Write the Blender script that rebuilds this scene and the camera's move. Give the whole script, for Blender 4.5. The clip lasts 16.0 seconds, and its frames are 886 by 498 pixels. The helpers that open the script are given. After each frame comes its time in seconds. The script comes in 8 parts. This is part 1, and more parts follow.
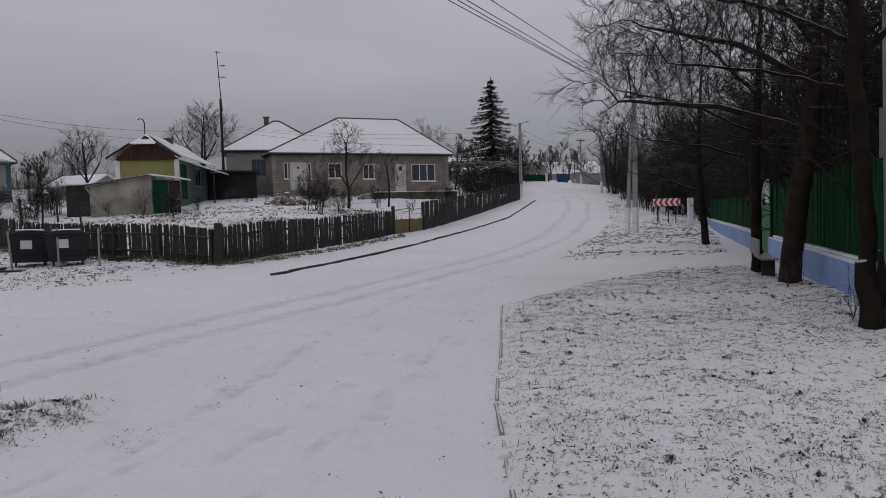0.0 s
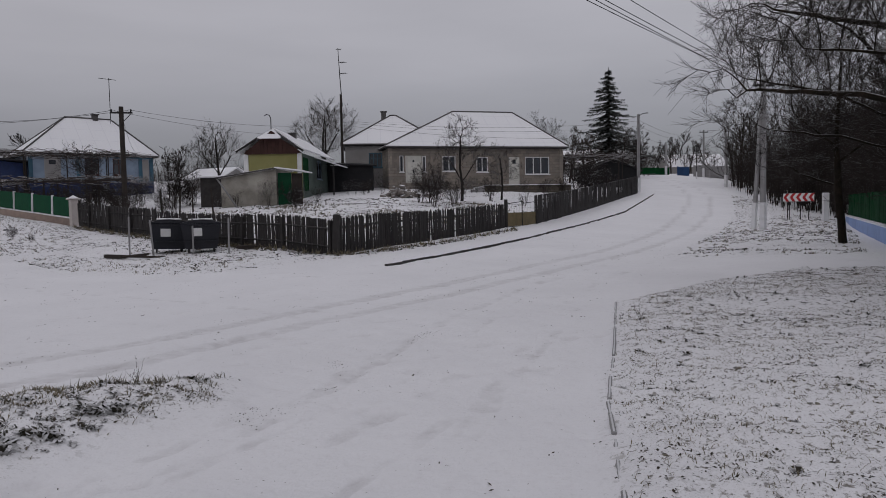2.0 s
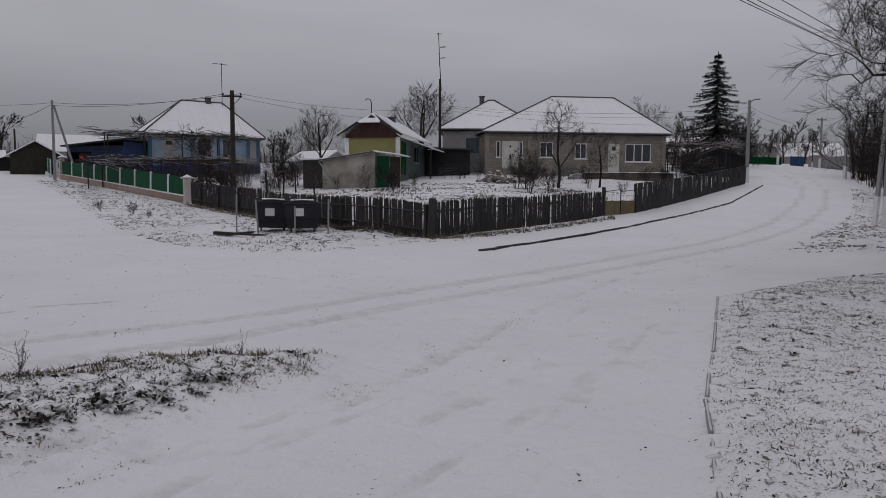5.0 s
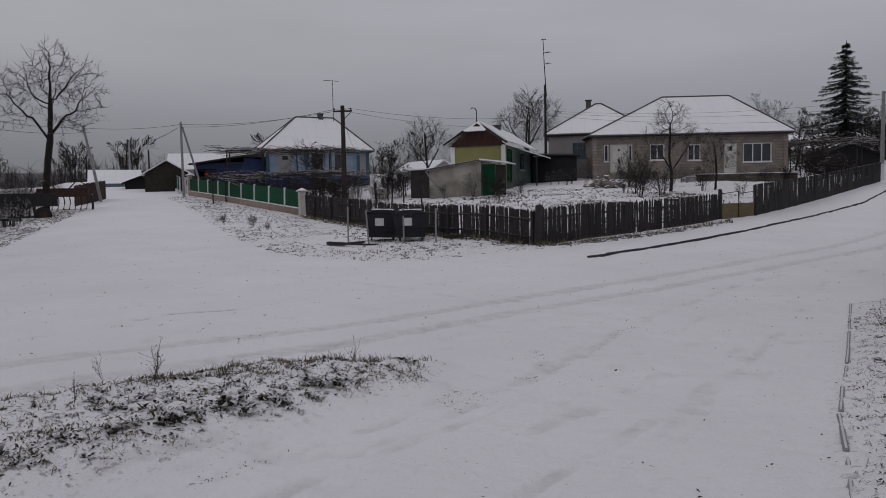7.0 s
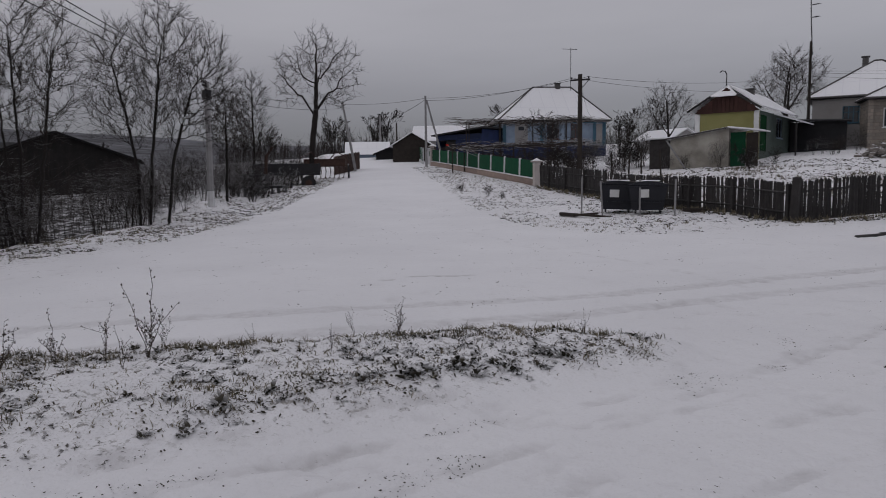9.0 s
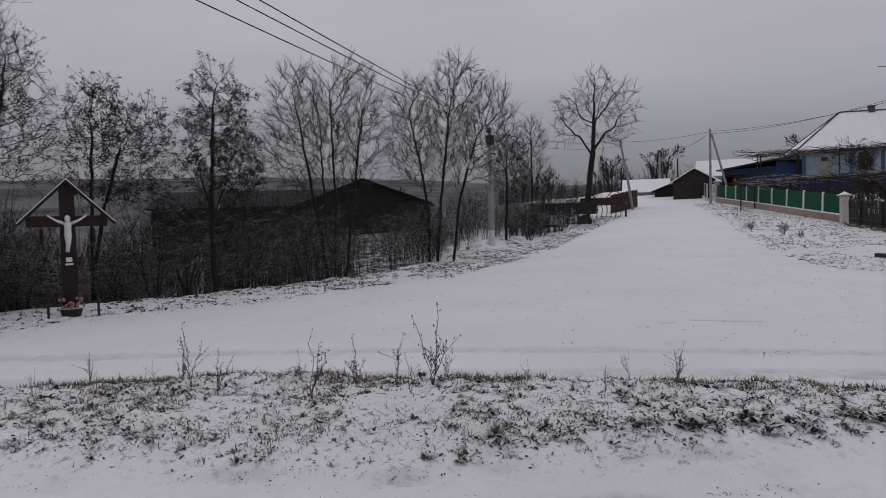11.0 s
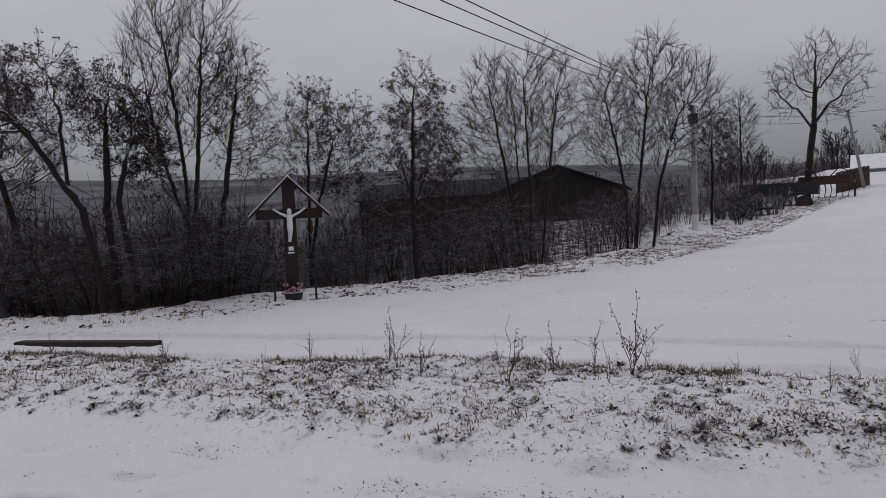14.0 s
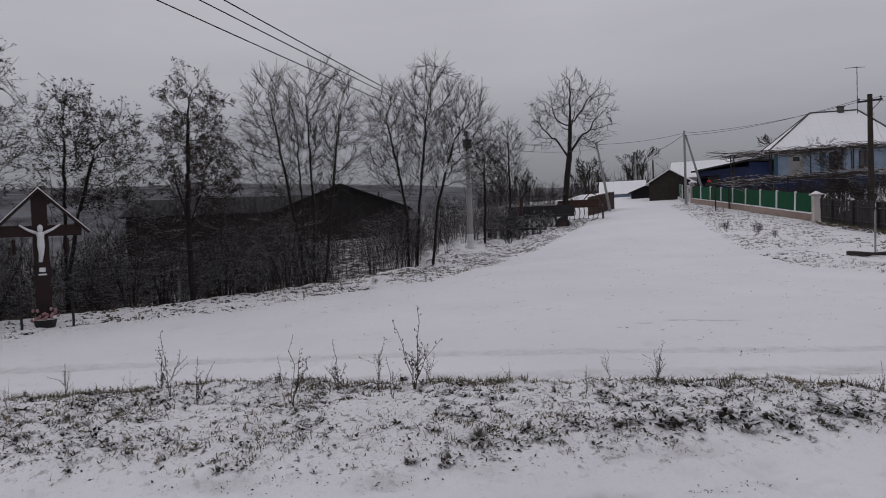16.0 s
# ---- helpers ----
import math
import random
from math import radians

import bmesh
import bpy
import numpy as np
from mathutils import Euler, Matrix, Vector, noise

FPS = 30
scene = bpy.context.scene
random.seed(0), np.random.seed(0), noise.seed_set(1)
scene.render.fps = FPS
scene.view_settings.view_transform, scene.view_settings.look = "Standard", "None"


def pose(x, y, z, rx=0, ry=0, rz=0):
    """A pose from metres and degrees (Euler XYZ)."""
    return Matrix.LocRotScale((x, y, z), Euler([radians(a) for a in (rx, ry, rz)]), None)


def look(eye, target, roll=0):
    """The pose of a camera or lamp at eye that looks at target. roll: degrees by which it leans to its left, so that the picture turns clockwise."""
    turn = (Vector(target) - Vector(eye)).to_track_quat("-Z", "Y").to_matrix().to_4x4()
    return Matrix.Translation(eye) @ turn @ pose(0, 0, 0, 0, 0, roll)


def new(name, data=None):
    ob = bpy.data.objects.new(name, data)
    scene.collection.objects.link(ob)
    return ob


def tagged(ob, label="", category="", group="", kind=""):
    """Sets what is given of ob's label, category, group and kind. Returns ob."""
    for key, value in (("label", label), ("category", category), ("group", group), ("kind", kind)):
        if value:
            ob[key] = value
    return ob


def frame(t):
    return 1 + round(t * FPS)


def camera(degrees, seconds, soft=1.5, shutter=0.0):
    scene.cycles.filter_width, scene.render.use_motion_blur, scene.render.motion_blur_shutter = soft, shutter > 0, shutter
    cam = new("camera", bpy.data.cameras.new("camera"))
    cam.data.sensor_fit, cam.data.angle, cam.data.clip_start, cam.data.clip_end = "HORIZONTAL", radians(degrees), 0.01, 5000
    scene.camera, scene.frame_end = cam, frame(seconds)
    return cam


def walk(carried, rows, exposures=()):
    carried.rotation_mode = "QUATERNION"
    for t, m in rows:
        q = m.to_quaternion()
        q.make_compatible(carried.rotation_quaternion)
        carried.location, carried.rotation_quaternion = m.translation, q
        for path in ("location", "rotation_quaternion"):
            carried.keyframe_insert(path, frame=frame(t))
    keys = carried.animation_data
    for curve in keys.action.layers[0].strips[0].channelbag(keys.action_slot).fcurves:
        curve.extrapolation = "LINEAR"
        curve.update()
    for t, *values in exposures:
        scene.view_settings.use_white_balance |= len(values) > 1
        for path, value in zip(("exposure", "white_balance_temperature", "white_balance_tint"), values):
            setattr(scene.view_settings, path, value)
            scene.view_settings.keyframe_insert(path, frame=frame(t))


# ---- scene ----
FOV, EYE = 64.5, 1.6
cam = camera(FOV, 16.0, soft=0.85, shutter=0.12)
# seconds, yaw, pitch, roll: the camera turns where it stands
ROWS = [
    (0.0, -0.08, -2.99, 1.61),
    (0.5, 1.82, -2.92, 1.76),
    (1.0, 4.57, -3.22, 1.58),
    (1.5, 7.11, -3.09, 1.45),
    (2.0, 9.08, -3.33, 1.10),
    (2.5, 11.38, -3.41, 1.36),
    (3.0, 12.71, -3.66, 1.44),
    (3.5, 13.26, -3.57, 0.72),
    (4.0, 13.98, -4.06, 0.39),
    (6.5, 22.79, -3.97, 0.58),
    (7.0, 25.44, -3.76, 1.15),
    (7.5, 30.20, -4.19, 0.42),
    (8.0, 33.60, -4.84, 2.17),
    (8.5, 38.55, -6.65, 1.06),
    (9.0, 44.30, -5.83, 0.79),
    (9.5, 52.26, -5.29, 0.58),
    (10.0, 56.33, -3.71, 0.96),
    (12.5, 77.86, -2.88, 1.43),
    (13.0, 76.36, -3.68, 1.84),
    (13.5, 79.35, -2.88, 2.63),
    (14.0, 82.26, -2.74, 2.59),
    (14.5, 82.92, -3.17, 2.43),
    (15.0, 77.44, -3.17, 2.62),
    (15.5, 70.72, -2.64, 2.00),
    (16.0, 64.73, -1.96, 2.18),
]
walk(cam, [(t, pose(-0.02 * min(t, 8) / 8, -0.03 * t / 16, EYE, 90 + pitch, roll, yaw)) for t, yaw, pitch, roll in ROWS], [(0.0, 0.02), (4.0, -0.02), (7.0, -0.1), (10.0, 0.0), (12.5, 0.13), (16.0, 0.13)])

# ---- world: low overcast winter sky ----
world = bpy.data.worlds.new("overcast_sky")
scene.world = world
world.use_nodes = True
wn, wl = world.node_tree.nodes, world.node_tree.links
wn.clear()
sky = wn.new("ShaderNodeTexSky")
sky.sky_type, sky.sun_disc = "NISHITA", False
sky.sun_elevation, sky.sun_rotation = radians(22), radians(200)
coord = wn.new("ShaderNodeTexCoord")
sep = wn.new("ShaderNodeSeparateXYZ")
wl.new(coord.outputs["Generated"], sep.inputs[0])
ramp = wn.new("ShaderNodeValToRGB")
ramp.color_ramp.elements[0].position, ramp.color_ramp.elements[0].color = 0.0, (0.150, 0.152, 0.173, 1)
ramp.color_ramp.elements[1].position, ramp.color_ramp.elements[1].color = 1.0, (0.572, 0.566, 0.605, 1)
for pos, c in ((0.06, (0.180, 0.180, 0.203)), (0.12, (0.265, 0.260, 0.290)), (0.20, (0.362, 0.353, 0.386)), (0.45, (0.462, 0.451, 0.488))):
    ramp.color_ramp.elements.new(pos).color = (*c, 1)
wl.new(sep.outputs[2], ramp.inputs[0])
cloud = wn.new("ShaderNodeTexNoise")
cloud.inputs["Scale"].default_value, cloud.inputs["Detail"].default_value = 3.0, 5.0
stretch = wn.new("ShaderNodeMapping")
stretch.inputs["Scale"].default_value = (1, 1, 5)
wl.new(coord.outputs["Generated"], stretch.inputs[0])
wl.new(stretch.outputs[0], cloud.inputs["Vector"])
cloud_range = wn.new("ShaderNodeMapRange")
cloud_range.inputs["To Min"].default_value, cloud_range.inputs["To Max"].default_value = 0.88, 1.12
wl.new(cloud.outputs[0], cloud_range.inputs[0])
mul = wn.new("ShaderNodeMix")
mul.data_type, mul.blend_type = "RGBA", "MULTIPLY"
mul.inputs[0].default_value = 1.0
wl.new(ramp.outputs[0], mul.inputs[6])
wl.new(cloud_range.outputs[0], mul.inputs[7])
grey, blue, both = wn.new("ShaderNodeBackground"), wn.new("ShaderNodeBackground"), wn.new("ShaderNodeAddShader")
grey.inputs[1].default_value, blue.inputs[1].default_value = 1.0, 0.006
wl.new(mul.outputs[2], grey.inputs[0])
wl.new(sky.outputs[0], blue.inputs[0])
wl.new(grey.outputs[0], both.inputs[0])
wl.new(blue.outputs[0], both.inputs[1])
wl.new(both.outputs[0], wn.new("ShaderNodeOutputWorld").inputs[0])
sun_data = bpy.data.lights.new("sun", "SUN")
sun_data.energy, sun_data.angle, sun_data.color = 0.15, radians(40), (1.0, 0.97, 0.95)
new("sun", sun_data).matrix_world = look((0, 0, 60), (18, 50, 30))


# ---- materials ----
def mat(name, base, rough=0.8, var=0.25, scale=6.0, fine=60.0, bump=0.2, metal=0.0, snow=0.0, hue=None, spec=0.35, tex=None, snow_edge=(0.45, 0.75)):
    """A weathered surface: base colour with coarse stains, fine grain and relief; snow > 0 lays snow on what faces up."""
    m = bpy.data.materials.new(name)
    m.use_nodes = True
    n, l = m.node_tree.nodes, m.node_tree.links
    b = n["Principled BSDF"]
    b.inputs["Roughness"].default_value, b.inputs["Metallic"].default_value = rough, metal
    b.inputs["Specular IOR Level"].default_value = spec
    tc = n.new("ShaderNodeTexCoord")
    info = n.new("ShaderNodeObjectInfo")
    shift = n.new("ShaderNodeVectorMath")
    shift.operation = "MULTIPLY_ADD"
    shift.inputs[1].default_value = (1, 1, 1)
    l.new(tc.outputs["Object"], shift.inputs[0])
    off = n.new("ShaderNodeMath")
    off.operation, off.inputs[1].default_value = "MULTIPLY", 37.0
    l.new(info.outputs["Random"], off.inputs[0])
    l.new(off.outputs[0], shift.inputs[2])
    big, small = n.new("ShaderNodeTexNoise"), n.new("ShaderNodeTexNoise")
    for node, s, d in ((big, scale, 4.0), (small, fine, 3.0)):
        node.inputs["Scale"].default_value, node.inputs["Detail"].default_value = s, d
        l.new(shift.outputs[0], node.inputs["Vector"])
    hue = hue or tuple(c * 0.55 for c in base)
    mix = n.new("ShaderNodeMix")
    mix.data_type = "RGBA"
    mix.inputs[6].default_value, mix.inputs[7].default_value = (*base, 1), (*hue, 1)
    rng = n.new("ShaderNodeMapRange")
    rng.inputs["From Min"].default_value, rng.inputs["From Max"].default_value = 0.35, 0.72
    rng.inputs["To Max"].default_value = min(1.0, var * 2.4)
    l.new(big.outputs[0], rng.inputs[0])
    l.new(rng.outputs[0], mix.inputs[0])
    val = n.new("ShaderNodeHueSaturation")
    vr = n.new("ShaderNodeMapRange")
    vr.inputs["To Min"].default_value, vr.inputs["To Max"].default_value = 1 - var, 1 + var
    l.new(small.outputs[0], vr.inputs[0])
    tone = n.new("ShaderNodeMath")
    tone.operation = "MULTIPLY"
    vr2 = n.new("ShaderNodeMapRange")
    vr2.inputs["To Min"].default_value, vr2.inputs["To Max"].default_value = 1 - var * 0.6, 1 + var * 0.6
    l.new(info.outputs["Random"], vr2.inputs[0])
    l.new(vr.outputs[0], tone.inputs[0])
    l.new(vr2.outputs[0], tone.inputs[1])
    l.new(tone.outputs[0], val.inputs["Value"])
    l.new(mix.outputs[2], val.inputs["Color"])
    colour, height = val.outputs[0], small.outputs[0]
    if tex:
        colour, height = tex(n, l, tc, colour, height)
    if snow > 0:
        geo = n.new("ShaderNodeNewGeometry")
        sp_ = n.new("ShaderNodeSeparateXYZ")
        l.new(geo.outputs["Normal"], sp_.inputs[0])
        add = n.new("ShaderNodeMath")
        add.operation, add.inputs[1].default_value = "MULTIPLY_ADD", 0.55
        l.new(big.outputs[0], add.inputs[0])
        l.new(sp_.outputs[2], add.inputs[2])
        cut = n.new("ShaderNodeMapRange")
        cut.inputs["From Min"].default_value, cut.inputs["From Max"].default_value = snow_edge[0] + 0.27, snow_edge[1] + 0.27
        cut.inputs["To Max"].default_value = snow
        l.new(add.outputs[0], cut.inputs[0])
        sm = n.new("ShaderNodeMix")
        sm.data_type = "RGBA"
        sm.inputs[7].default_value = (0.80, 0.80, 0.83, 1)
        l.new(cut.outputs[0], sm.inputs[0])
        l.new(colour, sm.inputs[6])
        colour = sm.outputs[2]
    l.new(colour, b.inputs["Base Color"])
    if bump:
        bp = n.new("ShaderNodeBump")
        bp.inputs["Strength"].default_value, bp.inputs["Distance"].default_value = bump, 0.02
        l.new(height, bp.inputs["Height"])
        l.new(bp.outputs[0], b.inputs["Normal"])
    return m


def blocks(width, high, joint, dark):
    """Courses of cut stone with darker mortar joints."""
    def tex(n, l, tc, colour, height):
        sp_ = n.new("ShaderNodeSeparateXYZ")
        l.new(tc.outputs["Object"], sp_.inputs[0])
        s = n.new("ShaderNodeMath")
        s.operation = "ADD"
        l.new(sp_.outputs[0], s.inputs[0])
        l.new(sp_.outputs[1], s.inputs[1])
        comb = n.new("ShaderNodeCombineXYZ")
        l.new(s.outputs[0], comb.inputs[0])
        l.new(sp_.outputs[2], comb.inputs[1])
        br = n.new("ShaderNodeTexBrick")
        br.inputs["Scale"].default_value = 1.0
        br.inputs["Brick Width"].default_value, br.inputs["Row Height"].default_value = width, high
        br.inputs["Mortar Size"].default_value, br.inputs["Mortar Smooth"].default_value = joint, 0.3
        br.inputs["Color1"].default_value, br.inputs["Color2"].default_value = (1.12, 1.1, 1.08, 1), (0.78, 0.8, 0.82, 1)
        br.inputs["Mortar"].default_value = (dark, dark, dark, 1)
        l.new(comb.outputs[0], br.inputs["Vector"])
        mu = n.new("ShaderNodeMix")
        mu.data_type, mu.blend_type, mu.inputs[0].default_value = "RGBA", "MULTIPLY", 1.0
        l.new(colour, mu.inputs[6])
        l.new(br.outputs[0], mu.inputs[7])
        return mu.outputs[2], height
    return tex


def sheets(step_x, step_y, dark):
    """Thin dark lines where roofing sheets overlap under the snow."""
    def tex(n, l, tc, colour, height):
        uv = n.new("ShaderNodeUVMap")
        br = n.new("ShaderNodeTexBrick")
        br.offset = 0.0
        br.inputs["Scale"].default_value = 1.0
        br.inputs["Brick Width"].default_value, br.inputs["Row Height"].default_value = step_x, step_y
        br.inputs["Mortar Size"].default_value, br.inputs["Mortar Smooth"].default_value = 0.03, 0.6
        br.inputs["Color1"].default_value = br.inputs["Color2"].default_value = (1, 1, 1, 1)
        br.inputs["Mortar"].default_value = (dark, dark, dark * 1.02, 1)
        l.new(tc.outputs["UV"], br.inputs["Vector"])
        mu = n.new("ShaderNodeMix")
        mu.data_type, mu.blend_type, mu.inputs[0].default_value = "RGBA", "MULTIPLY", 1.0
        l.new(colour, mu.inputs[6])
        l.new(br.outputs[0], mu.inputs[7])
        return mu.outputs[2], height
    return tex


BARK = mat("bark", (0.021, 0.017, 0.016), 0.95, 0.35, 9, 70, 0.6, snow=0.75, snow_edge=(0.62, 0.95))
BARK_DARK = mat("dark_bark", (0.02, 0.0165, 0.016), 0.95, 0.35, 9, 70, 0.6, snow=0.9, snow_edge=(0.5, 0.8))
TWIG = mat("bare_twig", (0.022, 0.0175, 0.016), 0.95, 0.35, 9, 70, 0.2, snow=0.3, snow_edge=(0.75, 1.05))
BRUSH = mat("snow_lined_brush", (0.022, 0.0165, 0.015), 0.95, 0.35, 9, 70, 0.2, snow=0.42, snow_edge=(0.62, 0.95))
THICKET = mat("brown_thicket_bark", (0.032, 0.0245, 0.0215), 0.95, 0.35, 9, 70, 0.4, snow=0.35, snow_edge=(0.7, 1.0))
TRUNK = mat("furrowed_bark", (0.030, 0.023, 0.018), 0.95, 0.5, 4, 32, 1.0, spec=0.1, hue=(0.014, 0.013, 0.010), snow=0.5, snow_edge=(0.7, 1.0))
LEAF = mat("dry_leaf", (0.026, 0.018, 0.015), 0.9, 0.4, 8, 40, 0.1)
NEEDLE = mat("spruce_needle", (0.018, 0.024, 0.02), 0.9, 0.4, 3, 30, 0.2, snow=0.12, snow_edge=(0.6, 1.0))
GRASS = mat("dead_grass", (0.16, 0.135, 0.09), 0.9, 0.5, 2, 30, 0.0, hue=(0.09, 0.08, 0.055))
WEED = mat("dry_weed", (0.06, 0.047, 0.04), 0.9, 0.4, 3, 30, 0.0)
LITTER = mat("dead_leaf_litter", (0.055, 0.045, 0.036), 0.95, 0.5, 3, 30, 0.0, hue=(0.03, 0.03, 0.02))
OLD_WOOD = mat("weathered_wood", (0.034, 0.031, 0.031), 0.9, 0.4, 4, 50, 0.5, snow=0.55, snow_edge=(0.75, 1.0), hue=(0.02, 0.018, 0.018))
POLE_WOOD = mat("tarred_pole_wood", (0.035, 0.028, 0.024), 0.9, 0.35, 3, 50, 0.4)
CONCRETE = mat("concrete", (0.27, 0.265, 0.27), 0.9, 0.2, 3, 45, 0.3, hue=(0.16, 0.155, 0.155), snow=0.6, snow_edge=(0.75, 1.0))
LIME = mat("whitewash", (0.66, 0.66, 0.68), 0.85, 0.15, 4, 40, 0.3, hue=(0.4, 0.39, 0.38))
METAL_GREEN = mat("green_sheet_metal", (0.008, 0.066, 0.03), 0.8, 0.35, 2, 25, 0.1, metal=0.0, spec=0.15, hue=(0.006, 0.05, 0.026))
DARK_GREEN = mat("dark_green_fence_paint", (0.004, 0.046, 0.014), 0.85, 0.3, 2, 25, 0.1, hue=(0.003, 0.027, 0.010), spec=0.08)
PLINTH = mat("pink_beige_plaster", (0.31, 0.235, 0.20), 0.9, 0.3, 3, 40, 0.3, hue=(0.19, 0.15, 0.13), snow=0.9)
BLUE_WALL = mat("pale_blue_plaster", (0.27, 0.37, 0.62), 0.9, 0.2, 2, 30, 0.3, snow=0.9, hue=(0.2, 0.26, 0.45))
SKY_PAINT = mat("light_blue_paint", (0.22, 0.28, 0.36), 0.8, 0.3, 1.5, 30, 0.2, hue=(0.13, 0.165, 0.22))
TAR = mat("black_tarred_boards", (0.012, 0.012, 0.014), 0.85, 0.3, 3, 30, 0.3)
MOSSY = mat("mossy_dark_stone", (0.13, 0.112, 0.092), 0.95, 0.35, 2, 30, 0.5, hue=(0.06, 0.055, 0.045), tex=blocks(0.4, 0.2, 0.015, 0.5))
PILLAR = mat("beige_pillar_plaster", (0.45, 0.41, 0.39), 0.9, 0.2, 3, 40, 0.3, hue=(0.3, 0.27, 0.25), snow=0.9)
TURQ = mat("turquoise_paint", (0.045, 0.11, 0.16), 0.7, 0.25, 2, 30, 0.2)
NAVY = mat("dark_blue_paint", (0.013, 0.026, 0.085), 0.7, 0.3, 2, 30, 0.2)
WHITE = mat("white_paint", (0.72, 0.72, 0.73), 0.6, 0.1, 3, 40, 0.1)
CREAM = mat("cream_door_paint", (0.55, 0.54, 0.50), 0.6, 0.12, 3, 40, 0.1)
STONE = mat("limestone_blocks", (0.26, 0.228, 0.197), 0.95, 0.25, 1.2, 30, 0.4, hue=(0.185, 0.165, 0.15), tex=blocks(0.5, 0.24, 0.012, 0.6))
GREY_PLASTER = mat("grey_plaster", (0.30, 0.29, 0.285), 0.95, 0.2, 1.0, 25, 0.3, hue=(0.2, 0.19, 0.185))
STAINED = mat("stained_lime_plaster", (0.52, 0.495, 0.44), 0.95, 0.4, 0.8, 22, 0.5, hue=(0.19, 0.175, 0.15))
YELLOW = mat("faded_yellow_plaster", (0.25, 0.24, 0.10), 0.9, 0.2, 1.2, 30, 0.3, hue=(0.19, 0.175, 0.06))
GREEN_WALL = mat("grey_green_boards", (0.095, 0.125, 0.11), 0.85, 0.25, 2, 30, 0.3)
GABLE = mat("brown_gable_boards", (0.055, 0.024, 0.02), 0.85, 0.3, 3, 40, 0.4)
RUST = mat("rusted_steel", (0.05, 0.027, 0.021), 0.85, 0.4, 4, 30, 0.4, snow=0.5, snow_edge=(0.7, 1.0))
DARK_STEEL = mat("dark_steel", (0.028, 0.027, 0.03), 0.6, 0.3, 4, 40, 0.2, metal=0.3, snow=0.6, snow_edge=(0.75, 1.0))
BIN = mat("dark_plastic", (0.016, 0.017, 0.024), 0.55, 0.25, 3, 40, 0.1)
RED = mat("red_paint", (0.42, 0.02, 0.025), 0.5, 0.15, 3, 40, 0.0)
CROSS = mat("brown_red_wood", (0.022, 0.0085, 0.008), 0.7, 0.3, 4, 50, 0.3)
SLATE = mat("bare_fibre_cement", (0.10, 0.095, 0.095), 0.9, 0.25, 3, 30, 0.3)
ROOF_SNOW = mat("snowed_roof", (0.80, 0.80, 0.825), 0.9, 0.05, 0.7, 12, 0.25, hue=(0.70, 0.70, 0.73), tex=sheets(1.1, 1.55, 0.90))
SNOW = mat("snow", (0.82, 0.82, 0.845), 0.9, 0.04, 2, 30, 0.3, hue=(0.76, 0.76, 0.79))
WIRE = mat("black_cable", (0.012, 0.012, 0.014), 0.6, 0.1, 2, 20, 0.0)
GLASS = mat("dark_window_glass", (0.05, 0.055, 0.065), 0.12, 0.3, 1.0, 5, 0.0, spec=0.6)
CAR = mat("dark_car_paint", (0.02, 0.021, 0.025), 0.3, 0.1, 3, 30, 0.0)
LAMP = mat("red_tail_lamp", (0.5, 0.03, 0.02), 0.3, 0.1, 3, 30, 0.0)
LAMP.node_tree.nodes["Principled BSDF"].inputs["Emission Color"].default_value = (1, 0.06, 0.03, 1)
LAMP.node_tree.nodes["Principled BSDF"].inputs["Emission Strength"].default_value = 0.5
PAPER = mat("white_label", (0.6, 0.6, 0.6), 0.7, 0.1, 5, 40, 0.0)
ROSE = mat("faded_flowers", (0.36, 0.2, 0.21), 0.8, 0.4, 20, 60, 0.2, snow=0.7)


# ---- the lie of the land ----
LAND_AZ = [-60, -25, -17, -9, 4, 14, 22, 37, 51, 58, 66, 80]
LAND_FROM = [60, 52, 46, 37, 27, 21, 20, 29, 27, 31, 44, 60]
LAND_SLOPE = [0.05, 0.06, 0.08, 0.088, 0.09, 0.085, 0.08, 0.08, 0.068, 0.06, 0.05, 0.03]
BANK = [(-17, -30), (-14, -7), (-13.4, -4.3), (-14.2, -3.4), (-15.7, -2.2), (-16.8, 1.3), (-20, 6.3), (-27.5, 13.0), (-35, 20.3), (-44.5, 30.2), (-56, 40), (-90, 66)]


def near_line(x, y, line):
    """Distance to a line of points, and on which side (positive: left of its way)."""
    best, side = np.full(np.shape(x), 1e9), np.zeros(np.shape(x))
    for (ax, ay), (bx, by) in zip(line, line[1:]):
        vx, vy = bx - ax, by - ay
        u = np.clip(((x - ax) * vx + (y - ay) * vy) / (vx * vx + vy * vy), 0, 1)
        dx, dy = x - ax - u * vx, y - ay - u * vy
        d = np.hypot(dx, dy)
        side = np.where(d < best, np.sign(vx * dy - vy * dx), side)
        best = np.minimum(best, d)
    return best, side


def smooth(a, b, v):
    u = np.clip((v - a) / (b - a), 0, 1)
    return u * u * (3 - 2 * u)


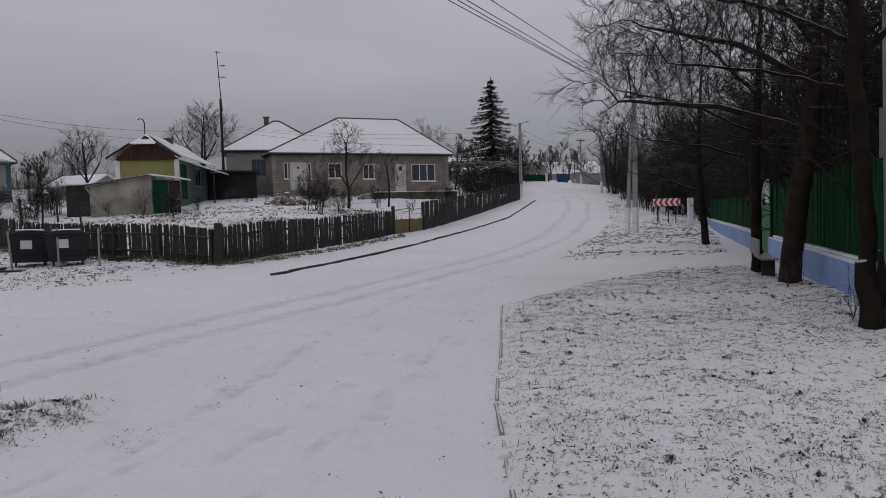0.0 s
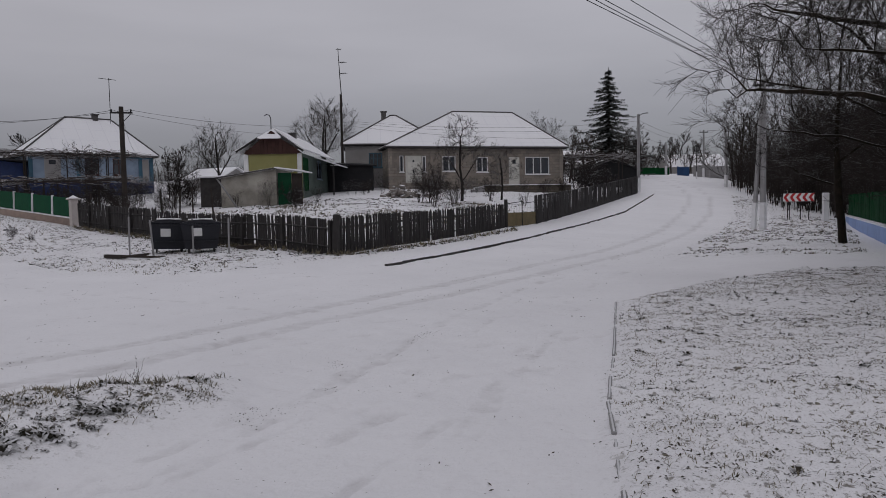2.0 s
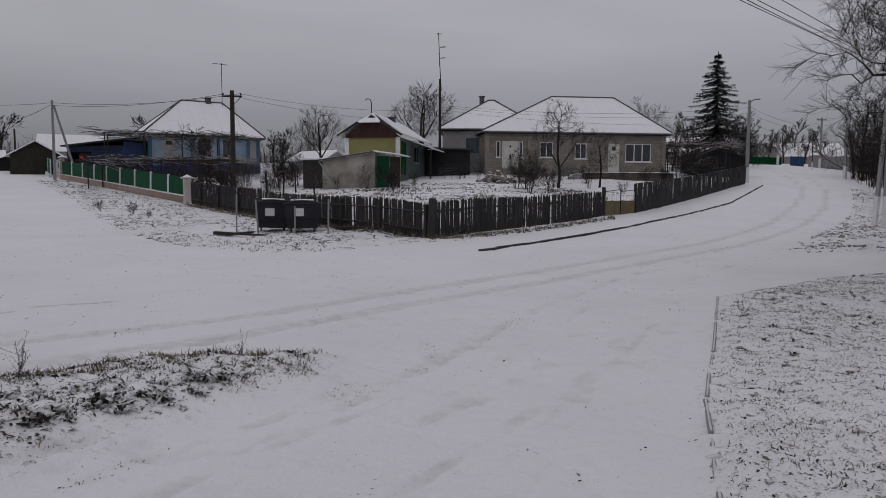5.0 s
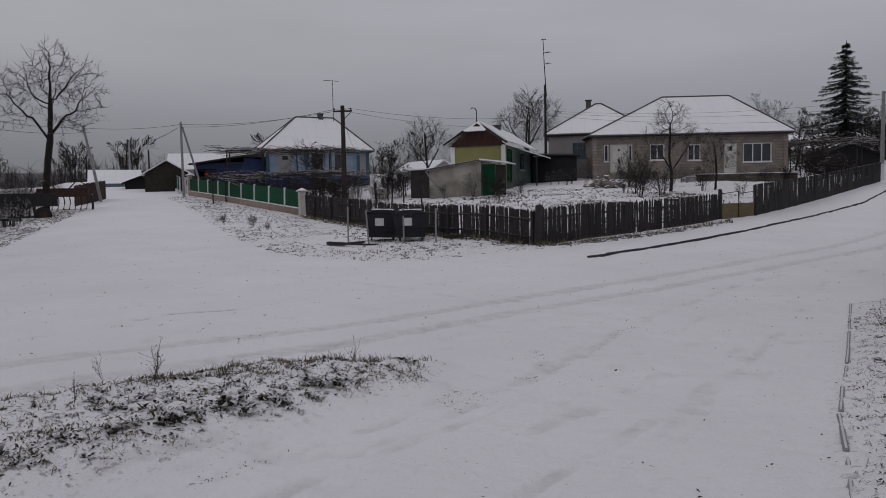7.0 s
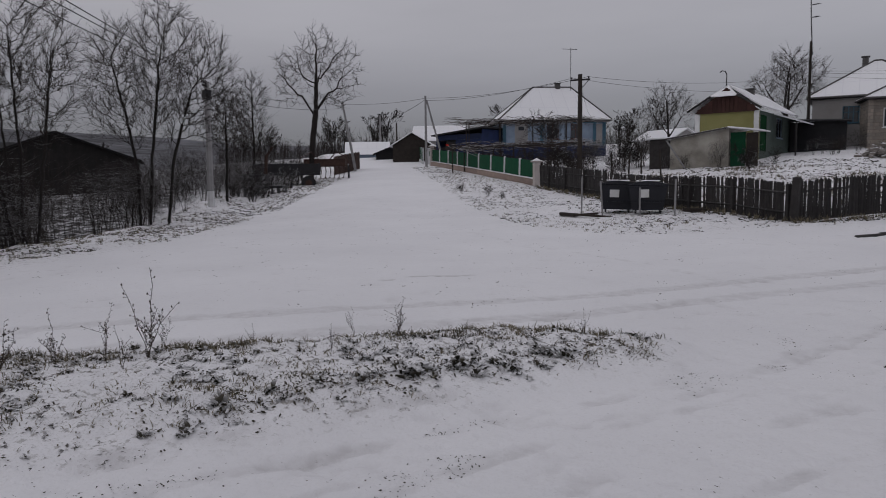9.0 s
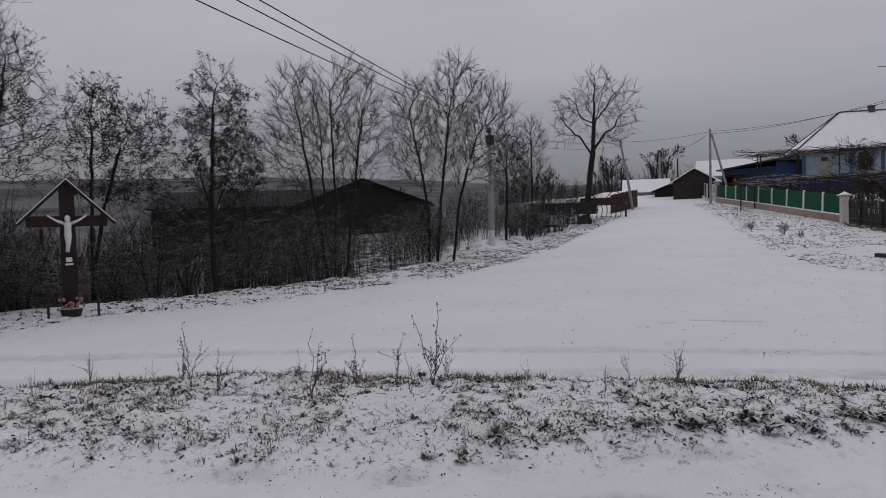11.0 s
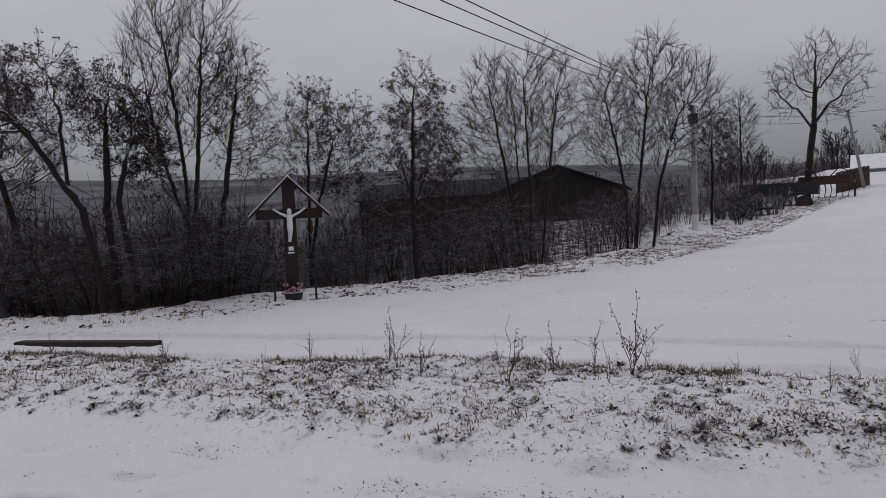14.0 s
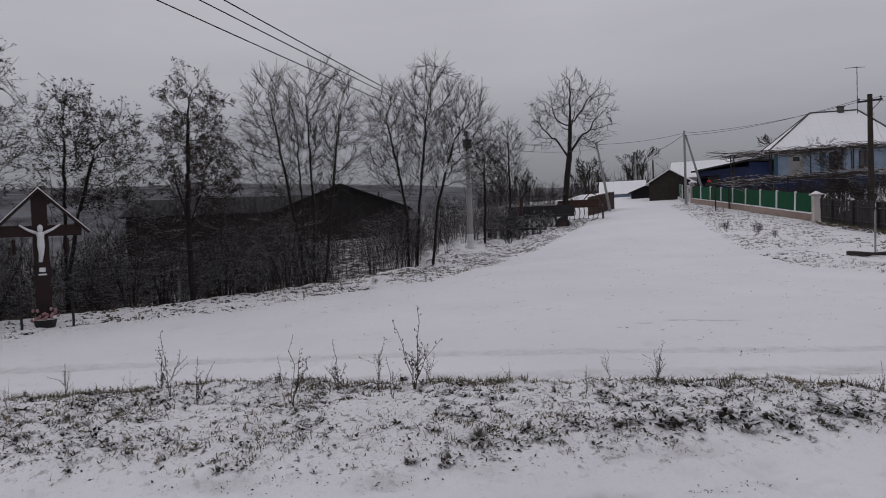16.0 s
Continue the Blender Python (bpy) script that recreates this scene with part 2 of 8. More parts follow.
def land(x, y):
    """Height of the ground without its small relief."""
    x, y = np.asarray(x, float), np.asarray(y, float)
    d, az = np.hypot(x, y), np.degrees(np.arctan2(-x, y))
    z = np.interp(az, LAND_AZ, LAND_SLOPE) * 3.0 * np.logaddexp(0, (d - np.interp(az, LAND_AZ, LAND_FROM)) / 3.0)
    z = np.where(z > 4.5, 4.5 + 2.2 * np.tanh((z - 4.5) / 2.2), z)
    b, s = near_line(x, y, BANK)
    m = np.interp(az, [48, 55, 62, 70, 78, 86, 94, 120], [0.6, 0.6, 0.5, 0.6, 0.8, 1.2, 4.5, 8.0])
    z = z + 1.5 * smooth(27, 43, d) * smooth(59, 64, az) * (1 - smooth(85, 93, az)) * (1 - smooth(70, 110, d))
    return z - m * (1 - np.exp(-np.maximum(b * s - 0.3, 0) / (m / 0.42)))


def on(x, y):
    return float(land(x, y))


def inside(x, y, poly, soft):
    """1 inside a closed outline, fading to 0 over soft metres outside."""
    c = np.zeros(np.shape(x), bool)
    for (ax, ay), (bx, by) in zip(poly, poly[1:] + poly[:1]):
        c ^= ((ay > y) != (by > y)) & (x < (bx - ax) * (y - ay) / (by - ay + 1e-12) + ax)
    d, _ = near_line(x, y, poly + poly[:1])
    return np.clip(np.where(c, 0.5 + d / soft, 0.5 - d / soft), 0, 1)


ISLE = [(-3.0, 5.95), (-4.35, 5.3), (-4.85, 4.45), (-5.9, 2.9), (-7.2, 1.0), (-7.8, -1.4), (-9.6, -4.5), (-12, -8.5), (-8.5, -7), (-6.7, -3.2), (-5.2, -0.6), (-4.3, 1.0), (-3.5, 2.9), (-3.15, 4.4), (-2.75, 5.3)]
VERGE = [(0.5, -6), (0.36, 3.6), (0.44, 5.7), (0.62, 7.4), (0.98, 11.5), (3.2, 14.8), (5.6, 17.2), (7.6, 17.6), (7.0, 12.0), (5.6, 7.6), (9, -6)]
VERGE_FAR = [(3.4, 21.5), (7.0, 21.8), (9.2, 22.5), (14.0, 36.0), (18.0, 48.0), (19.0, 66.0), (15.5, 66.0), (11.5, 48.0), (7.0, 34.0)]
CORNER_VERGE = [(-9.5, 16.2), (-6.2, 18.6), (-4.6, 20.5), (-6.4, 20.6), (-12.5, 25), (-24.6, 33), (-44, 45), (-46, 43), (-28, 29.0), (-19, 21.5), (-13.5, 17.5)]
YARD = [(-6.6, 20.5), (-2.4, 33.4), (7.0, 65.0), (1, 68), (-20, 70), (-48, 62), (-47, 46.5), (-25, 33.6)]
KERB = [(-4.47, 18.16), (-0.10, 33.5), (4.40, 46.6), (8.3, 62.5)]
TRACKS = (
    ([(-14.5, -14), (-11.0, -3.0), (-8.2, 3.2), (-5.13, 8.0), (-2.22, 14.8), (1.6, 25.0), (5.2, 37.0), (8.6, 49.5), (11.2, 62.0), (12.2, 72.0), (12.0, 84.0), (9.0, 98.0)], 0.20),
    ([(-13.2, -14), (-9.6, -3.6), (-7.0, 2.6), (-4.5, 7.02), (-1.94, 12.85), (2.6, 24.2), (6.5, 36.5), (10.1, 49.0), (12.9, 61.5), (14.0, 72.0), (13.8, 85.0), (10.6, 99.0)], 0.20),
    ([(0.3, -3), (-0.75, 3.2), (-0.55, 6.0), (-0.1, 10.5), (0.9, 15.0), (3.0, 21.0), (6.0, 30.0)], 0.10),
    ([(-1.2, -3), (-2.3, 3.2), (-2.1, 6.0), (-1.6, 9.5), (-0.6, 14.0), (1.6, 20.0)], 0.10),
    ([(-3.5, -3), (-2.6, 2.5), (-2.0, 6.2), (-3.2, 9.5), (-6.0, 11.5), (-10, 13.0), (-20, 18.5), (-34, 27.0)], 0.09),
    ([(-5.0, -4.0), (-4.0, 0.4), (-2.95, 3.3), (-2.0, 6.0), (-1.6, 9.0)], 0.07),
    ([(-4.5, -4.0), (-3.5, 0.4), (-2.5, 3.2), (-1.5, 6.2), (-0.9, 10.0)], 0.06),
    ([(-3.9, -4.0), (-2.9, 0.6), (-1.9, 3.4), (-0.9, 6.6)], 0.08),
    ([(-3.0, -3.0), (-2.2, 1.0), (-1.2, 3.8), (-0.3, 7.0), (0.3, 11.0)], 0.06),
    ([(-6.2, -4.5), (-5.3, -1.6), (-4.6, 0.2), (-3.9, 1.6), (-3.3, 3.6)], 0.08),
    ([(-5.6, -4.5), (-4.8, -1.6), (-4.2, 0.2), (-3.5, 1.7), (-2.9, 3.5), (-2.3, 5.6)], 0.09),
    ([(-8.6, 5.44), (-8.43, 6.08), (-8.33, 7.26)], 0.12),
    ([(-8.36, 7.7), (-7.9, 8.12), (-7.42, 8.67)], 0.09),
)


def fbm(x, y, scale, octaves, seed):
    """Cheap value noise on arrays, from -1 to 1."""
    total, amp, norm = 0.0, 1.0, 0.0
    for o in range(octaves):
        u, v = x * scale + seed * 13.7 + o * 5.1, y * scale + seed * 7.3 + o * 9.7
        iu, iv = np.floor(u), np.floor(v)
        fu, fv = u - iu, v - iv
        fu, fv = fu * fu * (3 - 2 * fu), fv * fv * (3 - 2 * fv)

        def lat(a, b):
            s = np.sin(a * 127.1 + b * 311.7 + seed * 74.7) * 43758.5453
            return (s - np.floor(s)) * 2 - 1
        n0 = lat(iu, iv) * (1 - fu) + lat(iu + 1, iv) * fu
        n1 = lat(iu, iv + 1) * (1 - fu) + lat(iu + 1, iv + 1) * fu
        total, norm = total + amp * (n0 * (1 - fv) + n1 * fv), norm + amp
        amp, scale = amp * 0.5, scale * 2.03
    return total / norm


def relief(x, y):
    """Small relief of the snow, how grassy it is, and how marked by tracks and dents at each place."""
    d = np.hypot(x, y)
    grassy = np.maximum.reduce([inside(x, y, ISLE, 0.5), inside(x, y, VERGE, 0.35), 0.8 * inside(x, y, VERGE_FAR, 2.0), 0.6 * inside(x, y, CORNER_VERGE, 2.0)])
    b, s = near_line(x, y, BANK)
    bs = b * s
    grassy = np.maximum(grassy, 0.85 * smooth(-3.4, -1.5, bs + 0.6 * fbm(x, y, 0.5, 2, 3)))
    yard = inside(x, y, YARD, 1.0)
    grassy = np.maximum(grassy, 1.0 * yard * smooth(-0.35, 0.2, fbm(x, y, 0.35, 3, 5)))
    driven = np.zeros(np.shape(x))
    for n_, (line, half) in enumerate(TRACKS[:-2]):
        t, _ = near_line(x, y, line)
        t = t + 0.06 * fbm(x, y, 0.9, 3, 8)
        driven = np.maximum(driven, (1 - smooth(half * 0.6, half * 1.3, t)) * ((0.62 + 0.5 * fbm(x, y, 0.7, 3, 9)) if half > 0.15 else (0.10 + 0.8 * fbm(0.8 * x + 0.6 * y, 0.8 * y - 0.6 * x, 2.4, 4, 9 + n_))).clip(0, 0.5))
    for line, half in TRACKS[-2:]:
        t, _ = near_line(x, y, line)
        driven = np.maximum(driven, 1.6 * (1 - smooth(half * 0.3, half, t + 0.04 * fbm(x, y, 2.0, 2, 8))) * smooth(-0.1, 0.3, fbm(x, y, 0.8, 2, 19)))
    k, ks = near_line(x, y, KERB)
    lifted = 0.05 * smooth(0.0, 0.14, k * ks) * (k * ks < 3.2) * smooth(17.6, 19, y) * (1 - smooth(58, 63, y))
    fade = np.clip(45 / np.maximum(d, 1), 0, 1)
    z = grassy * (0.07 + fade * (0.042 * fbm(x, y, 2.2, 3, 1) + 0.042 * fbm(x, y, 7, 2, 2))) + 0.12 * inside(x, y, ISLE, 0.75)
    z = z + (1 - grassy) * fade * (0.018 * fbm(x, y, 0.8, 3, 4) + 0.017 * fbm(x, y, 4.5, 3, 6) + 0.009 * fbm(x, y, 14, 2, 12)) - 0.028 * np.minimum(driven, 1)
    dent = np.clip(fbm(0.8 * x + 0.6 * y, 1.7 * (0.8 * y - 0.6 * x), 2.3, 4, 15) - 0.26, 0, 1) * (1 - grassy) * fade
    # dents outside the tracks also take part of the tracks' darker colour
    return z + lifted - 0.09 * dent, grassy, np.clip(driven + 0.3 * np.clip(dent * 3, 0, 1) * (driven < 1), 0, 1.6)


def far_hills(x, y):
    d, az = np.hypot(x, y), np.degrees(np.arctan2(-x, y))
    f = smooth(130, 900, d)
    return f * (50 + 18 * fbm(x, y, 0.0021, 4, 21) + 0.012 * np.maximum(d - 900, 0)) * np.interp(az, [-60, 0, 30, 60, 80, 125, 180], [0.55, 0.5, 0.6, 0.95, 1.35, 1.35, 0.6]) - 5 * smooth(115, 240, d)


def ground_sheet():
    az = np.radians(np.concatenate([np.arange(-44, 126, 0.38), np.arange(126, 316.1, 2.0)[:-1]]))
    r = [0.0001, 0.5, 1.0]
    while r[-1] < 3500:
        r.append(r[-1] * (1.0095 if 2.5 < r[-1] < 60 else 1.03))
    r = np.array(r)
    R, A = np.meshgrid(r, az, indexing="ij")
    x, y = -R * np.sin(A), R * np.cos(A)
    small, grassy, driven = relief(x, y)
    z = land(x, y) + small * smooth(0.3, 1.2, R) + far_hills(x, y)
    n, k = x.shape
    v = np.stack([x, y, z], -1).reshape(-1, 3)
    i, j = np.meshgrid(np.arange(n - 1), np.arange(k), indexing="ij")
    j2 = (j + 1) % k
    f = np.stack([i * k + j, (i + 1) * k + j, (i + 1) * k + j2, i * k + j2], -1).reshape(-1, 4)
    me = bpy.data.meshes.new("ground")
    me.vertices.add(len(v))
    me.vertices.foreach_set("co", v.ravel())
    me.loops.add(f.size)
    me.loops.foreach_set("vertex_index", f[:, ::-1].ravel().astype(np.int32))
    me.polygons.add(len(f))
    me.polygons.foreach_set("loop_start", np.arange(0, f.size, 4, dtype=np.int32))
    me.polygons.foreach_set("use_smooth", np.ones(len(f), bool))
    b, s = near_line(x, y, BANK)
    wild = smooth(0.5, 3.0, b * s + fbm(x, y, 0.3, 3, 31)) * smooth(55, 63, np.degrees(np.arctan2(-x, y)))
    for name, data in (("grassy", grassy), ("driven", driven), ("wild", wild)):
        at = me.attributes.new(name, "FLOAT", "POINT")
        at.data.foreach_set("value", data.ravel().astype(np.float32))
    me.update(calc_edges=True)
    me.validate()
    return me


def ground_material():
    m = bpy.data.materials.new("snowed_ground")
    m.use_nodes = True
    n, l = m.node_tree.nodes, m.node_tree.links
    b = n["Principled BSDF"]
    b.inputs["Roughness"].default_value = 0.85
    b.inputs["Specular IOR Level"].default_value = 0.25
    geo = n.new("ShaderNodeNewGeometry")

    def noise_at(scale, detail, rough=0.55):
        t = n.new("ShaderNodeTexNoise")
        t.inputs["Scale"].default_value, t.inputs["Detail"].default_value, t.inputs["Roughness"].default_value = scale, detail, rough
        l.new(geo.outputs["Position"], t.inputs["Vector"])
        return t.outputs[0]

    def ramp_of(source, lo, hi, to_lo=0.0, to_hi=1.0):
        r = n.new("ShaderNodeMapRange")
        for k, v in zip(("From Min", "From Max", "To Min", "To Max"), (lo, hi, to_lo, to_hi)):
            r.inputs[k].default_value = v
        l.new(source, r.inputs[0])
        return r.outputs[0]

    def times(a, b_):
        r = n.new("ShaderNodeMath")
        r.operation = "MULTIPLY"
        l.new(a, r.inputs[0])
        l.new(b_, r.inputs[1])
        return r.outputs[0]

    def blend(fac, a, b_):
        r = n.new("ShaderNodeMix")
        r.data_type = "RGBA"
        l.new(fac, r.inputs[0])
        for s, val in ((6, a), (7, b_)):
            if isinstance(val, tuple):
                r.inputs[s].default_value = (*val, 1)
            else:
                l.new(val, r.inputs[s])
        return r.outputs[2]

    def attribute(name):
        a = n.new("ShaderNodeAttribute")
        a.attribute_name = name
        return a.outputs["Fac"]

    grassy, driven = attribute("grassy"), attribute("driven")
    c = blend(ramp_of(noise_at(0.35, 5), 0.35, 0.7), (0.80, 0.795, 0.82), (0.74, 0.735, 0.76))
    c = blend(ramp_of(noise_at(9, 4), 0.55, 0.8, 0, 0.25), c, (0.60, 0.585, 0.595))
    # fine grey speckle: the rough snow's small shadows put into its colour
    c = blend(ramp_of(noise_at(38, 3, 0.7), 0.52, 0.78, 0, 0.3), c, (0.57, 0.555, 0.565))
    pressed = times(driven, ramp_of(noise_at(5, 5, 0.65), 0.30, 0.62, 0.25, 1.0))
    c = blend(ramp_of(pressed, 0.08, 0.8, 0, 0.8), c, (0.47, 0.455, 0.465))
    specks = times(ramp_of(noise_at(26, 2), 0.70, 0.76), ramp_of(noise_at(0.9, 3), 0.45, 0.62))
    c = blend(ramp_of(driven, 1.0, 1.5, 0, 0.8), c, (0.13, 0.12, 0.12))
    c = blend(specks, c, (0.12, 0.10, 0.09))
    show = times(grassy, ramp_of(noise_at(15, 4, 0.62), 0.565, 0.64))
    show = times(show, ramp_of(noise_at(1.3, 3), 0.3, 0.62, 0.35, 1.0))
    soil = blend(ramp_of(noise_at(35, 2), 0.4, 0.6), (0.05, 0.042, 0.034), (0.17, 0.15, 0.115))
    fine = times(grassy, ramp_of(noise_at(60, 4, 0.8), 0.53, 0.66, 0, 0.5))
    c = blend(fine, c, (0.27, 0.25, 0.225))
    c = blend(show, c, soil)
    scrub = blend(ramp_of(noise_at(2.6, 5, 0.7), 0.46, 0.62), (0.03, 0.026, 0.025), (0.60, 0.60, 0.62))
    c = blend(attribute("wild"), c, scrub)
    # far slopes: woods, hedges and fields under thin snow
    dist = n.new("ShaderNodeVectorMath")
    dist.operation = "LENGTH"
    l.new(geo.outputs["Position"], dist.inputs[0])
    woods = blend(ramp_of(noise_at(0.02, 8, 0.78), 0.40, 0.60), (0.13, 0.13, 0.145), (0.018, 0.018, 0.022))
    c = blend(ramp_of(dist.outputs["Value"], 120, 260), c, woods)
    l.new(c, b.inputs["Base Color"])
    bp = n.new("ShaderNodeBump")
    bp.inputs["Strength"].default_value, bp.inputs["Distance"].default_value = 0.55, 0.04
    l.new(noise_at(14, 8, 0.68), bp.inputs["Height"])
    l.new(bp.outputs[0], b.inputs["Normal"])
    return m


ground = new("ground", ground_sheet())
ground.data.materials.append(ground_material())
tagged(ground, "snow-covered village road, verges and sloping yards", "ground", kind="structure")


# ---- mesh helpers ----
class Shape:
    """Collects vertices and faces of one mesh."""

    def __init__(self):
        self.v, self.f, self.uv = [], [], {}

    def add(self, verts, faces):
        k = len(self.v)
        self.v += [tuple(p) for p in verts]
        self.f += [tuple(k + i for i in face) for face in faces]
        return self

    def box(self, x0, x1, y0, y1, z0, z1, m=None, bevel=0.0):
        b = min(bevel, (x1 - x0) * 0.3, (y1 - y0) * 0.3, (z1 - z0) * 0.45)
        if b <= 0:
            vs = [(x, y, z) for z in (z0, z1) for x, y in ((x0, y0), (x1, y0), (x1, y1), (x0, y1))]
            fs = [(3, 2, 1, 0), (4, 5, 6, 7), (0, 1, 5, 4), (1, 2, 6, 5), (2, 3, 7, 6), (3, 0, 4, 7)]
        else:
            vs = []
            for z, i in ((z0, b), (z0 + b, 0), (z1 - b, 0), (z1, b)):
                vs += [(x0 + i, y0 + i, z), (x1 - i, y0 + i, z), (x1 - i, y1 - i, z), (x0 + i, y1 - i, z)]
            fs = [(3, 2, 1, 0), (12, 13, 14, 15)]
            for r in range(3):
                fs += [(4 * r + a, 4 * r + (a + 1) % 4, 4 * r + 4 + (a + 1) % 4, 4 * r + 4 + a) for a in range(4)]
        return self.add([m @ Vector(p) for p in vs] if m else vs, fs)

    def tube(self, path, radii, n=6, caps=True):
        rings, up = [], Vector((0.0, 0.0, 1.0))
        path = [Vector(p) for p in path]
        for i, p in enumerate(path):
            d = (path[min(i + 1, len(path) - 1)] - path[max(i - 1, 0)]).normalized()
            a = d.cross(up if abs(d.z) < 0.95 else Vector((1.0, 0.0, 0.0))).normalized()
            c = d.cross(a)
            r = radii[i] if isinstance(radii, (list, tuple)) else radii
            rings += [p + (a * math.cos(q) + c * math.sin(q)) * r for q in (2 * math.pi * s / n for s in range(n))]
        fs = [(i * n + s, i * n + (s + 1) % n, (i + 1) * n + (s + 1) % n, (i + 1) * n + s) for i in range(len(path) - 1) for s in range(n)]
        if caps:
            fs += [tuple(range(n))[::-1], tuple(range((len(path) - 1) * n, len(path) * n))]
        return self.add(rings, fs)

    def slab(self, corners, thick):
        """A flat polygon with thickness downwards along its normal."""
        p = [Vector(c) for c in corners]
        nrm = (p[1] - p[0]).cross(p[2] - p[0]).normalized()
        n = len(p)
        vs = p + [q - nrm * thick for q in p]
        fs = [tuple(range(n)), tuple(range(2 * n - 1, n - 1, -1))] + [(i, n + i, n + (i + 1) % n, (i + 1) % n) for i in range(n)]
        return self.add(vs, fs)

    def mesh(self, name, material, flat=True):
        me = bpy.data.meshes.new(name)
        me.from_pydata(self.v, [], self.f)
        if not flat:
            me.polygons.foreach_set("use_smooth", [True] * len(me.polygons))
        me.materials.append(material)
        return me


def part(name, shape, material, parent, label="", at=None, flat=True):
    """One mesh under a thing or a part."""
    ob = new(name, shape if isinstance(shape, bpy.types.Mesh) else shape.mesh(name, material, flat))
    ob.parent = parent
    if at is not None:
        ob.matrix_basis = at
    if label:
        ob["label"] = label
    return ob


def thing(name, m, label, category, group="", kind=""):
    ob = new(name)
    ob.matrix_basis = m if isinstance(m, Matrix) else Matrix.Translation(m)
    ob.empty_display_size = 0.2
    return tagged(ob, label, category, group, kind)


def roof_uv(me):
    """Lays the sheet pattern along each slope."""
    uv = me.uv_layers.new(name="UVMap")
    for poly in me.polygons:
        nrm = poly.normal
        a = Vector((0, 0, 1)).cross(nrm)
        a = a.normalized() if a.length > 0.01 else Vector((1, 0, 0))
        b = nrm.cross(a)
        for li in poly.loop_indices:
            p = me.vertices[me.loops[li].vertex_index].co
            uv.data[li].uv = (p.dot(a), p.dot(b))
    return me


# ---- houses ----
def wall_with_openings(s, length, z0, z1, thick, openings):
    """A wall along x, its face at y = 0, with real holes for (x0, x1, za, zb)."""
    xs = sorted({0.0, length, *[v for o in openings for v in o[:2]]})
    zs = sorted({z0, z1, *[v for o in openings for v in o[2:4]]})
    solid = {(i, j) for i in range(len(xs) - 1) for j in range(len(zs) - 1)
             if not any(o[0] < (xs[i] + xs[i + 1]) / 2 < o[1] and o[2] < (zs[j] + zs[j + 1]) / 2 < o[3] for o in openings)}
    n, k, fs = len(zs), len(xs) * len(zs), []
    vs = [(x, y, z) for y in (0.0, thick) for x in xs for z in zs]
    for i, j in solid:
        a, b, c, d = i * n + j, (i + 1) * n + j, (i + 1) * n + j + 1, i * n + j + 1
        fs += [(a, b, c, d), (d + k, c + k, b + k, a + k)]
        for (di, dj), (p, q) in (((0, -1), (a, b)), ((1, 0), (b, c)), ((0, 1), (c, d)), ((-1, 0), (d, a))):
            if (i + di, j + dj) not in solid:
                fs.append((q, p, p + k, q + k))
    s.add(vs, fs)
    return s


def room(house, material, length, deep, z0, z1, openings, m, t=0.4):
    """Front wall with openings, two side walls and a back wall, butted end to end."""
    part("wall", wall_with_openings(Shape(), length, z0, z1, t, openings), material, house, at=m)
    for box in ((0, t, t + 0.002, deep - t - 0.002), (length - t, length, t + 0.002, deep - t - 0.002), (0, length, deep - t, deep)):
        part("wall", Shape().box(*box, z0, z1), material, house, at=m)


def window(parent, x0, x1, z0, z1, panes=2, frame_mat=None, depth=0.09, y=0.0, cross=False):
    frame_mat = frame_mat or WHITE
    w = thing("window", Matrix.Translation((x0, y, z0)), "", "")
    w.parent = parent
    W, H, t = x1 - x0, z1 - z0, 0.07
    fr = Shape()
    fr.box(0, W, depth - 0.04, depth + 0.04, 0, t).box(0, W, depth - 0.04, depth + 0.04, H - t, H)
    fr.box(0, t, depth - 0.039, depth + 0.039, t, H - t).box(W - t, W, depth - 0.039, depth + 0.039, t, H - t)
    step = (W - 2 * t) / panes
    for i in range(1, panes):
        fr.box(t + i * step - 0.035, t + i * step + 0.035, depth - 0.035, depth + 0.035, t, H - t)
    if cross:
        fr.box(t, W - t, depth - 0.03, depth + 0.03, H * 0.62, H * 0.62 + 0.05)
    part("window_frame", fr, frame_mat, w)
    part("window_sill", Shape().box(-0.06, W + 0.06, -0.09, depth - 0.045, -0.07, -0.005, bevel=0.01), frame_mat, w)
    for i in range(panes):
        part("pane", Shape().box(t + i * step + 0.036, t + (i + 1) * step - 0.036, depth - 0.006, depth + 0.006, t, H - t), GLASS, w)
    return w


def door(parent, x0, x1, z0, z1, material, y=0.06, lites=(), panels=2):
    d = part("door", Shape().box(x0 + 0.05, x1 - 0.05, y, y + 0.06, z0, z1 - 0.05, bevel=0.01), material, parent)
    fr = Shape().box(x0, x0 + 0.05, y - 0.04, y + 0.08, z0, z1).box(x1 - 0.05, x1, y - 0.04, y + 0.08, z0, z1).box(x0 + 0.05, x1 - 0.05, y - 0.04, y + 0.08, z1 - 0.05, z1)
    part("door_frame", fr, material, d)
    for a, b, c, e in lites:
        part("door_glass", Shape().box(a, b, y - 0.012, y, c, e), GLASS, d)
    h = (z1 - z0) / (panels + 0.4)
    for i in range(panels):
        part("door_panel", Shape().box(x0 + 0.2, x1 - 0.2, y - 0.014, y - 0.001, z0 + 0.15 + i * h, z0 + (i + 0.82) * h, bevel=0.012), material, d)
    part("door_handle", Shape().tube([(x1 - 0.16, y - 0.02, z0 + 1.0), (x1 - 0.16, y - 0.07, z0 + 1.0), (x1 - 0.28, y - 0.07, z0 + 1.0)], 0.014, 5), DARK_STEEL, d)
    return d


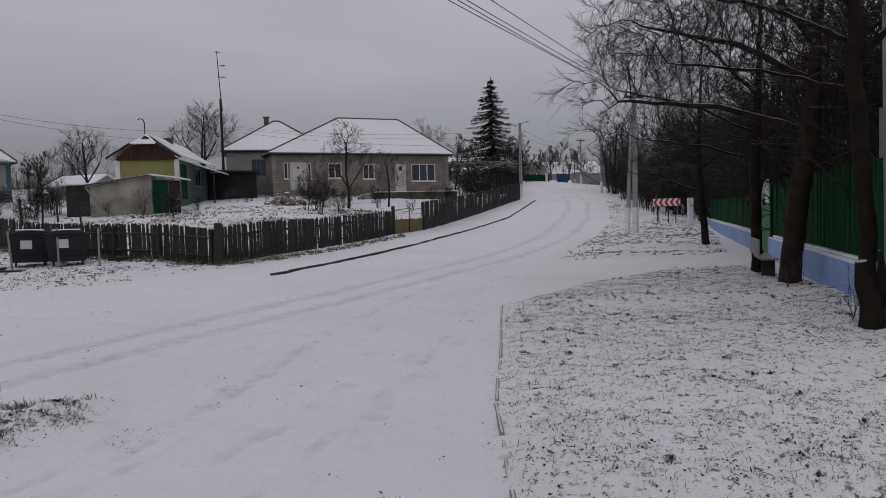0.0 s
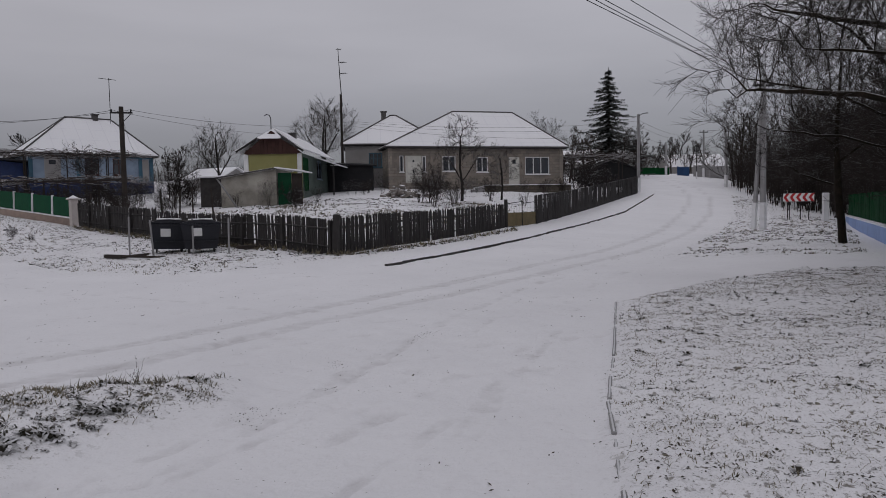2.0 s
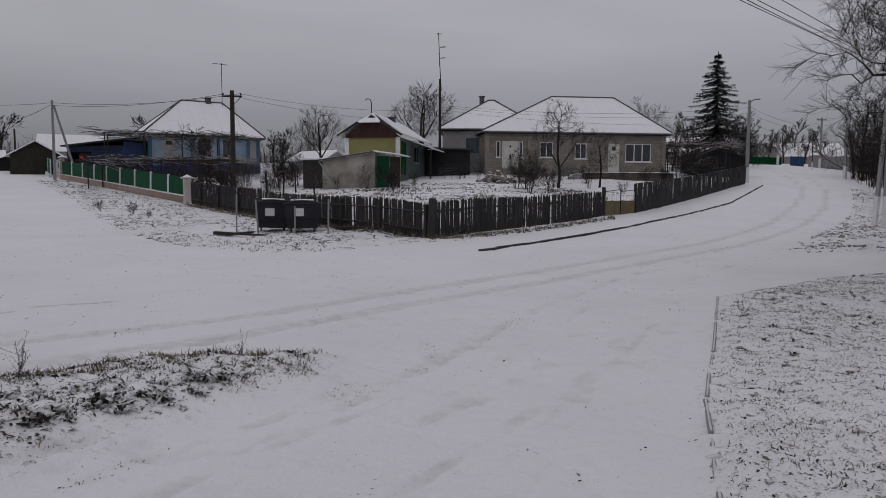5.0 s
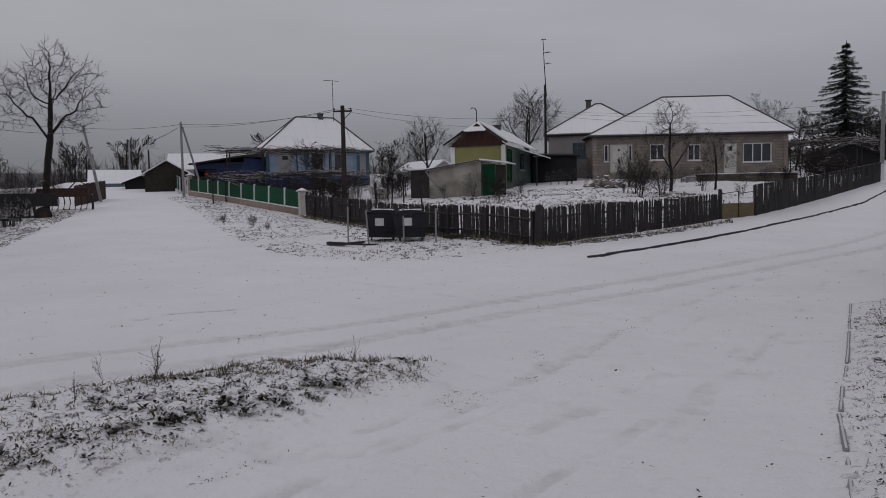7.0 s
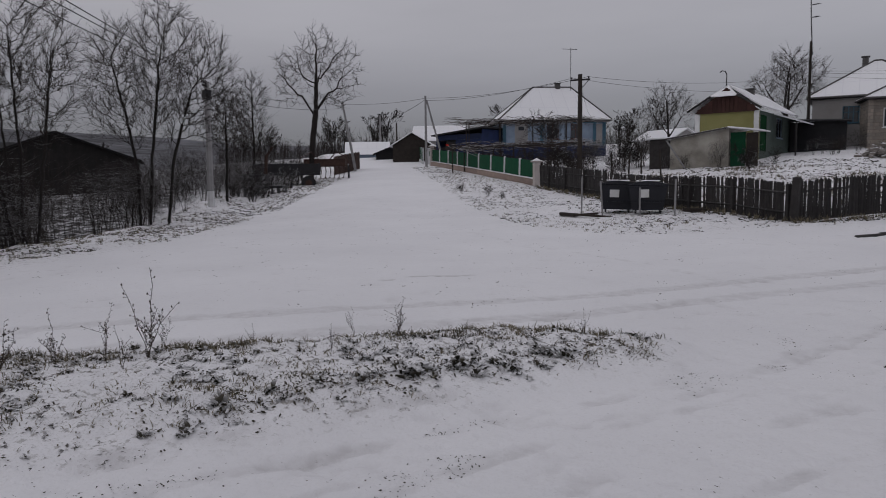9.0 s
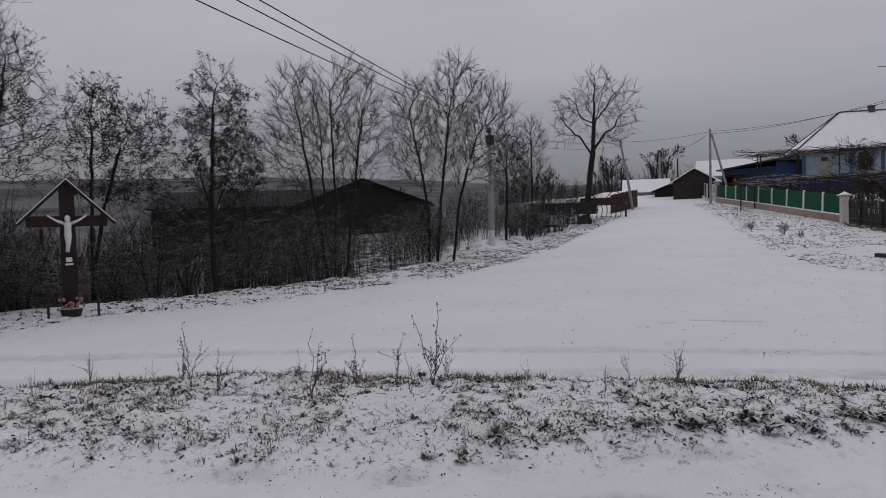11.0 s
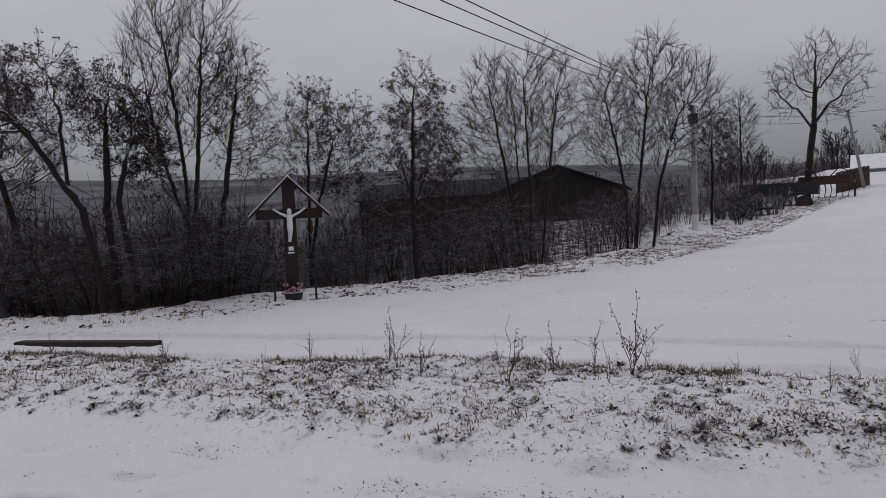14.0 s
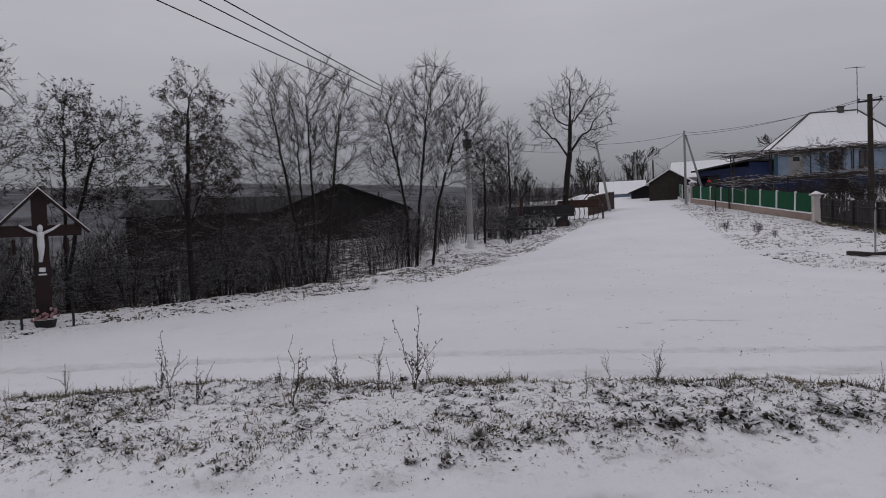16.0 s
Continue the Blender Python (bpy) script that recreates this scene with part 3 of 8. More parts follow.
def hip_roof(house, x0, x1, y0, y1, z, ra, rb, rz, thick=0.09, sides_bare=()):
    """Four slopes to a ridge from ra to rb at the middle depth; snow on sheets with a bare eave edge."""
    ym = (y0 + y1) / 2
    A, B, C, D = (x0, y0, z), (x1, y0, z), (x1, y1, z), (x0, y1, z)
    P, Q = (ra, ym, rz), (rb, ym, rz)
    for name, pts in (("front", (A, B, Q, P)), ("back", (C, D, P, Q)), ("end_a", (D, A, P)), ("end_b", (B, C, Q))):
        me = roof_uv(Shape().slab(pts, thick).mesh("roof_slope", SLATE if name in sides_bare else ROOF_SNOW))
        part("roof_slope", me, None, house, "bare grey roof sheets" if name in sides_bare else "")
    edge = Shape()
    for a, b in ((A, B), (B, C), (C, D), (D, A)):
        edge.tube([Vector(a) + Vector((0, 0, -0.1)), Vector(b) + Vector((0, 0, -0.1))], 0.06, 5)
    part("eave_edge", edge, SLATE, house)
    cap = Shape()
    for a, b in ((P, Q), (A, P), (D, P), (B, Q), (C, Q)):
        cap.tube([Vector(a) + Vector((0, 0, 0.02)), Vector(b) + Vector((0, 0, 0.02))], 0.07, 5)
    part("ridge_cap", cap, SLATE, house)
    part("eave_soffit", Shape().box(x0 + 0.1, x1 - 0.1, y0 + 0.1, y1 - 0.1, z - 0.2, z - 0.13), OLD_WOOD, house)


def chimney(house, x, y, z0, z1, material=None):
    c = part("chimney", Shape().box(x - 0.22, x + 0.22, y - 0.22, y + 0.22, z0, z1, bevel=0.02), material or SLATE, house)
    part("chimney_cap", Shape().box(x - 0.3, x + 0.3, y - 0.3, y + 0.3, z1 + 0.003, z1 + 0.08, bevel=0.02), SLATE, c)


def place_on(ax, ay, angle, z=0.0):
    return pose(ax, ay, z, 0, 0, angle)


def stone_house():
    zb, ze = 2.4, 6.85
    h = thing("stone_house", place_on(-13.82, 56.85, 23.9), "long limestone-block house with white windows under a snowed hip roof", "house")
    L = 15.75
    ops = [(0.95, 1.31, 4.69, 6.06), (1.45, 2.85, 3.80, 6.05), (2.92, 3.24, 4.66, 6.03), (4.67, 5.84, 4.72, 6.02), (7.7, 8.75, 4.64, 5.93), (10.63, 11.63, 3.56, 5.93), (12.16, 14.46, 4.42, 5.95)]
    room(h, STONE, L, 9.1, zb, ze - 0.14, ops, Matrix.Translation((0.3, 0.4, 0)))
    part("inner_floor", Shape().box(0.75, L - 0.15, 0.85, 9.0, 3.3, 3.5), OLD_WOOD, h)
    hip_roof(h, -0.05, 16.45, 0.0, 9.9, ze, 7.2, 13.0, 10.4)
    for o, n in ((ops[0], 1), (ops[2], 1), (ops[3], 2), (ops[4], 2), (ops[6], 3)):
        window(h, o[0] + 0.3, o[1] + 0.3, o[2], o[3], n, y=0.4)
    door(h, 1.75, 3.15, 3.80, 6.05, CREAM, y=0.46, lites=((2.38, 2.52, 4.4, 5.7),))
    door(h, 10.93, 11.93, 3.56, 5.93, CREAM, y=0.46, lites=((11.3, 11.6, 4.9, 5.7),))
    for x in (0.0, 3.6, L - 0.35):
        part("pilaster", Shape().box(x + 0.3, x + 0.62, 0.33, 0.395, zb, ze - 0.15, bevel=0.02), STONE, h)
    # raised terrace with its retaining wall and steps
    t = thing("terrace", place_on(-13.82, 56.85, 23.9), "low stone terrace wall with a snowed top and broken steps", "terrace", kind="structure")
    part("retaining_wall", Shape().box(7.6, 15.2, -3.1, -2.8, 1.9, 3.36), MOSSY, t)
    part("terrace_floor", Shape().box(7.6, 15.2, -2.79, 0.3, 2.5, 3.33), SNOW, t)
    part("snow_cap", Shape().box(7.5, 15.3, -3.2, -2.7, 3.37, 3.43, bevel=0.03), SNOW, t)
    for i in range(5):
        part("step", Shape().box(5.6 + 0.4 * i, 6.0 + 0.4 * i - 0.004, -3.0, -1.6, 2.0, 2.6 + 0.16 * i, bevel=0.03), CONCRETE, t)
    part("garden_wall", Shape().box(3.4, 15.6, -5.2, -4.95, 1.6, 2.5, bevel=0.04), MOSSY, t)


def grey_house():
    h = thing("grey_house", place_on(-18.1, 58.8, 13.3), "grey plastered house with a snowed hip roof and one blue window", "house")
    room(h, GREY_PLASTER, 8.2, 6.2, 2.6, 7.2, [(2.05, 3.15, 5.25, 6.5)], Matrix.Translation((0.23, 0.23, 0)))
    window(h, 2.28, 3.38, 5.25, 6.5, 3, TURQ, y=0.23, cross=True)
    hip_roof(h, -0.16, 8.8, -0.16, 6.85, 7.3, 4.2, 4.7, 10.1)
    chimney(h, 3.6, 3.3, 9.2, 10.4)


def blue_house():
    h = thing("blue_house", place_on(-41.1, 49.6, 50.1), "pale blue village house with turquoise trim under a snowed hip roof", "house")
    zb, ze = 2.2, 6.7
    ops = [(1.1, 2.3, 3.9, 6.35), (4.1, 5.2, 4.95, 6.35), (6.3, 7.3, 4.95, 6.33)]
    room(h, SKY_PAINT, 9.6, 7.2, zb, ze - 0.14, ops, Matrix.Translation((0.3, 0.4, 0)))
    hip_roof(h, -0.15, 10.35, 0.0, 8.0, ze, 3.9, 7.6, 10.05, sides_bare=("end_b",))
    window(h, 4.4, 5.5, 4.95, 6.35, 2, GABLE, y=0.4, cross=True)
    window(h, 6.6, 7.6, 4.95, 6.33, 2, GABLE, y=0.4, cross=True)
    door(h, 1.4, 2.6, 3.9, 6.35, GREY_PLASTER, y=0.46, lites=((1.75, 2.25, 5.2, 6.1),))
    part("plinth", Shape().box(0.25, 9.95, 0.34, 0.397, zb, 4.35, bevel=0.02), NAVY, h)
    for x in (0.28, 3.75, 8.7, 9.62):
        part("corner_trim", Shape().box(x, x + 0.3, 0.33, 0.396, 4.36, ze - 0.15), TURQ, h)
    part("panel", Shape().box(8.75, 9.55, 0.35, 0.395, 4.5, 6.3, bevel=0.02), GREY_PLASTER, h)
    part("frieze", Shape().box(0.3, 9.9, 0.335, 0.394, 6.4, 6.55), TURQ, h)
    chimney(h, 6.3, 4.0, 9.8, 10.38)
    # glazed porch and veranda at its end
    v = thing("veranda", place_on(-44.7, 48.9, 42.0), "low blue and white lean-to veranda beside the house", "shed")
    room(v, SKY_PAINT, 3.4, 3.2, 2.2, 5.55, [(0.35, 1.25, 4.3, 5.25), (1.7, 2.6, 3.3, 5.25)], Matrix(), 0.2)
    part("roof", roof_uv(Shape().slab([(-0.2, -0.35, 5.62), (3.7, -0.35, 5.9), (3.7, 3.4, 6.3), (-0.2, 3.4, 6.0)], 0.1).mesh("roof", SLATE)), None, v)
    window(v, 0.35, 1.25, 4.3, 5.25, 2, TURQ)
    door(v, 1.7, 2.6, 3.3, 5.25, WHITE, y=0.06)
    # carport
    c = thing("carport", place_on(-46.2, 46.4, 8.0), "dark blue open carport with a snow-dusted flat roof", "carport")
    for x, y in ((0.1, 0.1), (2.3, 0.1), (5.0, 0.1), (0.1, 4.8), (5.0, 4.8)):
        part("post", Shape().box(x - 0.06, x + 0.06, y - 0.06, y + 0.06, 2.2, 5.32), NAVY, c)
    part("roof", Shape().slab([(-0.3, -0.3, 5.46), (5.4, -0.3, 6.0), (5.4, 5.0, 6.04), (-0.3, 5.0, 5.54)], 0.12), DARK_STEEL, c)
    part("side_panel", Shape().box(-0.02, 0.04, 0.16, 4.74, 2.2, 5.32), NAVY, c)
    part("side_panel", Shape().box(4.97, 5.03, 0.16, 4.74, 2.2, 5.8), NAVY, c)
    part("back_panel", Shape().box(0.16, 4.94, 4.78, 4.84, 2.2, 5.36), NAVY, c)
    part("front_fascia", Shape().box(0.17, 4.93, 0.05, 0.11, 4.95, 5.42), NAVY, c)
    part("front_panel", Shape().box(2.37, 4.93, 0.06, 0.12, 2.2, 4.94), NAVY, c)
    car = thing("parked_car", pose(-45.4, 49.0, on(-45.4, 49.0) + 0.75, 0, 0, 24), "dark parked car with red tail lamps under the carport", "car")
    body = Shape()
    prof = [(-0.78, 0.35), (-0.86, 0.6), (-0.84, 0.95), (-0.66, 1.45), (0.66, 1.45), (0.84, 0.95), (0.86, 0.6), (0.78, 0.35)]
    rows = []
    for y, k, zc in ((-2.1, 0.94, 0.86), (-1.9, 1.0, 1.0), (0.6, 1.0, 1.0), (1.2, 0.98, 0.66), (2.0, 0.9, 0.6)):
        rows.append([(x * k, y, 0.35 + (z - 0.35) * zc) for x, z in prof])
    vs = [p for r in rows for p in r]
    fs = [(i * 8 + j, i * 8 + (j + 1) % 8, (i + 1) * 8 + (j + 1) % 8, (i + 1) * 8 + j) for i in range(4) for j in range(8)] + [tuple(range(7, -1, -1)), tuple(range(32, 40))]
    part("body", body.add(vs, fs), CAR, car)
    part("rear_window", Shape().slab([(-0.6, -2.06, 0.95), (0.6, -2.06, 0.95), (0.52, -2.0, 1.27), (-0.52, -2.0, 1.27)], 0.03), GLASS, car)
    for x in (-0.66, 0.66):
        part("tail_lamp", Shape().box(x - 0.13, x + 0.13, -2.10, -2.04, 0.78, 0.95, bevel=0.02), LAMP, car, "red tail lamp")
        for y in (-1.3, 1.3):
            part("wheel", Shape().tube([(x - 0.1, y, 0.31), (x + 0.1, y, 0.31)], 0.31, 14), DARK_STEEL, car)


def yellow_shed():
    h = thing("yellow_shed", place_on(-21.2, 45.35, 7.0), "old shed with yellow gable wall, brown boards and green side", "shed")
    W, L, ze, zr = 4.3, 10.3, 5.7, 7.25
    s = Shape().box(0.25, W - 0.15, 0.25, 0.55, 1.5, 5.55)
    part("front_wall", s, YELLOW, h)
    part("side_wall", Shape().box(0.25, 0.55, 0.56, L - 0.3, 1.5, 5.55), GREEN_WALL, h)
    s = Shape()
    wall_with_openings(s, L - 0.8, 1.6, 5.55, 0.3, [(0.2, 1.7, 3.0, 5.3), (4.6, 6.3, 4.0, 5.35)])
    part("side_wall", s, GREEN_WALL, h, at=pose(W - 0.15, 0.56, 0, 0, 0, 90))
    part("back_wall", Shape().box(0.25, W - 0.15, L - 0.29, L, 1.6, 5.55), GREEN_WALL, h)
    for x in (0.2, W - 0.42):
        part("corner_pier", Shape().box(x, x + 0.3, 0.2, 0.249, 1.5, 5.54), WHITE, h)
    g = Shape().add([(0.2, 0.15, 5.56), (W - 0.1, 0.15, 5.56), (W / 2, 0.15, 7.1), (0.2, 0.3, 5.56), (W - 0.1, 0.3, 5.56), (W / 2, 0.3, 7.1)], [(0, 1, 2), (5, 4, 3), (0, 3, 4, 1), (1, 4, 5, 2), (2, 5, 3, 0)])
    part("gable", g, GABLE, h)
    for i in range(14):
        x = 0.35 + i * 0.26
        top = 5.62 + min(x, W - x) * 0.66
        part("gable_board", Shape().box(x, x + 0.22, 0.12, 0.147, 5.5, max(5.7, top - 0.05)), GABLE, h)
    # jerkin-head roof: the gable's tip is cut by a small front slope
    for pts in ([(-0.15, -0.35, ze), (W / 2, 0.75, zr), (W / 2, L + 0.2, zr), (-0.15, L + 0.2, ze)], [(W / 2, 0.75, zr), (W + 0.15, -0.35, ze), (W + 0.15, L + 0.2, ze), (W / 2, L + 0.2, zr)]):
        part("roof_slope", roof_uv(Shape().slab(pts[::-1], 0.09).mesh("roof_slope", ROOF_SNOW)), None, h)
    part("front_hip", Shape().slab([(W / 2 - 0.85, -0.38, 6.55), (W / 2 + 0.85, -0.38, 6.55), (W / 2, 0.76, zr + 0.02)], 0.06), SNOW, h)
    for x, sx in ((-0.15, 1), (W + 0.15, -1)):
        part("barge_board", Shape().tube([(x, -0.38, ze - 0.06), (W / 2 - sx * 0.8, -0.38, 6.55)], 0.07, 4), OLD_WOOD, h)
    part("finial", Shape().tube([(W / 2, 0.2, 7.2), (W / 2, 0.2, 7.95), (W / 2 - 0.1, 0.2, 8.15), (W / 2 - 0.3, 0.2, 8.2), (W / 2 - 0.42, 0.2, 8.1)], 0.035, 5), DARK_STEEL, h, "bent metal pipe on the ridge")
    chimney(h, W / 2 + 0.3, 5.0, 6.8, 7.36, SLATE)
    side = thing("side", pose(W - 0.15, 0.56, 0, 0, 0, 90), "", "")
    side.parent = h
    door(side, 0.2, 1.7, 3.0, 5.3, DARK_GREEN, y=0.02)
    window(side, 4.6, 6.3, 4.0, 5.35, 2, SKY_PAINT, depth=0.06)
    part("canopy", Shape().slab([(W + 0.05, 3.6, 5.55), (W + 1.5, 3.6, 5.05), (W + 1.5, 9.8, 5.05), (W + 0.05, 9.8, 5.55)], 0.1), ROOF_SNOW, h, "snowed side canopy")
    for y in (3.8, 9.6):
        part("canopy_post", Shape().box(W + 1.3, W + 1.4, y, y + 0.1, 2.0, 4.98), OLD_WOOD, h)
    # small plastered annexe in front
    a = thing("annexe", place_on(-21.2, 45.35, 7.0), "low plastered annexe with a sloping snow-edged roof and green plank door", "shed")
    wall = Shape().add([(0.05, -4.0, 1.2), (3.55, -4.0, 1.2), (3.55, -4.0, 4.25), (0.05, -4.0, 3.75), (0.05, -0.2, 1.2), (3.55, -0.2, 1.2), (3.55, -0.2, 4.25), (0.05, -0.2, 3.75)],
                       [(0, 1, 2, 3), (1, 5, 6, 2), (5, 4, 7, 6), (4, 0, 3, 7), (3, 2, 6, 7), (4, 5, 1, 0)])
    part("wall", wall, STAINED, a)
    part("roof", Shape().slab([(-0.2, -4.25, 3.80), (3.7, -4.25, 4.36), (3.7, 0.0, 4.36), (-0.2, 0.0, 3.80)], 0.09), SNOW, a)
    part("roof_edge", Shape().tube([(-0.2, -4.27, 3.74), (3.7, -4.27, 4.30)], 0.05, 5), SLATE, a)
    part("porch_roof", Shape().slab([(3.55, -4.4, 4.36), (5.3, -4.4, 4.12), (5.3, -1.6, 4.12), (3.55, -1.6, 4.36)], 0.08), SNOW, a, "snowed porch roof")
    part("door", Shape().box(3.62, 4.45, -3.9, -3.84, 1.9, 4.0, bevel=0.01), METAL_GREEN, a, "green plank door")
    part("side_board", Shape().box(4.5, 5.15, -3.88, -3.83, 1.9, 3.95, bevel=0.01), POLE_WOOD, a)
    part("low_wall", Shape().box(-1.65, 0.04, -3.0, -0.4, 1.2, 3.82, bevel=0.02), OLD_WOOD, a)
    part("low_roof", Shape().box(-1.8, 0.03, -3.2, -0.2, 3.83, 3.95, bevel=0.03), SNOW, a)
    part("leaning_pole", Shape().tube([(1.35, -4.7, 1.75), (-0.15, -4.15, 3.7)], 0.05, 6), CONCRETE, a, "pale pole leaning on the wall")
    d = thing("black_shed", place_on(-18.35, 54.6, 14.0), "black tarred lean-to beside the shed", "shed")
    part("wall", Shape().box(0.3, 3.9, 0.1, 3.0, 1.6, 5.2, bevel=0.02), TAR, d)
    part("roof", Shape().slab([(0.1, -0.2, 5.35), (4.2, -0.2, 5.2), (4.2, 3.2, 5.5), (0.1, 3.2, 5.65)], 0.1), TAR, d)


stone_house()
grey_house()
blue_house()
yellow_shed()


# ---- fences ----
rng = random.Random(7)


def along(a, b, u):
    return a[0] + (b[0] - a[0]) * u, a[1] + (b[1] - a[1]) * u


def picket_mesh(w, h, t, kind):
    """A plank with a worn, chipped top."""
    top = [(h, h), (h - 0.035, h - 0.01), (h, h - 0.03), (h + 0.015, h - 0.02)][kind % 4]
    s = Shape()
    vs = [(-w / 2, -t / 2, 0), (w / 2, -t / 2, 0), (w / 2, -t / 2, top[1]), (0, -t / 2, max(top) + (0.045 if kind % 2 else 0.01)), (-w / 2, -t / 2, top[0])]
    vs += [(x, t / 2, z) for x, _, z in vs]
    fs = [(0, 1, 2, 3, 4), (9, 8, 7, 6, 5)] + [(i, 5 + i, 5 + (i + 1) % 5, (i + 1) % 5) for i in range(5)]
    return s.add(vs, fs)


def plank_fence(a, b, step, w, h, label, lean=0.0, gaps=0.0, wobble=1.0, even=False):
    L = math.hypot(b[0] - a[0], b[1] - a[1])
    ang = math.degrees(math.atan2(b[1] - a[1], b[0] - a[0]))
    f = thing("picket_fence", pose(a[0], a[1], on(*a)), label, "fence", "yard fences")
    z0 = on(*a)
    meshes = [picket_mesh(w, h, 0.022, 0 if even else k).mesh("picket", OLD_WOOD) for k in range(6)]
    n = int(L / step)
    for i in range(n):
        if rng.random() < gaps:
            continue
        u = (i + 0.5) / n
        x, y = along(a, b, u)
        ln = lean * max(0.0, 1 - u * 5)
        part("picket", meshes[rng.randrange(6)], None, f, at=pose(x - a[0], y - a[1], on(x, y) - z0 + rng.uniform(-0.02, 0.03) * (0.2 if even else 1), rng.gauss(0, 1.2) + ln * 0.8, rng.gauss(0, 0.8 * wobble) + ln, ang + rng.gauss(0, 2)))
    for k in range(int(L / 2.6) + 1):
        x, y = along(a, b, min(1, k * 2.6 / L))
        part("post", Shape().box(-0.055, 0.055, 0.0, 0.11, -0.3, h - 0.02 + (0.0 if even else rng.uniform(-0.05, 0.04)), bevel=0.01), OLD_WOOD, f, at=pose(x - a[0], y - a[1], on(x, y) - z0, 0, rng.gauss(0, 1), ang))
    back = (-math.sin(math.radians(ang)) * 0.03, math.cos(math.radians(ang)) * 0.03)
    for zz in (0.3, h - 0.28):
        pts = [along(a, b, i / 10) for i in range(11)]
        part("rail", Shape().tube([(x - a[0] + back[0], y - a[1] + back[1], on(x, y) - z0 + zz) for x, y in pts], 0.035, 4), OLD_WOOD, f)


plank_fence((-6.62, 20.25), (-16.6, 27.4), 0.125, 0.098, 1.12, "weathered grey picket fence sagging near its corner", lean=10.0, gaps=0.015, wobble=1.4)
plank_fence((-16.7, 27.5), (-24.4, 33.0), 0.13, 0.138, 1.22, "dark close-boarded wooden fence along the lane")
plank_fence((-6.42, 20.2), (-2.36, 32.9), 0.122, 0.098, 1.16, "weathered grey picket fence along the road", gaps=0.01)
plank_fence((-0.95, 36.2), (7.1, 63.6), 0.15, 0.158, 1.5, "dark close-boarded wooden fence climbing beside the road", wobble=0.1, even=True)
tagged(thing("corner_post", pose(-6.5, 20.15, on(-6.5, 20.15), 0, 3, 0), "thick weathered post at the fence corner", "post"))
part("post", Shape().box(-0.09, 0.09, -0.09, 0.09, -0.2, 1.28, bevel=0.02), OLD_WOOD, bpy.data.objects["corner_post"])


def yard_gate():
    a, b = (-2.3, 33.05), (-0.98, 36.05)
    L, ang = math.hypot(b[0] - a[0], b[1] - a[1]), math.degrees(math.atan2(b[1] - a[1], b[0] - a[0]))
    g = thing("metal_gate", pose(a[0], a[1], on(*a) + 0.02, 0, 0, ang), "rusty yellowish sheet-metal gate with a snowed bar top", "gate")
    rust = mat("ochre_gate_paint", (0.14, 0.11, 0.055), 0.7, 0.3, 3, 30, 0.2)
    part("post", Shape().box(-0.06, 0.06, -0.06, 0.06, -0.2, 1.35, bevel=0.01), OLD_WOOD, g)
    part("post", Shape().box(L - 0.06, L + 0.06, -0.06, 0.06, -0.1, 1.5, bevel=0.01), OLD_WOOD, g)
    for x0 in (0.1, L / 2 + 0.02):
        w = L / 2 - 0.12
        leaf = part("leaf", Shape().box(x0, x0 + w, -0.015, 0.015, 0.08, 0.72), rust, g)
        part("frame", Shape().tube([(x0, -0.03, 0.06), (x0, -0.03, 1.15), (x0 + w, -0.03, 1.25), (x0 + w, -0.03, 0.06), (x0, -0.03, 0.06)], 0.022, 5), DARK_STEEL, leaf)
        for i in range(9):
            x = x0 + w * (i + 0.5) / 9
            part("bar", Shape().tube([(x, -0.03, 0.72), (x, -0.03, 1.16)], 0.009, 4), WHITE, leaf)


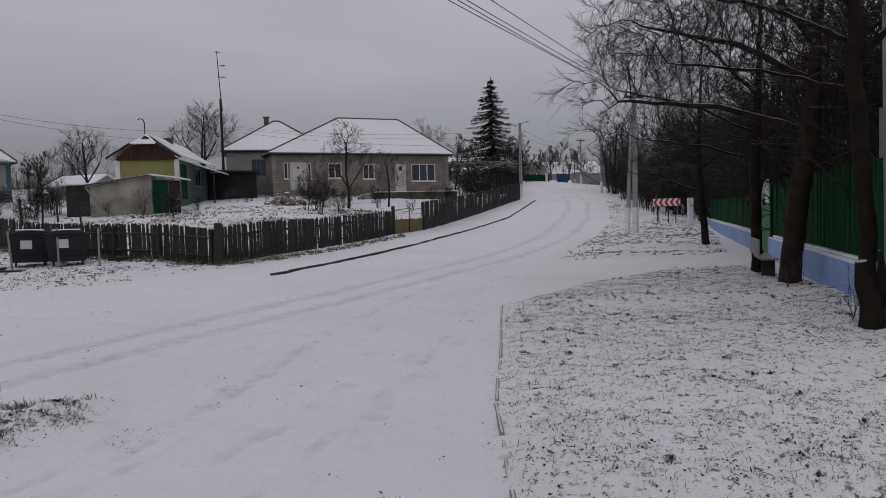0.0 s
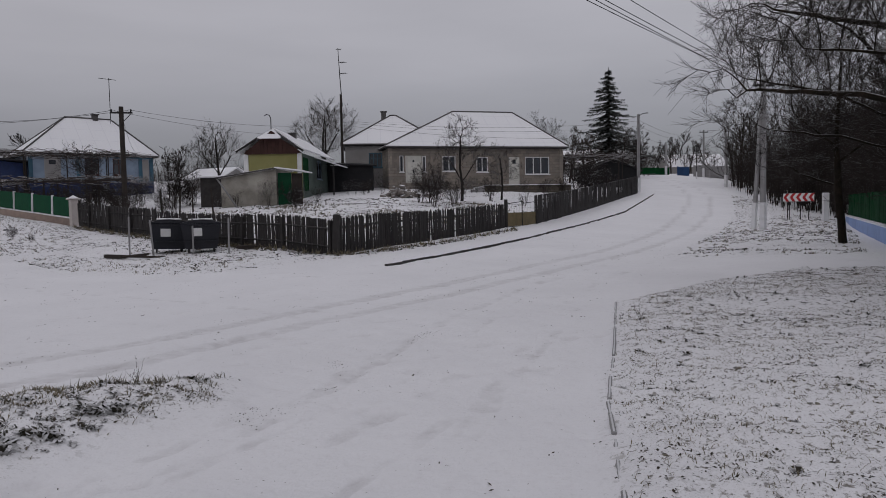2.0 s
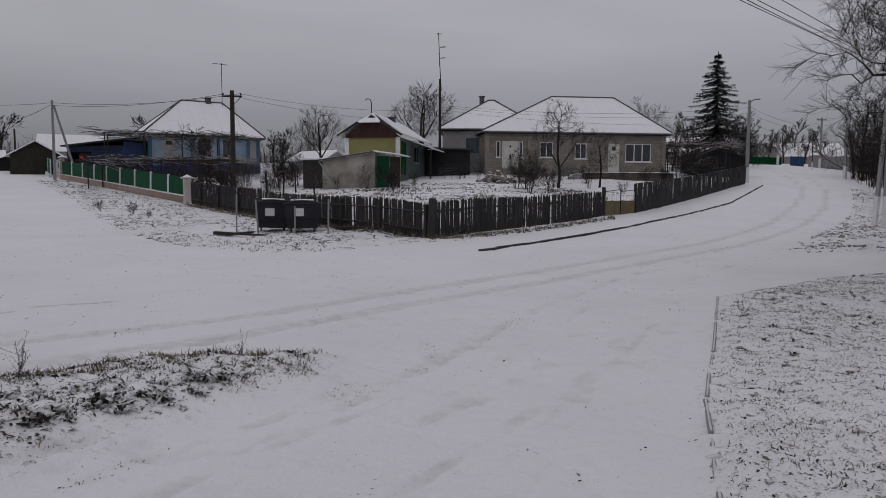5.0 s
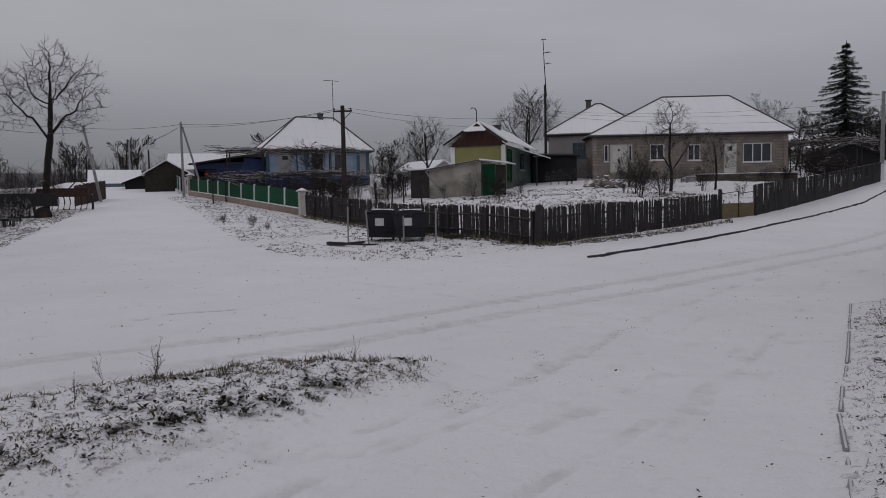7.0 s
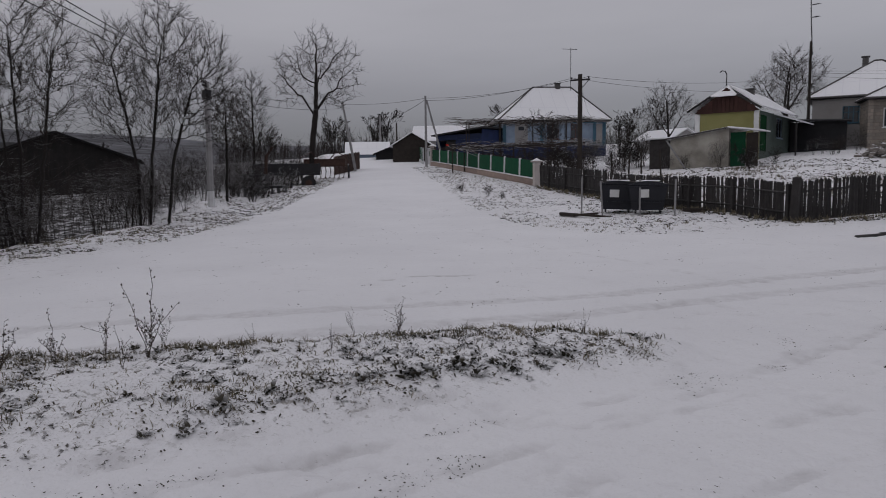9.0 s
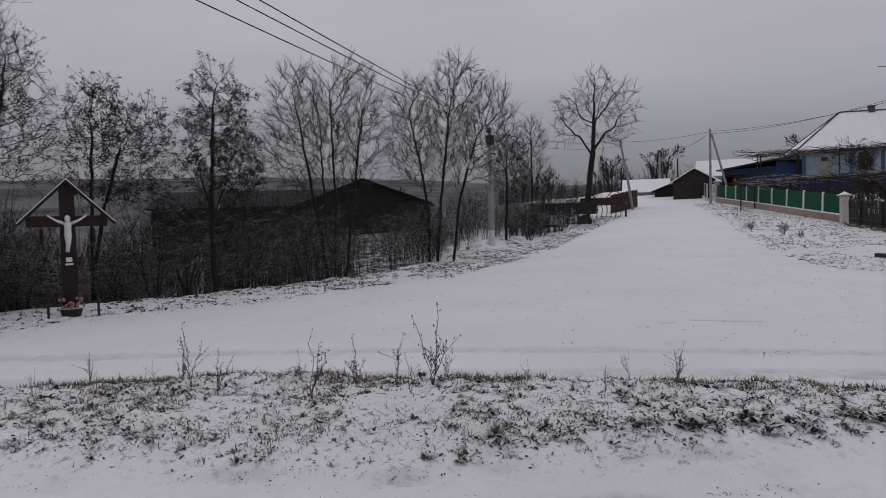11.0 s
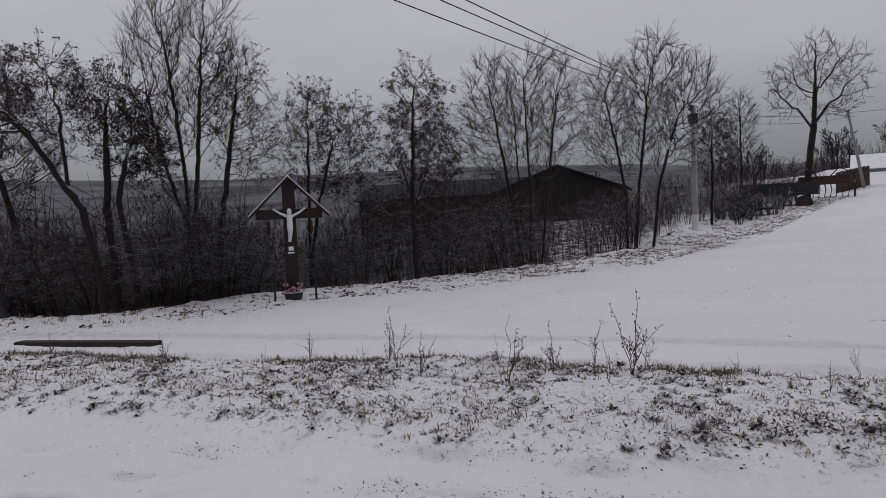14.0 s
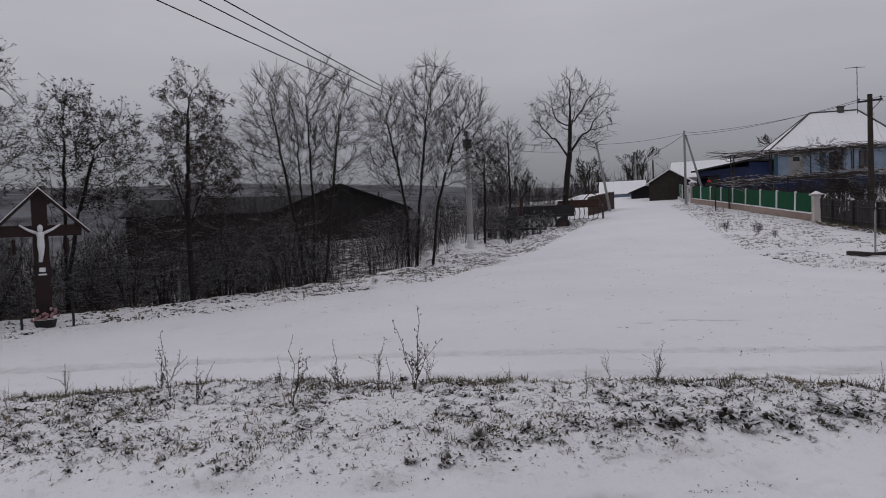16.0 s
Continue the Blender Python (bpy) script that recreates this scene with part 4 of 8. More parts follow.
def green_fence():
    a, b = (-24.9, 33.3), (-45.6, 45.3)
    L, ang = math.hypot(b[0] - a[0], b[1] - a[1]), math.degrees(math.atan2(b[1] - a[1], b[0] - a[0]))
    f = thing("panel_fence", pose(a[0], a[1], on(*a)), "green sheet-metal panel fence on a pinkish plastered plinth", "fence", "yard fences")
    z0, n = on(*a), 9
    for i in range(n):
        (xa, ya), (xb, yb) = along(a, b, i / n), along(a, b, (i + 1) / n)
        za, zb = on(xa, ya) - z0, on(xb, yb) - z0
        slope = math.degrees(math.atan2(zb - za, L / n))
        m = pose(xa - a[0], ya - a[1], za, 0, 0, ang) @ pose(0, 0, 0, 0, -slope, 0)
        w = L / n
        part("plinth", Shape().box(0.002, w - 0.002, -0.16, 0.16, -0.4, 0.42, bevel=0.02), PLINTH, f, at=m)
        part("panel", Shape().box(0.1, w - 0.1, -0.015, 0.015, 0.46, 1.46), METAL_GREEN, f, at=m)
        part("post", Shape().box(-0.05, 0.05, -0.06, 0.06, 0.43, 1.52, bevel=0.01), LIME, f, "white fence post", at=m)
    for u, hh in ((0.0, 1.38), (1.0, 1.7)):
        x, y = along(a, b, u)
        p = part("pillar", Shape().box(-0.17, 0.17, -0.17, 0.17, -0.4, hh, bevel=0.02), PILLAR, f, "pale pillar with a snowed cap", at=pose(x - a[0], y - a[1], on(x, y) - z0, 0, 0, ang))
        part("cap", Shape().box(-0.27, 0.27, -0.27, 0.27, hh + 0.002, hh + 0.1, bevel=0.03).add([(-0.2, -0.2, hh + 0.1), (0.2, -0.2, hh + 0.1), (0.2, 0.2, hh + 0.1), (-0.2, 0.2, hh + 0.1), (0, 0, hh + 0.25)], [(0, 1, 4), (1, 2, 4), (2, 3, 4), (3, 0, 4)]), PILLAR, p)
    g = thing("street_gate", pose(b[0] - 0.4, b[1] + 0.2, on(*b), 0, 0, ang - 12), "pale green barred metal gate between white pillars", "gate")
    part("frame", Shape().tube([(0.2, 0, 0.1), (0.2, 0, 1.5), (2.3, 0, 1.5), (2.3, 0, 0.1), (0.2, 0, 0.1)], 0.03, 5), LIME, g)
    for i in range(8):
        part("bar", Shape().tube([(0.45 + 0.23 * i, 0, 0.1), (0.45 + 0.23 * i, 0, 1.5)], 0.015, 4), LIME, g)
    part("panel", Shape().box(0.25, 2.25, 0.02, 0.04, 0.95, 1.4), METAL_GREEN, g)
    part("pillar", Shape().box(2.5, 2.9, -0.2, 0.2, -0.3, 1.7, bevel=0.02), LIME, g)
    c, d = (-48.4, 46.9), (-58.5, 55.5)
    f2 = thing("panel_fence", pose(c[0], c[1], on(*c)), "green metal fence further up the lane", "fence", "yard fences")
    L2, ang2 = math.hypot(d[0] - c[0], d[1] - c[1]), math.degrees(math.atan2(d[1] - c[1], d[0] - c[0]))
    for i in range(5):
        x, y = along(c, d, i / 5)
        m = pose(x - c[0], y - c[1], on(x, y) - on(*c), 0, -4, ang2)
        part("panel", Shape().box(0.06, L2 / 5 - 0.06, -0.015, 0.015, 0.3, 1.5), METAL_GREEN, f2, at=m)
        part("post", Shape().box(-0.05, 0.05, -0.05, 0.05, -0.3, 1.55), LIME, f2, at=m)
        part("plinth", Shape().box(0.06, L2 / 5 - 0.06, -0.1, 0.1, -0.5, 0.28), LIME, f2, at=m)


def roadside_fence():
    """Blue plinth with tall dark green boards and a bright green gate."""
    a, b = (5.55, 7.4), (18.4, 48.2)
    L, ang = math.hypot(b[0] - a[0], b[1] - a[1]), math.degrees(math.atan2(b[1] - a[1], b[0] - a[0]))
    f = thing("board_fence", pose(a[0], a[1], on(*a), 0, 0, ang), "tall dark green board fence on a pale blue plinth", "fence", "yard fences")
    z0 = on(*a)
    g0, g1 = 13.6, 16.8
    for s0, s1, top in ((0.0, g0, 2.25), (g1, L, 1.95)):
        n = max(1, round((s1 - s0) / 3.0))
        for i in range(n):
            u0, u1 = s0 + (s1 - s0) * i / n, s0 + (s1 - s0) * (i + 1) / n
            part("plinth", Shape().box(u0 + 0.002, u1 - 0.002, -0.17, 0.17, -0.4, 0.62, bevel=0.03), BLUE_WALL, f)
            part("snow_cap", Shape().box(u0, u1, -0.19, 0.05, 0.623, 0.67, bevel=0.02), SNOW, f)
            part("post", Shape().box(u0 - 0.05, u0 + 0.05, -0.14, -0.04, 0.67, top - 0.05), DARK_GREEN, f)
            part("rail", Shape().box(u0 + 0.06, u1 - 0.06, -0.04, -0.002, 0.95, 1.03).box(u0 + 0.06, u1 - 0.06, -0.04, -0.002, top - 0.4, top - 0.32), DARK_GREEN, f)
        step = 0.165
        me = [Shape().box(-0.077, 0.077, -0.012, 0.012, 0.0, top - 0.72 + d, bevel=0.006).mesh("board", DARK_GREEN) for d in (-0.02, 0.0, 0.015)]
        for i in range(int((s1 - s0) / step)):
            part("board", me[rng.randrange(3)], None, f, at=pose(s0 + (i + 0.5) * step, 0.03 + rng.uniform(-0.006, 0.006), 0.70, rng.gauss(0, 0.4), rng.gauss(0, 0.3), rng.gauss(0, 1.5)))
    g = thing("yard_gate", pose(*(Vector((a[0], a[1], z0)) + Matrix.Rotation(radians(ang), 3, "Z") @ Vector((g0, 0, 0))), 0, 0, ang), "bright green sheet-metal gate with a white fan of bars", "gate")
    bright = mat("bright_green_gate_paint", (0.01, 0.16, 0.035), 0.5, 0.2, 2, 25, 0.1)
    for x in (0.12, 3.05):
        part("pillar", Shape().box(x - 0.1, x + 0.1, -0.1, 0.1, -0.3, 2.35, bevel=0.02), DARK_GREEN, g)
    for x0, x1 in ((0.25, 1.57), (1.61, 2.92)):
        leaf = part("leaf", Shape().box(x0, x1, -0.02, 0.02, 0.08, 1.55, bevel=0.005), bright, g)
        for i in range(4):
            part("rib", Shape().box(x0 + 0.15 + i * 0.3, x0 + 0.18 + i * 0.3, -0.04, -0.021, 0.12, 1.5), bright, leaf)
    fan = Shape()
    for i in range(13):
        q = math.pi * (0.06 + 0.88 * i / 12)
        fan.tube([(1.59, -0.02, 1.56), (1.59 + 1.25 * math.cos(q), -0.02, 1.56 + 0.75 * math.sin(q))], 0.012, 4)
    fan.tube([(1.59 + 1.27 * math.cos(math.pi * i / 14), -0.02, 1.56 + 0.77 * math.sin(math.pi * i / 14)) for i in range(15)], 0.018, 4)
    part("fan", fan, WHITE, g, "white fan-shaped bars")
    be = thing("bench", pose(6.95, 15.15, on(6.95, 15.15), 0, 0, ang), "small wooden bench with a snowed seat and pale back", "bench")
    for x in (-0.55, 0.5):
        part("leg", Shape().box(x, x + 0.08, -0.13, 0.13, 0.0, 0.42, bevel=0.01), OLD_WOOD, be)
    part("seat", Shape().box(-0.75, 0.72, -0.18, 0.17, 0.422, 0.47, bevel=0.012), CONCRETE, be)
    part("backrest", Shape().box(-0.7, 0.7, 0.18, 0.21, 0.5, 0.85, bevel=0.012), CONCRETE, be)


yard_gate()
green_fence()
roadside_fence()


# ---- kerbs ----
def kerb(line, step, wide, high, label, material, sink=0.0):
    k = thing("kerb", (0, 0, 0), label, "kerb", kind="structure")
    s = Shape().box(-step / 2 + 0.004, step / 2 - 0.004, -wide / 2, wide / 2, -0.12, high, bevel=0.012).mesh("kerb_stone", material)
    for a, b in zip(line, line[1:]):
        L = math.hypot(b[0] - a[0], b[1] - a[1])
        n = max(1, round(L / step))
        ang = math.degrees(math.atan2(b[1] - a[1], b[0] - a[0]))
        for i in range(n):
            x, y = along(a, b, (i + 0.5) / n)
            x2, y2 = along(a, b, (i + 1.0) / n)
            tilt = -math.degrees(math.atan2(on(x2, y2) - on(x, y), L / n / 2))
            part("kerb_stone", s, None, k, at=pose(x, y, on(x, y) + rng.uniform(-0.012, 0.012) - sink, rng.gauss(0, 0.8), tilt + rng.gauss(0, 0.5), ang + rng.gauss(0, 0.5)))


# kerb stones in a dark concrete tone, much darker than the poles' concrete
DARK_KERB = mat("dark_wet_concrete", (0.045, 0.043, 0.043), 0.8, 0.3, 3, 40, 0.4)
kerb(KERB, 1.0, 0.1, 0.05, "dark concrete kerb stones edging the road", DARK_KERB)
kerb([(0.32, 3.0), (0.40, 5.7), (0.58, 7.4), (0.94, 11.5)], 0.8, 0.034, 0.04, "low pale concrete edging along the grass verge", CONCRETE)
beam = thing("timber_beam", pose(-10.44, -3.76, on(-10.44, -3.76), 0, 0, 68.8), "dark wooden beam lying at the edge of the road", "beam")
part("beam", Shape().box(-1.15, 1.15, -0.09, 0.09, -0.03, 0.06, bevel=0.012), POLE_WOOD, beam)


# ---- poles and wires ----
def pole(x, y, top, r0, r1, label, material, white=0.0, lean=(0.0, 0.0), n=8, name="utility_pole"):
    z = on(x, y)
    p = thing(name, (x, y, z), label, "pole", "utility poles")
    H = top - z
    part("shaft", Shape().tube([(0, 0, -0.3), (lean[0] * 0.5, lean[1] * 0.5, H / 2), (lean[0], lean[1], H)], [r0, (r0 + r1) / 2, r1], n), material, p)
    if white:
        k = white / H
        part("whitewash", Shape().tube([(0, 0, -0.2), (lean[0] * k, lean[1] * k, white)], r0 + 0.012, n), LIME, p, "whitewashed foot")
    return p, H


def arm(p, H, ang, half, drop=0.3, pins=3):
    c, s = math.cos(radians(ang)), math.sin(radians(ang))
    a = part("cross_arm", Shape().box(-half, half, -0.05, 0.05, H - drop - 0.05, H - drop + 0.05, pose(0, 0, 0, 0, 0, ang)), DARK_STEEL, p)
    for i in range(pins):
        u = -half + 0.08 + (2 * half - 0.16) * i / max(1, pins - 1)
        part("insulator", Shape().tube([(u * c, u * s, H - drop + 0.05), (u * c, u * s, H - drop + 0.12), (u * c, u * s, H - drop + 0.2)], [0.02, 0.05, 0.035], 6), DARK_STEEL, a)


p, H = pole(10.94, 39.77, 8.05, 0.17, 0.12, "concrete utility pole with a strut and whitewashed foot", CONCRETE, 1.5, n=4)
part("strut", Shape().tube([(-0.45, 0.1, -0.2), (-0.16, 0.0, H * 0.8)], [0.13, 0.09], 4), CONCRETE, p)
part("strut_whitewash", Shape().tube([(-0.45, 0.1, -0.18), (-0.385, 0.08, 1.5)], 0.145, 4), LIME, p)
arm(p, H, 20, 0.6)
p, H = pole(7.35, 64.9, 9.6, 0.16, 0.12, "concrete pole with a small bracket lamp at the bend", CONCRETE, 1.3, n=4)
part("lamp_bracket", Shape().tube([(0, 0, H - 0.2), (0.35, -0.15, H + 0.02), (0.65, -0.25, H + 0.04)], 0.03, 5), DARK_STEEL, p)
part("lamp_head", Shape().box(0.55, 0.8, -0.3, -0.2, H - 0.0, H + 0.08, bevel=0.03), DARK_STEEL, p)
p, H = pole(14.8, 98.9, 9.9, 0.15, 0.11, "far concrete pole with whitewashed foot", CONCRETE, 1.2, n=4)
p, H = pole(18.9, 95.1, 11.0, 0.15, 0.11, "far concrete pole with whitewashed foot", CONCRETE, 1.2, n=4)
arm(p, H, 20, 0.6)
p, H = pole(17.75, 78.0, 8.95, 0.17, 0.13, "concrete pole beside the thicket with whitewashed foot", CONCRETE, 1.4, n=4)
p, H = pole(17.15, 90.4, 8.6, 0.05, 0.05, "thin post carrying a round dark ring", DARK_STEEL, 0.9, name="signpost")
part("ring", Shape().tube([(0.33 * math.cos(q), 0, H - 0.3 + 0.33 * math.sin(q)) for q in (2 * math.pi * i / 16 for i in range(17))], 0.09, 6), DARK_STEEL, p)
p, H = pole(-29.12, 15.09, 5.85, 0.15, 0.115, "concrete utility pole with whitewashed foot and insulators on the bank", CONCRETE, 0.75, lean=(-0.1, 0.1), n=8)
arm(p, H, 135, 0.35, 0.15, 3)
part("clamp_box", Shape().box(-0.2, 0.12, -0.1, 0.2, H - 0.75, H - 0.3, bevel=0.03), DARK_STEEL, p)
p, H = pole(6.42, 9.98, 8.0, 0.12, 0.09, "concrete pole standing beside the board fence", CONCRETE, 0.0, lean=(-0.12, 0.05), n=4)
part("number_plate", Shape().box(-0.18, -0.172, -0.06, 0.06, 2.2, 2.9), mat("grey_number_plate", (0.18, 0.18, 0.19), 0.7, 0.1), p)
p, H = pole(-25.3, 38.4, 7.95, 0.17, 0.13, "dark tarred wooden pole with a single cross-arm", POLE_WOOD)
arm(p, H, 20, 0.62, 0.35, 2)
part("brace", Shape().tube([(0.5, 0.18, H - 0.42), (0.02, 0.0, H - 0.95)], 0.02, 4), DARK_STEEL, p)
p, H = pole(-44.6, 43.6, 8.7, 0.16, 0.12, "concrete pole with a slanting strut by the lane", CONCRETE, n=4)
part("strut", Shape().tube([(1.6, 0.7, -0.1), (0.1, 0.05, H - 0.4)], [0.14, 0.1], 4), CONCRETE, p)
pole(-46.85, 37.5, 8.0, 0.15, 0.11, "leaning concrete pole at the top of the lane", CONCRETE, lean=(-0.75, -0.7), n=4)
pole(-72.0, 61.9, 9.9, 0.16, 0.12, "far concrete pole beside the lane", CONCRETE, n=4)
pole(-96.6, 87.0, 11.6, 0.17, 0.13, "far wooden pole beyond the roofs", POLE_WOOD)
pole(-14.0, -6.35, 7.4, 0.085, 0.06, "slim dark steel pole leaning beside the road", DARK_STEEL, lean=(-0.3, -2.1), n=8)
pole(4.0, -18.0, 7.6, 0.16, 0.12, "concrete utility pole behind the junction", CONCRETE, n=4)
m_ = thing("antenna_mast", (-17.65, 57.35, on(-17.65, 57.35)), "tall dark wooden mast carrying thin television aerials", "antenna")
part("mast", Shape().tube([(0, 0, -0.2), (0, 0, 8.0)], [0.13, 0.09], 6), POLE_WOOD, m_)
part("pipe", Shape().tube([(0.1, 0, 7.0), (-0.05, 0, 9.5), (-0.15, 0, 11.8)], [0.045, 0.04, 0.03], 5), DARK_STEEL, m_)
for z, half, ang in ((11.7, 0.45, 30), (10.6, 0.55, -20), (9.7, 0.55, -20)):
    ae = Shape().tube([(-half * 0.6 if z > 11 else 0, 0, z), (half if z < 11 else 0.1, 0, z)], 0.02, 4)
    for i in range(5):
        x = (-half * 0.6 if z > 11 else 0.1) + i * half * 0.2
        ae.tube([(x, -0.25, z), (x, 0.25, z)], 0.012, 3)
    part("aerial", ae, DARK_STEEL, m_, at=pose(0, 0, 0, 0, 0, ang))
m_ = thing("roof_aerial", (-38.6, 57.0, 9.6), "thin television aerial on the blue house's roof", "antenna")
part("pipe", Shape().tube([(0, 0, 0), (0, 0, 3.95)], 0.03, 5), DARK_STEEL, m_)
part("aerial", Shape().tube([(-1.0, 0, 4.0), (0.5, 0.3, 3.8)], 0.025, 4), DARK_STEEL, m_)


def wire(a, b, sag, r=0.012):
    w = thing("cable", (0, 0, 0), "thin black overhead cable sagging between poles", "cable", "overhead cables")
    a, b = Vector(a), Vector(b)
    part("strand", Shape().tube([a.lerp(b, i / 24) - Vector((0, 0, sag * 4 * (i / 24) * (1 - i / 24))) for i in range(25)], r, 4, caps=False), WIRE, w)


for i, dz in ((-1, 0.0), (0, 0.05), (1, -0.1)):
    wire((-29.2 + 0.25 * i, 15.2 + 0.25 * i, 5.8 + dz), (4.0 + 0.9 * i, -18.0 + 0.9 * i, 8.3 + dz), 0.25, 0.016)
for i, dz in ((-1, 0.1), (0, 0.0), (0.25, -0.25), (1, 0.0)):
    wire((10.94 + 0.5 * i, 39.8 + 0.2 * i, 7.9 + dz), (-14.3 + 0.9 * i, -8.4 - 0.4 * i, 8.1 + dz), 0.3, 0.014)
    wire((10.94 + 0.5 * i, 39.8 + 0.2 * i, 7.9 + dz), (17.75 + 0.3 * i, 78.0, 8.7 + dz), 0.5, 0.014)
for dz in (-0.3, -0.8, -1.6):
    wire((7.35, 64.9, 9.4 + dz), (18.9, 95.1, 10.7 + dz), 0.7)
    wire((7.35, 64.9, 9.3 + dz), (-17.6, 57.4, 9.2 + dz * 0.3), 0.6, 0.008)
for s_, dz in ((-0.5, 0.0), (0.5, 0.0)):
    wire((-25.3 + s_, 38.4 + 0.2 * s_, 7.75), (-44.6, 43.6, 8.4 + 0.2 * s_), 0.35)
    wire((-25.3 + s_, 38.4, 7.75), (-17.6, 57.3, 8.3 + s_), 0.5, 0.009)
    wire((-44.6, 43.6, 8.4), (-72.0, 61.9, 9.6 + 0.2 * s_), 0.5)
    wire((-29.2, 15.2, 5.5 + s_ * 0.4), (-47.5, 36.9, 7.7 + s_ * 0.4), 0.35)
wire((-25.3, 38.4, 7.6), (-36.0, 56.5, 7.0), 0.5, 0.009)
wire((-47.5, 36.9, 7.8), (-44.6, 43.6, 8.5), 0.2)


# ---- things by the road ----
def waste_bin(x, y, ang, label, h=1.12):
    b = thing("waste_container", pose(x, y, on(x, y) + 0.05, 0, rng.uniform(-2, 2), ang), label, "waste bin", "waste containers")
    s = Shape()
    lo, hi = (0.50, 0.38), (0.62, 0.50)
    vs = [(sx * lo[0], sy * lo[1], 0.12) for sx, sy in ((-1, -1), (1, -1), (1, 1), (-1, 1))] + [(sx * hi[0], sy * hi[1], h - 0.18) for sx, sy in ((-1, -1), (1, -1), (1, 1), (-1, 1))]
    part("body", s.add(vs, [(3, 2, 1, 0), (4, 5, 6, 7), (0, 1, 5, 4), (1, 2, 6, 5), (2, 3, 7, 6), (3, 0, 4, 7)]), BIN, b)
    part("rim", Shape().box(-0.66, 0.66, -0.54, 0.54, h - 0.178, h - 0.11, bevel=0.02), BIN, b)
    lid = [(-0.66 + 1.32 * i / 8, h - 0.105 + 0.13 * math.sin(math.pi * i / 8)) for i in range(9)]
    vs = [(x_, y_, z_) for y_ in (-0.55, 0.55) for x_, z_ in lid] + [(x_, y_, h - 0.108) for y_ in (-0.55, 0.55) for x_ in (-0.66, 0.66)]
    fs = [(i, i + 1, i + 10, i + 9) for i in range(8)] + [(18, 19, *range(8, -1, -1)), (21, 20, *range(9, 18))]
    part("lid", Shape().add(vs, fs), BIN, b)
    part("lid_snow", Shape().box(-0.4, 0.4, -0.45, 0.45, h + 0.0, h + 0.045, bevel=0.02), SNOW, b, "thin snow on the lid")
    part("label", Shape().box(-0.28, 0.04, -0.488, -0.478, 0.55, 0.82), PAPER, b, "white paper label")
    part("front_rib", Shape().box(-0.5, 0.5, -0.49, -0.44, 0.36, 0.40), BIN, b)
    for x_ in (-0.4, 0.4):
        for y_ in (-0.3, 0.3):
            part("wheel", Shape().tube([(x_ - 0.03, y_, 0.08), (x_ + 0.03, y_, 0.08)], 0.085, 10), DARK_STEEL, b)


waste_bin(-13.25, 22.5, 32, "dark plastic wheeled waste container with a snowed lid")
waste_bin(-11.85, 22.15, 28, "dark plastic wheeled waste container with a paper label", 1.08)
for x, y, h, ln in ((-13.15, 21.4, 1.25, (-0.1, 0.0)), (-11.85, 21.6, 1.25, (0.0, 0.0)), (-14.55, 22.2, 1.35, (0.02, 0.0)), (-10.5, 21.4, 1.2, (0.02, 0))):
    q = thing("steel_stake", (x, y, on(x, y)), "thin grey metal stake by the waste containers", "post", "stakes")
    part("stake", Shape().tube([(0, 0, -0.1), (ln[0], ln[1], h)], 0.03, 6), CONCRETE, q)
for i, (x, y, ang, L) in enumerate(((-13.9, 21.3, 12, 1.1), (-14.3, 21.0, -20, 0.9), (-13.2, 20.9, 30, 1.3), (-10.2, 22.2, 60, 0.8))):
    q = thing("broken_plank", pose(x, y, on(x, y) + 0.06, rng.uniform(-4, 4), rng.uniform(-8, 4), ang), "dark broken plank lying in the snow", "plank", "broken planks")
    part("plank", Shape().box(-L / 2, L / 2, -0.09, 0.09, 0, 0.07 + 0.05 * (i % 2), bevel=0.01), POLE_WOOD, q)


def chevron_sign():
    x, y = 15.41, 48.25
    s = thing("chevron_sign", pose(x, y, on(x, y), 0, 0, -17.7), "red and white chevron bend sign on grey legs", "road sign")
    for lx in (-0.62, -0.52, 0.12, 0.6):
        part("leg", Shape().tube([(lx, 0.05, -0.15), (lx + 0.02, 0.05, 1.72)], 0.035, 6), DARK_STEEL, s)
    part("board", Shape().box(-0.88, 0.9, -0.02, 0.02, 1.22, 1.74, bevel=0.008), WHITE, s)
    part("frame", Shape().box(-0.9, 0.92, -0.03, 0.03, 1.18, 1.215).box(-0.9, 0.92, -0.03, 0.03, 1.745, 1.78), DARK_STEEL, s)
    for i in range(5):
        c = -0.86 + i * 0.36
        w = 0.17
        for z0, z1 in ((1.48, 1.735), (1.48, 1.225)):
            pts = [(c, -0.026, z0), (c + w, -0.026, z0), (c + w + 0.17, -0.026, z1), (c + 0.17, -0.026, z1)]
            pts = pts if z1 > z0 else pts[::-1]
            part("chevron", Shape().slab(pts, 0.004), RED, s)


chevron_sign()
q = thing("stone_post", (16.72, 47.33, on(16.72, 47.33)), "whitewashed square stone post", "post")
part("post", Shape().box(-0.16, 0.16, -0.16, 0.16, -0.2, 1.85, bevel=0.03), LIME, q)


